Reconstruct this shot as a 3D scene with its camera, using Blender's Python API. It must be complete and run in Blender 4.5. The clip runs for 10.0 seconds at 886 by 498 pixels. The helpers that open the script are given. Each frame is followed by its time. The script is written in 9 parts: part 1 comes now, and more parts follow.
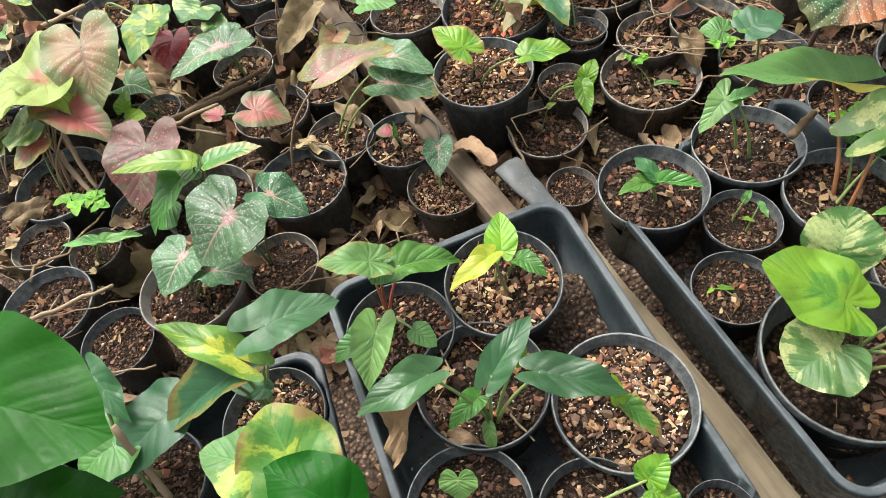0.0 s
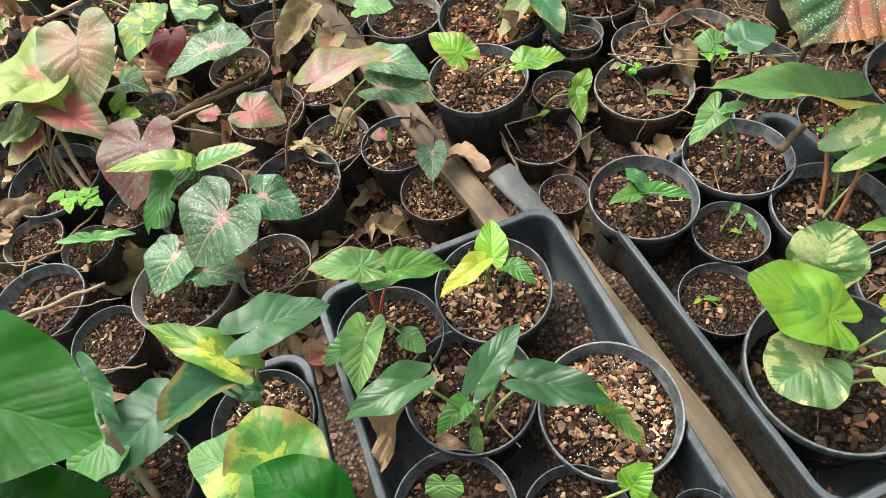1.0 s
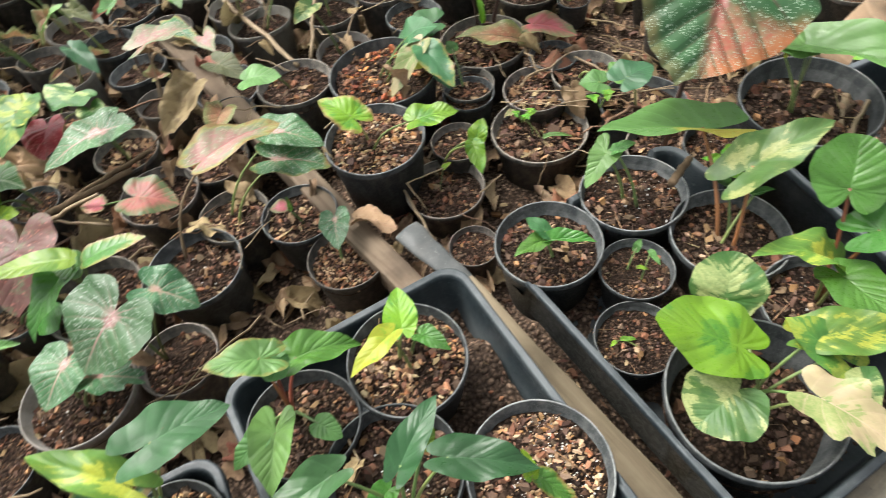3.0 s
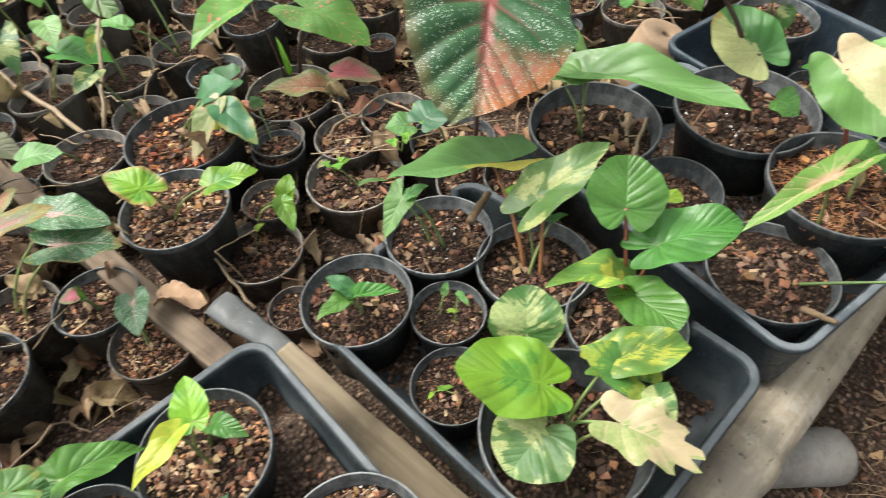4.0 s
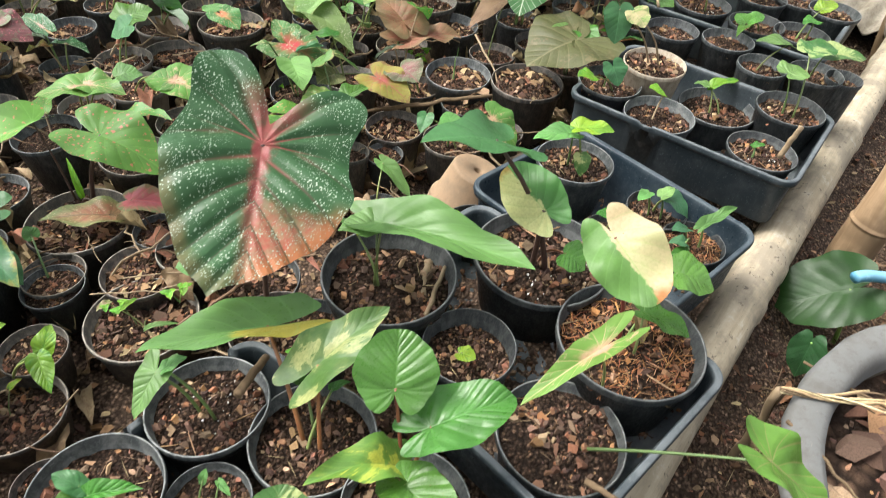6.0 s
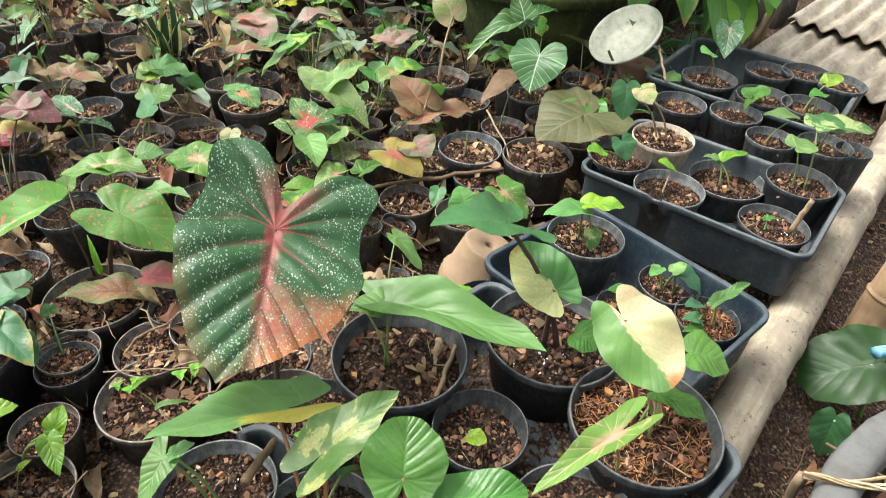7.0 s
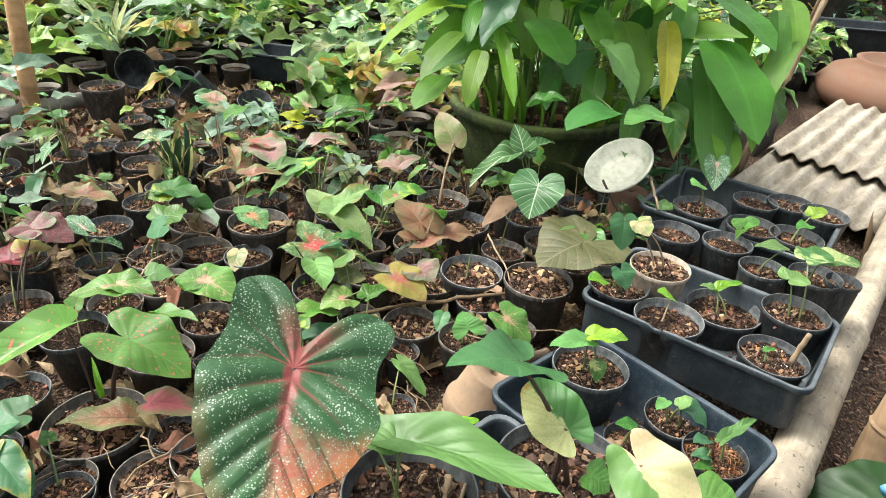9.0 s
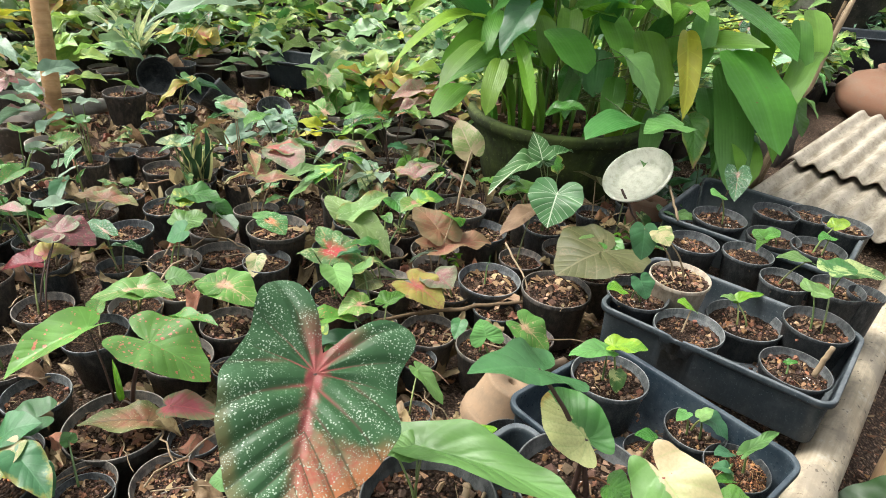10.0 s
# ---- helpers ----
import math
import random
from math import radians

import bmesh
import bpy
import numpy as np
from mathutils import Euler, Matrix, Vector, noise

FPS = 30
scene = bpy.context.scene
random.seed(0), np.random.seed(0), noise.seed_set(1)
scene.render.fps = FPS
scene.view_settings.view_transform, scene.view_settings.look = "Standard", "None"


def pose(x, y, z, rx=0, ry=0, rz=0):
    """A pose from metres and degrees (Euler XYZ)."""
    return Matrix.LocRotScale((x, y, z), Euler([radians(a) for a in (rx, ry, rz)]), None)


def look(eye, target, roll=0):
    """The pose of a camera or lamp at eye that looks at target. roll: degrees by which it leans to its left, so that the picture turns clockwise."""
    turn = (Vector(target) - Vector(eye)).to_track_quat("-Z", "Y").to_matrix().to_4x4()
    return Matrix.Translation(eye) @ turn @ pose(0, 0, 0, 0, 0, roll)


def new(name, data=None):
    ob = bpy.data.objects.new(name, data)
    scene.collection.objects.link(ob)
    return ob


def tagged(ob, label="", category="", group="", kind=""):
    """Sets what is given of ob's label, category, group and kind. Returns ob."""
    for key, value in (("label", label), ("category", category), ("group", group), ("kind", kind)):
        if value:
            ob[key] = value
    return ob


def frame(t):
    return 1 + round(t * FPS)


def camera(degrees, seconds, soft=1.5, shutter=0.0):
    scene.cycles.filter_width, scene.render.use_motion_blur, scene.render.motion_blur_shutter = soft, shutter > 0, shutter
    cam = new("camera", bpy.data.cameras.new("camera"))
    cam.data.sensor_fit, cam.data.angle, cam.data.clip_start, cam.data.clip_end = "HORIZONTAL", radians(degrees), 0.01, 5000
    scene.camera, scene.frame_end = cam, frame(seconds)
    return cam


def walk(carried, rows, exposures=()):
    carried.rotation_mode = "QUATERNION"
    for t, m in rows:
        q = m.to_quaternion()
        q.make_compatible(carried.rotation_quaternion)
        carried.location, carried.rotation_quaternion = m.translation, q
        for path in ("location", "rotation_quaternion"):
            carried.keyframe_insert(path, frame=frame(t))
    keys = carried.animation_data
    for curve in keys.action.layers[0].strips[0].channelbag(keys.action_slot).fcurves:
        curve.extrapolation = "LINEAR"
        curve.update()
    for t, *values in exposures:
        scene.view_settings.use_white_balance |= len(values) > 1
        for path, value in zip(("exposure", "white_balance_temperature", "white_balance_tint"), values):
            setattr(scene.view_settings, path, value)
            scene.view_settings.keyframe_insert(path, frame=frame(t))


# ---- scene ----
cam = camera(67.9, 10.0, soft=0.75, shutter=0.36)
PATH = [
    (0, (0.000, 0.000, 0.971), (0.000, 1.145, -0.669), -14.15),
    (0.5, (0.004, 0.003, 0.975), (0.012, 1.150, -0.663), -13.26),
    (1, (0.005, 0.001, 0.981), (0.023, 1.143, -0.662), -12.29),
    (1.5, (0.010, 0.005, 0.978), (0.030, 1.124, -0.680), -11.53),
    (2, (0.008, 0.006, 0.975), (0.030, 1.127, -0.681), -11.26),
    (2.2, (0.004, 0.009, 0.985), (0.040, 1.166, -0.646), -10.08),
    (3.3, (0.082, 0.034, 0.963), (0.468, 1.213, -0.606), -9.51),
    (3.5, (0.108, 0.032, 0.958), (0.587, 1.205, -0.590), -8.09),
    (4, (0.164, 0.024, 0.944), (0.763, 1.140, -0.604), -5.57),
    (4.5, (0.220, 0.025, 0.941), (1.013, 0.982, -0.627), 2.35),
    (5, (0.272, 0.043, 0.946), (1.101, 1.040, -0.577), 2.58),
    (5.5, (0.295, 0.060, 0.958), (1.189, 1.060, -0.526), 3.81),
    (6, (0.336, 0.046, 0.969), (1.335, 1.094, -0.410), 5.35),
    (6.2, (0.348, 0.053, 0.977), (1.352, 1.122, -0.382), 5.28),
    (7.3, (0.351, 0.053, 0.997), (1.398, 1.270, -0.197), 3.15),
    (7.5, (0.339, 0.070, 1.001), (1.407, 1.303, -0.157), 3.60),
    (8, (0.330, 0.083, 1.024), (1.420, 1.353, -0.070), 3.89),
    (8.5, (0.331, 0.076, 1.036), (1.474, 1.353, 0.005), 3.93),
    (9, (0.324, 0.082, 1.043), (1.483, 1.383, 0.062), 4.68),
    (9.5, (0.319, 0.085, 1.040), (1.473, 1.402, 0.073), 5.15),
    (10, (0.315, 0.089, 1.041), (1.449, 1.426, 0.078), 4.66),
]
walk(cam, [(t, look(eye, target, roll)) for t, eye, target, roll in PATH], exposures=[(0.0, 1.62), (4.5, 1.62), (6.0, 1.7), (7.5, 1.72), (8.5, 1.8), (9.3, 1.78), (10.0, 1.66)])

# ---- daylight: bright overcast sky, soft and nearly shadowless ----
world = bpy.data.worlds.new("overcast_sky")
scene.world = world
world.use_nodes = True
wn, wl = world.node_tree.nodes, world.node_tree.links
sky = wn.new("ShaderNodeTexSky")
sky.sky_type = "NISHITA"
sky.sun_disc = False
sky.sun_elevation, sky.sun_rotation = radians(58), radians(-35)
sky.air_density, sky.dust_density, sky.ozone_density = 1.0, 6.0, 1.0
pale = wn.new("ShaderNodeHueSaturation")
pale.inputs["Saturation"].default_value = 0.25
wl.new(sky.outputs["Color"], pale.inputs["Color"])
wl.new(pale.outputs["Color"], wn["Background"].inputs["Color"])
wn["Background"].inputs["Strength"].default_value = 0.12
sun_data = bpy.data.lights.new("sun", "SUN")
sun_data.energy, sun_data.angle, sun_data.color = 1.2, radians(28), (1.0, 0.96, 0.9)
sun_ob = new("sun", sun_data)
sun_ob.matrix_world = look((0, 0, 6), Vector((0, 0, 6)) - Vector((math.sin(radians(-35)) * math.cos(radians(58)), math.cos(radians(-35)) * math.cos(radians(58)), math.sin(radians(58)))))

# ---- materials ----
class Nodes:
    """A short way to write node trees."""

    def __init__(self, name, rough=0.6, spec=0.5):
        self.mat = bpy.data.materials.new(name)
        self.mat.use_nodes = True
        self.tree = self.mat.node_tree
        self.out = self.tree.nodes["Principled BSDF"]
        self.out.inputs["Roughness"].default_value = rough
        self.out.inputs["Specular IOR Level"].default_value = spec
        self.coord = self.tree.nodes.new("ShaderNodeTexCoord")
        self.info = self.tree.nodes.new("ShaderNodeObjectInfo")
        self.geo = self.tree.nodes.new("ShaderNodeNewGeometry")

    def put(self, socket, value):
        if hasattr(value, "links"):
            self.tree.links.new(value, socket)
        else:
            socket.default_value = value

    def noise(self, scale, detail=3.0, where=None, rough=0.55, warp=0.0):
        n = self.tree.nodes.new("ShaderNodeTexNoise")
        n.inputs["Scale"].default_value, n.inputs["Detail"].default_value = scale, detail
        n.inputs["Roughness"].default_value, n.inputs["Distortion"].default_value = rough, warp
        self.put(n.inputs["Vector"], where or self.coord.outputs["Object"])
        return n.outputs["Fac"]

    def spots(self, scale, where=None, grain=1.0):
        n = self.tree.nodes.new("ShaderNodeTexVoronoi")
        n.inputs["Scale"].default_value, n.inputs["Randomness"].default_value = scale, grain
        self.put(n.inputs["Vector"], where or self.coord.outputs["UV"])
        return n.outputs["Distance"]

    def ramp(self, fac, *stops):
        n = self.tree.nodes.new("ShaderNodeValToRGB")
        while len(n.color_ramp.elements) < len(stops):
            n.color_ramp.elements.new(0.5)
        for e, (p, c) in zip(n.color_ramp.elements, stops):
            e.position, e.color = p, (*c, 1) if not isinstance(c, (int, float)) else (c, c, c, 1)
        self.put(n.inputs["Fac"], fac)
        return n.outputs["Color"]

    def mix(self, fac, a, b, kind="MIX"):
        n = self.tree.nodes.new("ShaderNodeMix")
        n.data_type, n.blend_type = "RGBA", kind
        self.put(n.inputs[0], fac)
        self.put(n.inputs[6], (*a, 1) if isinstance(a, tuple) else a)
        self.put(n.inputs[7], (*b, 1) if isinstance(b, tuple) else b)
        return n.outputs[2]

    def calc(self, kind, a, b=0.0, c=0.0):
        n = self.tree.nodes.new("ShaderNodeMath")
        n.operation = kind
        for s, v in zip(n.inputs, (a, b, c)):
            self.put(s, v)
        return n.outputs[0]

    def span(self, v, a, b, to_a=0.0, to_b=1.0):
        n = self.tree.nodes.new("ShaderNodeMapRange")
        n.interpolation_type = "SMOOTHSTEP"
        for s, x in zip(n.inputs, (v, a, b, to_a, to_b)):
            self.put(s, x)
        return n.outputs[0]

    def uv(self):
        n = self.tree.nodes.new("ShaderNodeSeparateXYZ")
        self.put(n.inputs[0], self.coord.outputs["UV"])
        return n.outputs[0], n.outputs[1]

    def shifted(self, where, amount=7.0):
        """A place moved by the object's own random number, so that repeats differ."""
        n = self.tree.nodes.new("ShaderNodeVectorMath")
        n.operation = "ADD"
        c = self.tree.nodes.new("ShaderNodeCombineXYZ")
        r = self.calc("MULTIPLY", self.info.outputs["Random"], amount)
        for s in c.inputs:
            self.put(s, r)
        self.put(n.inputs[0], where)
        self.put(n.inputs[1], c.outputs[0])
        return n.outputs[0]

    def vary(self, color, hue=0.02, value=0.25, source=None):
        """The colour with a hue and brightness of its own for each object or island."""
        n = self.tree.nodes.new("ShaderNodeHueSaturation")
        r = source or self.calc("FRACT", self.calc("ADD", self.info.outputs["Random"], self.geo.outputs["Random Per Island"]))
        self.put(n.inputs["Hue"], self.span(r, 0, 1, 0.5 - hue, 0.5 + hue))
        r2 = self.calc("FRACT", self.calc("MULTIPLY", r, 7.31))
        self.put(n.inputs["Value"], self.span(r2, 0, 1, 1 - value, 1 + value))
        self.put(n.inputs["Color"], color)
        return n.outputs[0]

    def bump(self, height, strength=0.3, distance=0.002):
        n = self.tree.nodes.new("ShaderNodeBump")
        n.inputs["Strength"].default_value, n.inputs["Distance"].default_value = strength, distance
        self.put(n.inputs["Height"], height)
        self.put(self.out.inputs["Normal"], n.outputs[0])

    def color(self, value, rough=None):
        self.put(self.out.inputs["Base Color"], value)
        if rough is not None:
            self.put(self.out.inputs["Roughness"], rough)
        return self.mat


def leaf_material(name, base, second=None, kind="plain", vein=None, spot=None, heart=None, rough=0.42, amount=0.5, see_through=0.3, relief=0.35, radial=False, margin=None, spec=0.4, lines=0.36, dots=21, fan_veins=False, corner=False, parallel=False, striped=0.0):
    """A leaf blade. UV: x across (0 at the midrib), y along (0 at the stalk, 1 at the tip)."""
    m = Nodes(name, rough, spec)
    x, y = m.uv()
    uvw = m.shifted(m.coord.outputs["UV"])
    if fan_veins:
        # the midrib of the huge leaf runs askew
        x = m.calc("ADD", x, m.calc("MULTIPLY", m.calc("MAXIMUM", y, 0.0), 0.17))
    ax = m.calc("ABSOLUTE", x)
    # side veins sweep from the midrib towards the tip
    lag = m.calc("ADD", m.calc("MULTIPLY", ax, 0.35), m.calc("MULTIPLY", m.calc("MULTIPLY", ax, ax), 0.4))
    sweep = m.calc("DIVIDE", m.calc("SUBTRACT", y, lag), m.calc("ADD", 1.0, m.calc("MULTIPLY", ax, 1.9)))
    wave = m.calc("PINGPONG", m.calc("ADD", m.calc("MULTIPLY", sweep, 6.6), 0.5), 0.5)
    side = m.span(wave, 0.0, 0.09, 1.0, 0.0)
    rib = m.span(ax, 0.004, 0.022, 1.0, 0.0)
    veins = m.calc("MAXIMUM", m.calc("MULTIPLY", side, 0.55), rib)
    quilt = m.span(wave, 0.0, 0.34)
    if radial:
        # in the two lobes behind the stalk the veins fan out instead
        reach = m.calc("SQRT", m.calc("ADD", m.calc("MULTIPLY", x, x), m.calc("MULTIPLY", y, y)))
        turn = m.calc("ARCTAN2", ax, y)
        lobe = m.span(turn, 1.45, 1.7)
        front = m.calc("SUBTRACT", 1.0, lobe)
        fan = m.calc("MULTIPLY", m.calc("PINGPONG", m.calc("ADD", turn, m.calc("MULTIPLY", reach, 0.3)), 0.22), reach)
        ray = m.calc("MULTIPLY", m.span(fan, 0.002, 0.012, 1.0, 0.0), m.span(reach, 0.1, 0.7, 1.0, 0.4))
        side = m.calc("ADD", m.calc("MULTIPLY", side, front), m.calc("MULTIPLY", ray, lobe))
        quilt = m.calc("ADD", m.calc("MULTIPLY", quilt, front), m.calc("MULTIPLY", m.span(fan, 0.0, 0.06), lobe))
        veins = m.calc("MAXIMUM", m.calc("MULTIPLY", side, 0.6), rib)
    if parallel:
        # many fine veins running the length of the blade
        pleat = m.calc("PINGPONG", m.calc("MULTIPLY", ax, m.calc("ADD", 30.0, m.calc("MULTIPLY", m.calc("MULTIPLY", y, y), 14.0))), 0.5)
        quilt = m.span(pleat, 0.0, 0.4)
        veins = m.calc("MAXIMUM", m.calc("MULTIPLY", m.span(pleat, 0.0, 0.16, 1.0, 0.0), 0.5), rib)
    big = m.noise(2.2, 2, uvw)
    fine = m.noise(22, 4, uvw)
    col = m.mix(m.span(big, 0.3, 0.7), base, tuple(c * 0.72 for c in base))
    if kind == "patches" and second:
        # sectors of a second colour with ragged edges along the side veins
        streak = m.tree.nodes.new("ShaderNodeCombineXYZ")
        m.put(streak.inputs[0], m.calc("MULTIPLY", sweep, 7.0))
        m.put(streak.inputs[1], m.calc("MULTIPLY", x, 2.2))
        m.put(streak.inputs[2], m.calc("MULTIPLY", m.info.outputs["Random"], 9.0))
        n1 = m.noise(1.0, 4, streak.outputs[0], 0.6)
        n2 = m.noise(2.0, 2, uvw, 0.5)
        n3 = m.noise(16.0, 3, uvw, 0.7)
        sum_ = m.calc("ADD", m.calc("ADD", m.calc("MULTIPLY", n1, 0.5), m.calc("MULTIPLY", n2, 0.6)), m.calc("MULTIPLY", n3, 0.14))
        patch = m.span(sum_, 0.74 - 0.24 * amount, 0.77 - 0.24 * amount)
        shade = m.mix(m.span(n3, 0.3, 0.7), second, tuple(0.6 * a + 0.4 * b for a, b in zip(second, base)))
        col = m.mix(m.span(sum_, 0.64 - 0.24 * amount, 0.76 - 0.24 * amount, 0.0, 0.32), col, tuple(0.45 * a + 0.55 * b for a, b in zip(second, base)))
        col = m.mix(patch, col, shade)
    if corner and second:
        # one yellow patch beside the stalk
        n1 = m.noise(4.0, 3, uvw, 0.6)
        v = m.calc("ADD", y, m.calc("MULTIPLY", m.calc("SUBTRACT", n1, 0.5), 0.35))
        w = m.calc("MULTIPLY", x, corner)
        col = m.mix(m.calc("MULTIPLY", m.span(v, 0.26, 0.36, 1.0, 0.0), m.span(w, 0.03, 0.09)), col, second)
    if kind == "half" and second:
        n1 = m.noise(3.5, 3, uvw, 0.6)
        col = m.mix(m.span(m.calc("ADD", x, m.calc("MULTIPLY", m.calc("SUBTRACT", n1, 0.5), 0.5)), -0.01, 0.05, 1.0, 0.0), col, m.mix(m.span(m.calc("ADD", y, m.calc("MULTIPLY", n1, 0.3)), 0.97, 1.12), second, (0.4, 0.17, 0.05)))
    if kind == "mottled" and second:
        n1 = m.noise(5.0, 5, uvw, 0.75)
        col = m.mix(m.span(n1, 0.62 - 0.25 * amount, 0.74 - 0.25 * amount), col, second)
    if heart:
        # colour spreading from the stalk and along the midrib
        r = m.calc("SQRT", m.calc("ADD", m.calc("MULTIPLY", x, x), m.calc("MULTIPLY", m.calc("MULTIPLY", y, y), 0.28)))
        wob = m.calc("ADD", r, m.calc("MULTIPLY", m.calc("SUBTRACT", m.noise(6, 3, uvw), 0.5), 0.25))
        col = m.mix(m.span(wob, 0.03, 0.26 * (0.5 + amount), 0.95, 0.0), col, heart)
        col = m.mix(m.calc("MULTIPLY", m.span(veins, 0.2, 0.7), m.span(r, 0.1, 0.62, 0.95, 0.1)), col, heart)
    if kind == "scorched" and second:
        # a salmon patch on one side of the midrib towards the tip
        n1 = m.noise(4.0, 3, uvw)
        v = m.calc("ADD", y, m.calc("MULTIPLY", m.calc("SUBTRACT", n1, 0.5), 0.35))
        w = m.calc("ADD", x, m.calc("MULTIPLY", m.calc("SUBTRACT", m.noise(5.0, 3, uvw), 0.5), 0.12))
        tone = m.mix(m.span(m.noise(14, 4, uvw, 0.7), 0.35, 0.65), second, (0.3, 0.21, 0.12))
        col = m.mix(m.calc("MULTIPLY", m.span(v, 0.34, 0.52), m.span(w, -0.02, 0.1, 1.0, 0.0)), col, tone)
        at = m.tree.nodes.new("ShaderNodeAttribute")
        at.attribute_name = "border"
        burnt = m.calc("MULTIPLY", m.span(m.calc("ADD", at.outputs["Fac"], m.calc("MULTIPLY", n1, 0.2)), 0.93, 1.06), m.calc("MULTIPLY", m.span(y, 0.25, 0.5), m.span(w, -0.1, 0.1, 1.0, 0.2)))
        col = m.mix(burnt, col, (0.4, 0.15, 0.06))
    if fan_veins:
        # a coloured wash down the midrib, into the lobes and along the first side veins
        fray = m.calc("MULTIPLY", m.calc("SUBTRACT", m.noise(13, 4, uvw, 0.7), 0.5), 0.12)
        stem_ = m.calc("MULTIPLY", m.span(m.calc("ADD", ax, fray), 0.012, 0.075, 1.0, 0.0), m.calc("MULTIPLY", m.span(y, 0.3, 0.8, 1.0, 0.25), m.span(y, -0.06, 0.02)))
        inner = m.calc("MULTIPLY", m.span(m.calc("ADD", turn, fray), 2.35, 2.7), m.span(reach, 0.25, 0.5, 0.8, 0.0))
        along = m.calc("MULTIPLY", m.span(wave, 0.0, 0.15, 0.8, 0.0), m.calc("MULTIPLY", m.span(reach, 0.1, 0.42, 1.0, 0.0), front))
        col = m.mix(m.calc("MULTIPLY", m.calc("MAXIMUM", m.calc("MAXIMUM", stem_, inner), along), m.span(m.noise(9, 3, uvw), 0.25, 0.6, 0.5, 0.9)), col, heart)
        col = m.mix(m.calc("MULTIPLY", side, m.span(reach, 0.1, 0.3, 0.0, 0.7)), col, tuple(c * 0.35 for c in base))
    if margin:
        at = m.tree.nodes.new("ShaderNodeAttribute")
        at.attribute_name = "border"
        rim = m.calc("ADD", at.outputs["Fac"], m.calc("MULTIPLY", m.calc("SUBTRACT", m.noise(6, 4, uvw), 0.5), 0.55))
        col = m.mix(m.span(rim, 0.5, 0.95, 0.0, 0.95), col, margin)
    if striped:
        col = m.mix(m.span(m.calc("ADD", ax, m.calc("MULTIPLY", y, 0.03)), striped, striped + 0.02), col, second)
    if spot:
        d = m.spots(dots, uvw)
        pick = m.noise(7, 2, uvw)
        grit = m.calc("MULTIPLY", m.calc("SUBTRACT", m.noise(dots * 2.2, 2, uvw), 0.5), 0.5)
        dot = m.calc("MULTIPLY", m.span(m.calc("ADD", d, grit), 0.2, 0.3, 0.9, 0.0), m.span(pick, 0.43 if fan_veins else 0.47, 0.49 if fan_veins else 0.53))
        d2 = m.spots(dots * 1.9, uvw)
        dot2 = m.calc("MULTIPLY", m.span(m.calc("ADD", d2, grit), 0.18, 0.27, 1.0, 0.0), m.span(m.noise(9, 2, uvw), 0.46 if fan_veins else 0.5, 0.54 if fan_veins else 0.58))
        both = m.calc("MAXIMUM", dot, dot2)
        if fan_veins:
            both = m.calc("MULTIPLY", both, m.span(m.calc("ADD", reach, m.calc("MULTIPLY", m.noise(5, 2, uvw), 0.4)), 0.32, 0.62, 0.1, 1.0))
        col = m.mix(both, col, spot)
    if vein:
        col = m.mix(m.calc("MULTIPLY", veins, 0.8), col, vein)
    else:
        col = m.mix(m.calc("MULTIPLY", veins, lines), col, tuple(min(1, c * 1.45 + 0.02) for c in base))
    col = m.mix(m.calc("MULTIPLY", m.span(fine, 0.35, 0.75), 0.22), col, tuple(c * 0.6 for c in base))
    # paler bloom towards the edges, a few brown specks
    tinge = m.noise(1.3, 2, uvw)
    col = m.mix(m.span(tinge, 0.5, 0.75, 0.0, 0.3), col, tuple(min(1, c * 1.5 + 0.03) for c in base))
    speck = m.calc("MULTIPLY", m.span(m.spots(5.0, uvw), 0.03, 0.07, 1.0, 0.0), m.span(m.noise(3.1, 1, uvw), 0.52, 0.56))
    col = m.mix(m.calc("MULTIPLY", speck, 0.8), col, (0.16, 0.09, 0.04))
    if not (fan_veins or parallel or kind == "plain" and spec < 0.2):
        # some leaves yellow and brown from the edge inwards
        rim_at = m.tree.nodes.new("ShaderNodeAttribute")
        rim_at.attribute_name = "border"
        age = m.calc("FRACT", m.calc("MULTIPLY", m.info.outputs["Random"], 5.7))
        worn = m.calc("ADD", m.calc("ADD", m.calc("MULTIPLY", rim_at.outputs["Fac"], 0.8), m.calc("MULTIPLY", m.noise(4.5, 4, uvw, 0.65), 0.8)), m.span(age, 0.84, 1.0, 0.0, 0.38))
        col = m.mix(m.span(worn, 1.32, 1.5, 0.0, 0.6), col, (0.3, 0.27, 0.06))
        col = m.mix(m.span(worn, 1.46, 1.56, 0.0, 0.8), col, (0.22, 0.12, 0.055))
    col = m.vary(col, 0.016, 0.2)
    swell = m.noise(5.0, 3, uvw)
    height = m.calc("ADD", m.calc("ADD", m.calc("MULTIPLY", quilt, 0.3), m.calc("MULTIPLY", swell, 0.9)), m.calc("SUBTRACT", m.calc("MULTIPLY", fine, 0.15), m.calc("MULTIPLY", rib, 0.3)))
    if radial:
        height = m.calc("ADD", m.calc("ADD", m.calc("MULTIPLY", fine, 0.12), m.calc("MULTIPLY", m.noise(8, 3, uvw), 0.4)), m.calc("MULTIPLY", m.calc("MULTIPLY", quilt, m.span(ax, 0.0, 0.05)), 0.9 if fan_veins else 0.4))
    m.bump(height, relief, 0.007 if fan_veins else 0.004 if radial else 0.0025)
    m.color(col, m.span(fine, 0.2, 0.8, rough - 0.1, rough + 0.16))
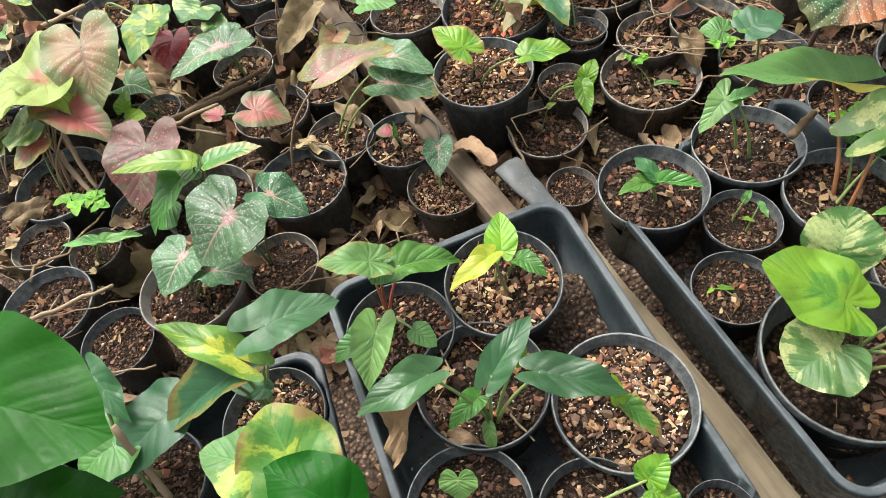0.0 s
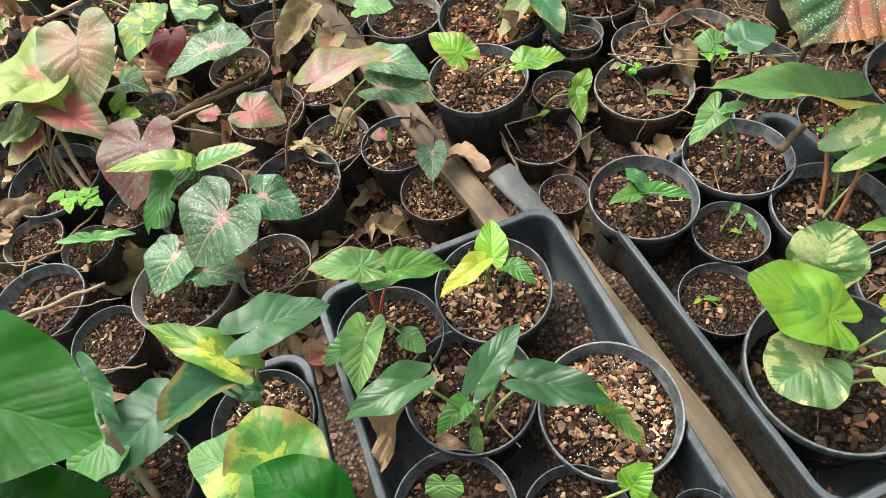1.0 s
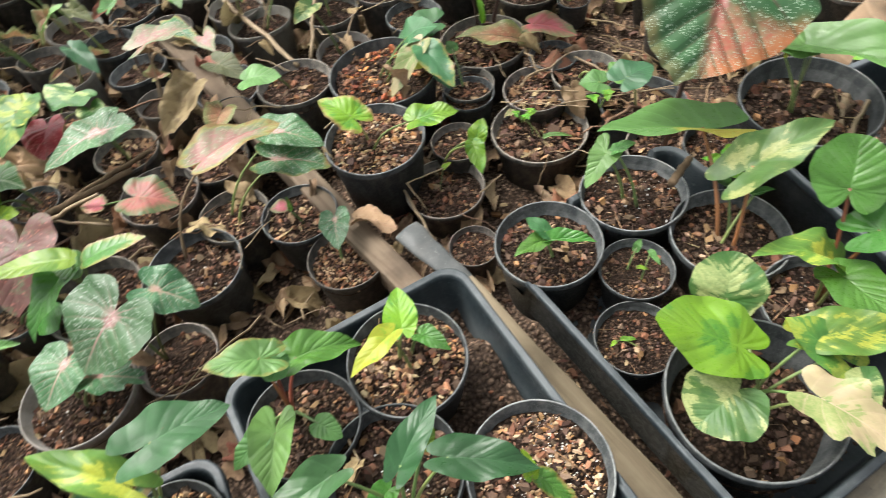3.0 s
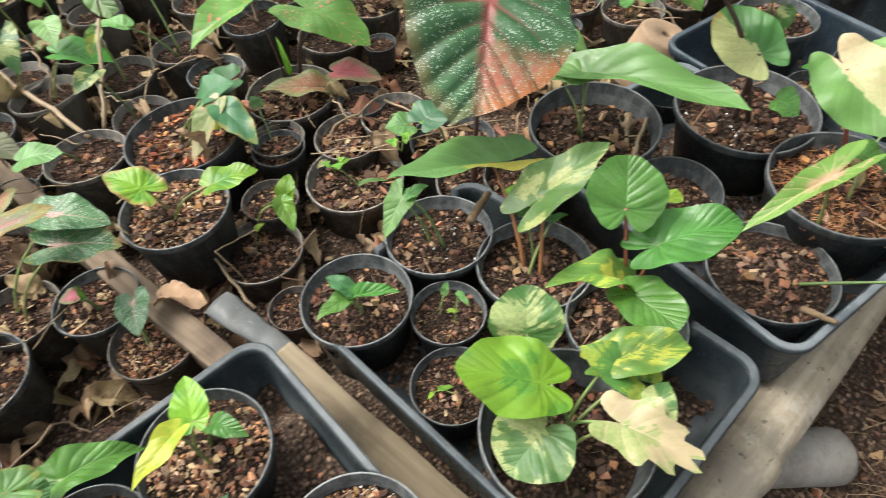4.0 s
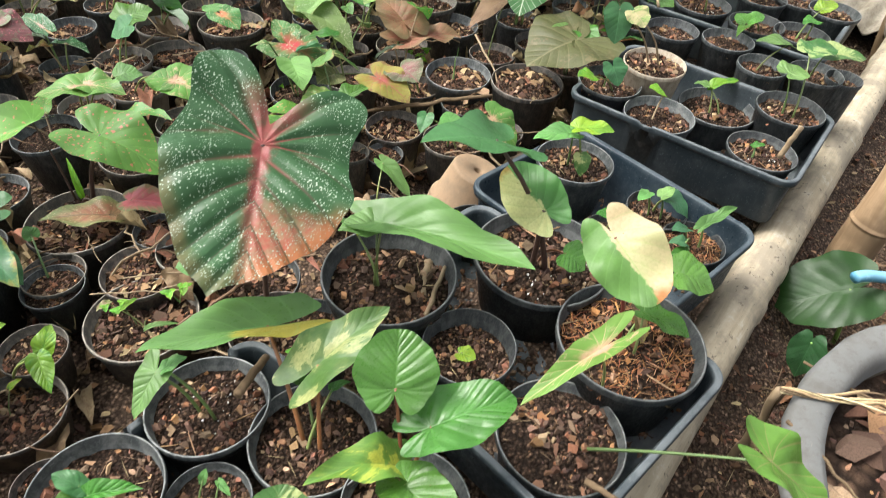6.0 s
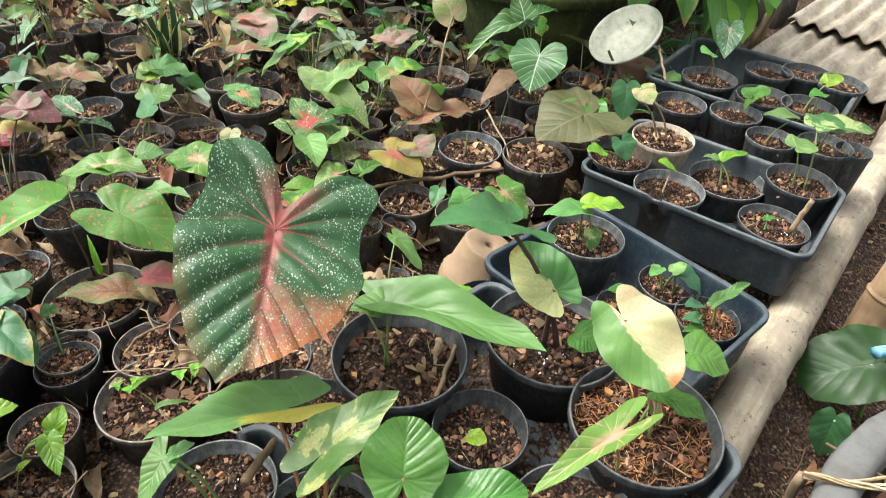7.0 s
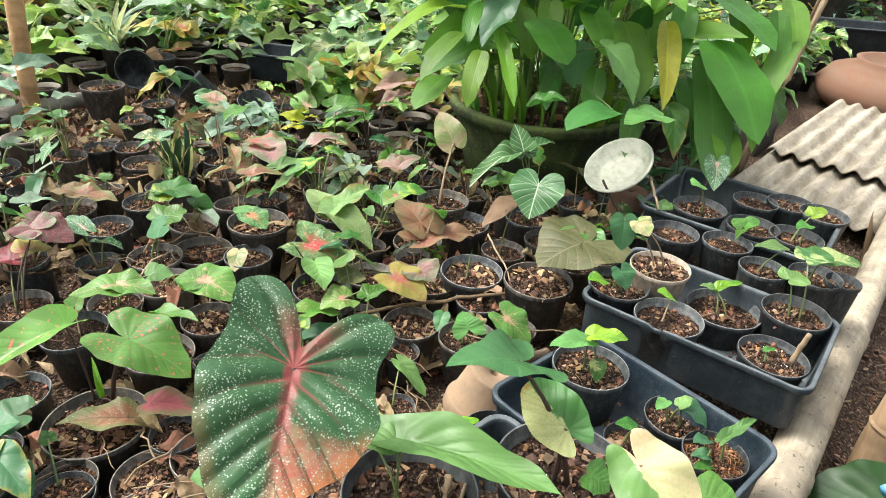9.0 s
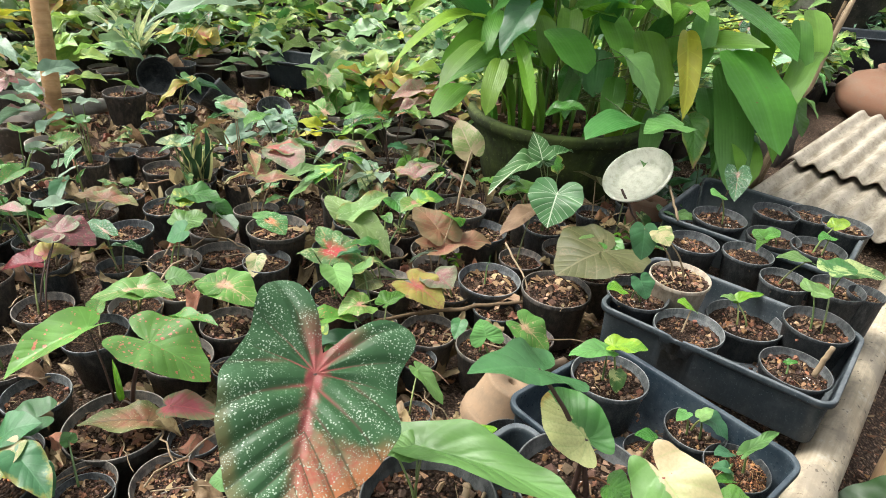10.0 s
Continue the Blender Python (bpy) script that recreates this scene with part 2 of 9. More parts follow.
    # light passing through the thin blade
    glow = m.tree.nodes.new("ShaderNodeBsdfTranslucent")
    m.put(glow.inputs["Color"], m.mix(0.5, col, (0.35, 0.5, 0.03), "MULTIPLY") if kind == "thin" else col)
    blend = m.tree.nodes.new("ShaderNodeMixShader")
    blend.inputs[0].default_value = see_through
    end = m.tree.nodes["Material Output"]
    m.tree.links.new(m.out.outputs[0], blend.inputs[1])
    m.tree.links.new(glow.outputs[0], blend.inputs[2])
    m.tree.links.new(blend.outputs[0], end.inputs["Surface"])
    return m.mat


def plastic(name, base, dirt, rough=0.5, fine=1.0, dust=0.35):
    """Worn nursery plastic: scuffed, streaked and splashed with soil, dusty where it faces up."""
    m = Nodes(name, rough, 0.2)
    where = m.shifted(m.coord.outputs["Object"], 3.0)
    long = m.tree.nodes.new("ShaderNodeMapping")
    m.put(long.inputs["Vector"], where)
    long.inputs["Scale"].default_value = (1, 1, 0.22)
    a, b = m.noise(5 * fine, 5, where, 0.68), m.noise(80 * fine, 3, where)
    streak, scuff = m.noise(22 * fine, 4, long.outputs[0], 0.7), m.noise(30 * fine, 6, where, 0.75, 0.6)
    pale = tuple(min(1, c * 2.0 + 0.03) for c in dirt)
    col = m.mix(m.span(a, 0.4, 0.72, 0.0, 0.75), base, dirt)
    col = m.mix(m.span(streak, 0.5, 0.72, 0.0, 0.5), col, dirt)
    col = m.mix(m.span(scuff, 0.6, 0.7, 0.0, 0.55), col, pale)
    col = m.mix(m.span(b, 0.62, 0.75, 0.0, 0.4), col, pale)
    n = m.tree.nodes.new("ShaderNodeSeparateXYZ")
    m.put(n.inputs[0], m.geo.outputs["Normal"])
    settled = m.calc("MULTIPLY", m.span(n.outputs[2], 0.25, 0.9), m.span(a, 0.3, 0.6, 0.35, 1.0))
    col = m.mix(m.calc("MULTIPLY", settled, dust), col, pale)
    m.bump(m.calc("ADD", a, m.calc("MULTIPLY", scuff, 0.4)), 0.3, 0.001)
    return m.color(m.vary(col, 0.012, 0.28), m.span(scuff, 0.3, 0.7, rough - 0.1, rough + 0.25))


def crumbs(name, *colors, rough=0.9, hue=0.015, value=0.4):
    """Loose pieces: each island takes its own colour from the list."""
    m = Nodes(name, rough, 0.2)
    r = m.geo.outputs["Random Per Island"]
    stops = [(i / len(colors), c) for i, c in enumerate(colors)]
    ramp = m.ramp(r, *stops)
    ramp.node.color_ramp.interpolation = "CONSTANT"
    n = m.noise(120, 4)
    col = m.mix(m.span(n, 0.4, 0.75, 0.0, 0.4), m.vary(ramp, hue, value, m.calc("FRACT", m.calc("MULTIPLY", r, 13.7))), (0.02, 0.012, 0.008))
    m.bump(n, 0.5, 0.001)
    return m.color(col)


def earth(name, dark, light, scale=40, chunk=60):
    """Loose soil: lumps of bark and earth, each with its own tone, in finer crumbs."""
    m = Nodes(name, 0.95, 0.15)
    where = m.shifted(m.coord.outputs["Object"], 2.0)
    v = m.tree.nodes.new("ShaderNodeTexVoronoi")
    v.inputs["Scale"].default_value = chunk
    m.put(v.inputs["Vector"], where)
    tone = m.tree.nodes.new("ShaderNodeSeparateColor")
    m.put(tone.inputs[0], v.outputs["Color"])
    a, b = m.noise(scale, 6, where, 0.7), m.noise(chunk * 0.18, 3, where)
    col = m.mix(tone.outputs[0], dark, light)
    col = m.mix(m.span(tone.outputs[1], 0.8, 0.95), col, tuple(min(1, c * 2.0) for c in light))
    # gaps between lumps are coloured darker, as well as sunk by the bump
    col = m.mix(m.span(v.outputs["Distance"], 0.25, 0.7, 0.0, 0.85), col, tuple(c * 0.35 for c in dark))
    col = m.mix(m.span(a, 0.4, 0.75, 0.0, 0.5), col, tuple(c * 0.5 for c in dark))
    col = m.mix(m.span(b, 0.45, 0.7, 0.0, 0.4), col, dark)
    m.bump(m.calc("SUBTRACT", m.calc("MULTIPLY", a, 0.6), v.outputs["Distance"]), 0.9, 1.2 / chunk)
    return m.color(col)


def timber(name, a, b, rough=0.8, along="X"):
    m = Nodes(name, rough, 0.2)
    s = m.tree.nodes.new("ShaderNodeMapping")
    m.put(s.inputs["Vector"], m.coord.outputs["Object"])
    s.inputs["Scale"].default_value = (4, 60, 60) if along == "X" else (60, 60, 4)
    g, st = m.noise(1.0, 5, s.outputs[0], 0.65, 0.4), m.noise(9, 4)
    col = m.mix(m.span(g, 0.3, 0.7), a, b)
    col = m.mix(m.span(st, 0.46, 0.7, 0.0, 0.66), col, tuple(c * 0.42 for c in a))
    m.bump(g, 0.4, 0.001)
    return m.color(col)


GREEN = leaf_material("leaf_green", (0.07, 0.2, 0.03), rough=0.3, radial=True, relief=0.45, lines=0.14)
DEEP = leaf_material("leaf_deep_green", (0.036, 0.11, 0.036), rough=0.33)
BLUISH = leaf_material("leaf_bluish_green", (0.05, 0.158, 0.058), rough=0.4, relief=0.3)
LIME = leaf_material("leaf_lime", (0.18, 0.34, 0.022), (0.06, 0.2, 0.024), "patches", amount=0.3, rough=0.32, radial=True, relief=0.45, lines=0.14)
PALE = leaf_material("leaf_pale_green", (0.125, 0.27, 0.07), rough=0.36, radial=True, relief=0.45, lines=0.18)
VARI = leaf_material("leaf_variegated", (0.065, 0.175, 0.035), (0.4, 0.45, 0.17), "patches", amount=0.45)
VARI_LIME = leaf_material("leaf_lime_variegated", (0.075, 0.2, 0.03), (0.38, 0.42, 0.055), "patches", amount=0.4)
MARBLED = leaf_material("leaf_marbled", (0.05, 0.15, 0.032), (0.4, 0.45, 0.18), "patches", amount=0.45, radial=True, relief=0.3, lines=0.2)
CREAM = leaf_material("leaf_cream", (0.48, 0.41, 0.22), (0.16, 0.27, 0.07), "patches", amount=0.55, vein=(0.5, 0.4, 0.25))
HALF = leaf_material("leaf_half_cream", (0.09, 0.22, 0.045), (0.45, 0.365, 0.2), "half")
HALF_YELLOW = leaf_material("leaf_half_yellow", (0.085, 0.235, 0.04), (0.56, 0.55, 0.22), "half", relief=0.4, radial=True)
YELLOW = leaf_material("leaf_yellow", (0.435, 0.450, 0.038), (0.225, 0.375, 0.030), "mottled", amount=0.3)
SPECKLED = leaf_material("leaf_white_speckled", (0.05, 0.145, 0.05), spot=(0.62, 0.72, 0.6), heart=(0.42, 0.22, 0.2), amount=0.0, rough=0.4, radial=True, relief=0.35, dots=30, lines=0.15)
PINK_SPOT = leaf_material("leaf_pink_spotted", (0.085, 0.24, 0.035), spot=(0.5, 0.16, 0.1), rough=0.38, radial=True, relief=0.3, dots=10)
PINK_RIB = leaf_material("leaf_pink_ribbed", (0.095, 0.25, 0.038), vein=(0.27, 0.2, 0.1), rough=0.4, radial=True, relief=0.35)
RED_HEART = leaf_material("leaf_red_heart", (0.07, 0.2, 0.05), spot=(0.75, 0.7, 0.5), heart=(0.62, 0.07, 0.06), amount=0.55, radial=True, relief=0.3)
PINK = leaf_material("leaf_pink", (0.42, 0.1, 0.1), (0.24, 0.17, 0.1), "mottled", vein=(0.5, 0.12, 0.11), amount=0.4, margin=(0.1, 0.17, 0.06), radial=True, relief=0.3)
ROSE = leaf_material("leaf_rose", (0.36, 0.19, 0.17), (0.26, 0.24, 0.16), "mottled", vein=(0.36, 0.13, 0.13), amount=0.6, margin=(0.15, 0.22, 0.11), rough=0.45, radial=True, relief=0.3, spot=(0.5, 0.42, 0.34))
TAN = leaf_material("leaf_tan", (0.33, 0.19, 0.095), (0.34, 0.13, 0.08), "mottled", amount=0.55, vein=(0.12, 0.1, 0.05), spot=(0.5, 0.38, 0.22), margin=(0.17, 0.23, 0.08), rough=0.45, radial=True, relief=0.4)
MAROON = leaf_material("leaf_maroon", (0.115, 0.04, 0.035), (0.085, 0.09, 0.045), "mottled", amount=0.45, spot=(0.36, 0.11, 0.1), rough=0.45, radial=True, relief=0.3, dots=14)
RED = leaf_material("leaf_red", (0.26, 0.03, 0.024), (0.14, 0.03, 0.02), "mottled", spot=(0.45, 0.2, 0.17), rough=0.4, radial=True)
LIME_PINK = leaf_material("leaf_lime_pink", (0.115, 0.25, 0.045), (0.38, 0.27, 0.17), "mottled", amount=0.25, heart=(0.55, 0.26, 0.21), rough=0.42, radial=True, relief=0.3)
LIME_NET = leaf_material("leaf_lime_netted", (0.24, 0.34, 0.075), (0.1, 0.22, 0.04), "mottled", amount=0.35, vein=(0.07, 0.18, 0.03), heart=(0.36, 0.08, 0.05), rough=0.42, radial=True, relief=0.3)
WHITE_VEIN = leaf_material("leaf_white_veined", (0.07, 0.2, 0.06), vein=(0.66, 0.76, 0.55), rough=0.42, radial=True, relief=0.3)
OLIVE = leaf_material("leaf_olive", (0.105, 0.118, 0.042), (0.16, 0.14, 0.065), "mottled", vein=(0.22, 0.21, 0.11), amount=0.35, rough=0.5, radial=True, relief=0.5)
RUSSET = leaf_material("leaf_russet", (0.26, 0.12, 0.065), (0.19, 0.15, 0.07), "mottled", amount=0.5, vein=(0.33, 0.18, 0.1), margin=(0.17, 0.13, 0.06), rough=0.55, radial=True, relief=0.4)
GOLD = leaf_material("leaf_gold", (0.36, 0.3, 0.06), (0.2, 0.24, 0.06), "mottled", amount=0.4, heart=(0.4, 0.1, 0.085), vein=(0.36, 0.15, 0.09), margin=(0.3, 0.32, 0.07), rough=0.5, radial=True, relief=0.3)
DRY = leaf_material("leaf_dry", (0.27, 0.19, 0.1), (0.15, 0.098, 0.052), "mottled", vein=(0.2, 0.12, 0.065), amount=0.45, rough=0.75, see_through=0.1)
DRY_PALE = leaf_material("leaf_dry_pale", (0.4, 0.305, 0.175), (0.25, 0.17, 0.09), "mottled", vein=(0.3, 0.2, 0.12), amount=0.45, rough=0.75, see_through=0.1)
DRY_RED = leaf_material("leaf_dry_red", (0.27, 0.12, 0.065), (0.14, 0.075, 0.045), "mottled", vein=(0.2, 0.1, 0.06), amount=0.5, rough=0.75, see_through=0.1)
WHITE_EDGE = leaf_material("leaf_white_striped", (0.08, 0.2, 0.05), (0.68, 0.68, 0.38), "patches", amount=0.8)
HERO = leaf_material("leaf_huge_speckled", (0.034, 0.102, 0.036), (0.4, 0.115, 0.075), "scorched", spot=(0.42, 0.52, 0.4), heart=(0.27, 0.06, 0.058), amount=-0.15, rough=0.44, relief=0.42, radial=True, spec=0.32, dots=48, fan_veins=True, lines=0.08)
BASE_YELLOW = leaf_material("leaf_yellow_based", (0.13, 0.3, 0.085), (0.52, 0.48, 0.08), corner=-1.0, rough=0.32)
GLOSSY = leaf_material("leaf_big_glossy", (0.015, 0.098, 0.003), rough=0.45, relief=0.5, spec=0.16, lines=0.22)
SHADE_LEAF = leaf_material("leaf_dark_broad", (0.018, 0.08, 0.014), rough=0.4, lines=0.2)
BROAD = leaf_material("leaf_broad_strap", (0.115, 0.29, 0.035), rough=0.36, see_through=0.5, lines=0.2, parallel=True, relief=0.5, spec=0.4)
BROAD_LIME = leaf_material("leaf_lime_strap", (0.18, 0.36, 0.03), rough=0.36, see_through=0.5, lines=0.2, parallel=True, relief=0.5, spec=0.4)
BROAD_DEEP = leaf_material("leaf_deep_strap", (0.06, 0.18, 0.038), rough=0.36, see_through=0.35, lines=0.2, parallel=True, relief=0.5, spec=0.4)
SILVER = leaf_material("leaf_silver", (0.24, 0.34, 0.23), rough=0.35)
PALE_SPECK = leaf_material("leaf_pale_speckled", (0.17, 0.29, 0.09), spot=(0.5, 0.56, 0.36), rough=0.4, radial=True, relief=0.4, dots=34)
SNAKE = leaf_material("leaf_yellow_edged", (0.022, 0.06, 0.024), (0.58, 0.56, 0.24), rough=0.4, lines=0.1, striped=0.1)

BLACK = plastic("black_plastic", (0.026, 0.031, 0.033), (0.105, 0.11, 0.106), 0.4, 1.0, 0.62)
TRAY_BLACK = plastic("tray_plastic", (0.017, 0.024, 0.028), (0.045, 0.052, 0.055), 0.36, 3.0, 0.62)
TRAY_BLUE = plastic("blue_black_plastic", (0.011, 0.018, 0.027), (0.035, 0.045, 0.053), 0.33, 3.0, 0.4)
DIRTY = plastic("dirty_black_plastic", (0.05, 0.05, 0.047), (0.17, 0.148, 0.122), 0.6, 1.0, 0.55)
BEIGE = plastic("grey_beige_plastic", (0.2, 0.19, 0.17), (0.1, 0.09, 0.07), 0.55)
CREAM_POT = plastic("cream_plastic", (0.52, 0.47, 0.36), (0.22, 0.17, 0.11), 0.5)
MOSSY = plastic("mossy_clay", (0.032, 0.042, 0.02), (0.1, 0.14, 0.035), 0.85)
DISH_WHITE = plastic("dish_plastic", (0.6, 0.6, 0.5), (0.34, 0.34, 0.25), 0.5, 8.0, 0.1)
TERRACOTTA = plastic("terracotta", (0.31, 0.2, 0.13), (0.2, 0.145, 0.1), 0.9, 6.0, 0.1)
RED_CLAY = plastic("red_clay", (0.19, 0.088, 0.058), (0.16, 0.105, 0.075), 0.8, 2.0, 0.15)
CONCRETE = plastic("concrete", (0.17, 0.174, 0.17), (0.11, 0.105, 0.092), 0.9, 4.0, 0.05)
OLD_CONCRETE = plastic("old_concrete", (0.12, 0.11, 0.092), (0.07, 0.062, 0.045), 0.9, 3.0, 0.1)
LOG = plastic("pale_log", (0.3, 0.29, 0.255), (0.17, 0.15, 0.12), 0.8, 5.0, 0.1)
# dirty brown that also carries the shadow on the concrete pot's side
SHADED_WALL = plastic("brown_shaded_wall", (0.042, 0.034, 0.024), (0.02, 0.016, 0.012), 0.85, 3.0, 0.0)
PERLITE = crumbs("perlite", (0.75, 0.73, 0.68), (0.6, 0.58, 0.52), (0.8, 0.79, 0.75), value=0.1)
BLUE_PIPE = plastic("blue_pipe", (0.08, 0.32, 0.55), (0.2, 0.35, 0.45), 0.45)
SHEET = Nodes("fibre_cement", 0.9, 0.15)
stretch = SHEET.tree.nodes.new("ShaderNodeMapping")
SHEET.put(stretch.inputs["Vector"], SHEET.coord.outputs["Object"])
stretch.inputs["Scale"].default_value = (1.0, 0.25, 0.0)
grime, grit = SHEET.noise(16, 5, stretch.outputs[0], 0.7), SHEET.noise(60, 4)
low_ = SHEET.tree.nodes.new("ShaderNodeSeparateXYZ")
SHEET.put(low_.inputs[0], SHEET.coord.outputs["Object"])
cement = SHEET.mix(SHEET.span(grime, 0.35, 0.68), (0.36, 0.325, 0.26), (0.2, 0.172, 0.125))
# darker brown towards the wave troughs, by height and noise
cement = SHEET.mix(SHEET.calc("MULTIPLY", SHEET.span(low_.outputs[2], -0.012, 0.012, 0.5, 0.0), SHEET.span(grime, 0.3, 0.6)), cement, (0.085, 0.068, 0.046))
cement = SHEET.mix(SHEET.span(grit, 0.56, 0.7, 0.0, 0.5), cement, (0.1, 0.085, 0.06))
SHEET.bump(SHEET.calc("ADD", grime, grit), 0.4, 0.002)
SHEET = SHEET.color(cement)
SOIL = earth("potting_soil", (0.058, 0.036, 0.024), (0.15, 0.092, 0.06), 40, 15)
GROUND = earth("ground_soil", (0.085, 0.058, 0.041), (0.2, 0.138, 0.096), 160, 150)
BARK = crumbs("bark_crumbs", (0.112, 0.060, 0.037), (0.175, 0.088, 0.053), (0.075, 0.043, 0.030), (0.100, 0.062, 0.045), (0.150, 0.098, 0.069), (0.275, 0.138, 0.070), (0.088, 0.053, 0.037), (0.069, 0.045, 0.035), (0.138, 0.088, 0.060), (0.288, 0.194, 0.125))
CHIPS = crumbs("wood_chips", (0.45, 0.25, 0.125), (0.36, 0.165, 0.075), (0.5, 0.34, 0.19), (0.25, 0.135, 0.08), (0.56, 0.42, 0.26), (0.225, 0.124, 0.078), (0.380, 0.233, 0.138), (0.310, 0.207, 0.138), value=0.25)
RED_CHIPS = crumbs("red_chips", (0.396, 0.144, 0.060), (0.504, 0.204, 0.084), (0.264, 0.094, 0.048), (0.144, 0.072, 0.043), (0.456, 0.276, 0.150), (0.192, 0.096, 0.054))
LITTER = crumbs("leaf_litter", (0.261, 0.152, 0.083), (0.158, 0.085, 0.053), (0.31, 0.2, 0.11), (0.110, 0.068, 0.050), (0.207, 0.108, 0.061), (0.37, 0.27, 0.155), (0.165, 0.110, 0.068))
SCRAPS = crumbs("bark_scraps", (0.24, 0.14, 0.077), (0.17, 0.094, 0.052), (0.3, 0.2, 0.117), (0.13, 0.078, 0.048), (0.23, 0.105, 0.052), (0.16, 0.11, 0.072))
FIBRE = crumbs("coir_fibre", (0.414, 0.196, 0.086), (0.310, 0.138, 0.057), (0.460, 0.276, 0.149), (0.207, 0.092, 0.046))
STRAW = crumbs("straw", (0.42, 0.32, 0.19), (0.34, 0.25, 0.14), (0.5, 0.4, 0.25), (0.26, 0.19, 0.11))
TWIG = crumbs("twigs", (0.186, 0.124, 0.074), (0.124, 0.081, 0.050), (0.260, 0.198, 0.124))
STALK = Nodes("stalk_green", 0.45)
STALK = STALK.color(STALK.vary(STALK.mix(STALK.noise(30), (0.1, 0.17, 0.045), (0.16, 0.19, 0.065)), 0.03, 0.3))
STALK_LIGHT = Nodes("stalk_light", 0.5)
STALK_LIGHT = STALK_LIGHT.color(STALK_LIGHT.vary(STALK_LIGHT.mix(STALK_LIGHT.noise(20), (0.12, 0.23, 0.04), (0.2, 0.3, 0.07)), 0.03, 0.3))
STALK_RED = Nodes("stalk_red", 0.45)
STALK_RED = STALK_RED.color(STALK_RED.vary(STALK_RED.mix(STALK_RED.noise(30), (0.2, 0.05, 0.03), (0.28, 0.11, 0.05)), 0.02, 0.3))
STALK_DARK = Nodes("stalk_dark", 0.5)
STALK_DARK = STALK_DARK.color(STALK_DARK.mix(STALK_DARK.noise(30), (0.035, 0.02, 0.018), (0.08, 0.045, 0.03)))
STALK_TAN = Nodes("stalk_tan", 0.7)
STALK_TAN = STALK_TAN.color(STALK_TAN.mix(STALK_TAN.noise(40), (0.29, 0.215, 0.125), (0.17, 0.12, 0.07)))
WOOD = timber("weathered_wood", (0.105, 0.075, 0.05), (0.19, 0.145, 0.1))
RAIL = Nodes("weathered_bamboo", 0.8, 0.2)
fibre = RAIL.tree.nodes.new("ShaderNodeMapping")
RAIL.put(fibre.inputs["Vector"], RAIL.coord.outputs["Object"])
fibre.inputs["Scale"].default_value = (5, 60, 60)
thread, blotch, fleck = RAIL.noise(1.0, 5, fibre.outputs[0], 0.65, 0.4), RAIL.noise(11, 5, None, 0.7), RAIL.noise(85, 3, None, 0.6)
cane = RAIL.mix(RAIL.span(thread, 0.3, 0.7), (0.29, 0.245, 0.17), (0.43, 0.37, 0.27))
cane = RAIL.mix(RAIL.span(blotch, 0.42, 0.62, 0.0, 0.75), cane, (0.2, 0.175, 0.135))
cane = RAIL.mix(RAIL.span(blotch, 0.33, 0.42, 0.5, 0.0), cane, (0.5, 0.47, 0.4))
cane = RAIL.mix(RAIL.span(fleck, 0.62, 0.7, 0.0, 0.7), cane, (0.06, 0.05, 0.04))
RAIL.bump(RAIL.calc("ADD", thread, RAIL.calc("MULTIPLY", blotch, 0.8)), 0.5, 0.002)
RAIL = RAIL.color(cane)
POLE = timber("bamboo_pole", (0.42, 0.25, 0.115), (0.54, 0.35, 0.18), 0.5, "Z")
STUMP = timber("old_bamboo", (0.24, 0.16, 0.09), (0.34, 0.235, 0.14), 0.7)
SLEEVE = plastic("grey_sleeve", (0.055, 0.06, 0.059), (0.085, 0.084, 0.079), 0.4, 3.0, 0.05)
BOARD = timber("tan_board", (0.12, 0.096, 0.062), (0.2, 0.163, 0.108), 0.9)


# ---- builders ----
def mesh_of(name, bm, material, smooth=True):
    me = bpy.data.meshes.new(name)
    bm.to_mesh(me)
    bm.free()
    me.materials.append(material)
    if smooth:
        me.polygons.foreach_set("use_smooth", [True] * len(me.polygons))
    return me


def part(name, bm, material, parent, label=""):
    ob = new(name, bm if isinstance(bm, bpy.types.Mesh) else mesh_of(name, bm, material))
    ob.parent = parent
    if label:
        tagged(ob, label)
    return ob


def thing(name, label, category, m=None, group="", kind=""):
    ob = new(name)
    ob.empty_display_size = 0.05
    ob.matrix_basis = m or Matrix()
    return tagged(ob, label, category, group, kind)


def lathe(profile, steps=40):
    """A turned form from (radius, height) pairs."""
    bm = bmesh.new()
    rings = []
    for r, z in profile:
        rings.append([bm.verts.new((r * math.cos(a), r * math.sin(a), z)) for a in (2 * math.pi * i / steps for i in range(steps))])
    for lo, hi in zip(rings, rings[1:]):
        for i in range(steps):
            bm.faces.new((lo[i], lo[(i + 1) % steps], hi[(i + 1) % steps], hi[i]))
    bm.faces.new(list(reversed(rings[0])))
    bm.faces.new(rings[-1])
    return bm


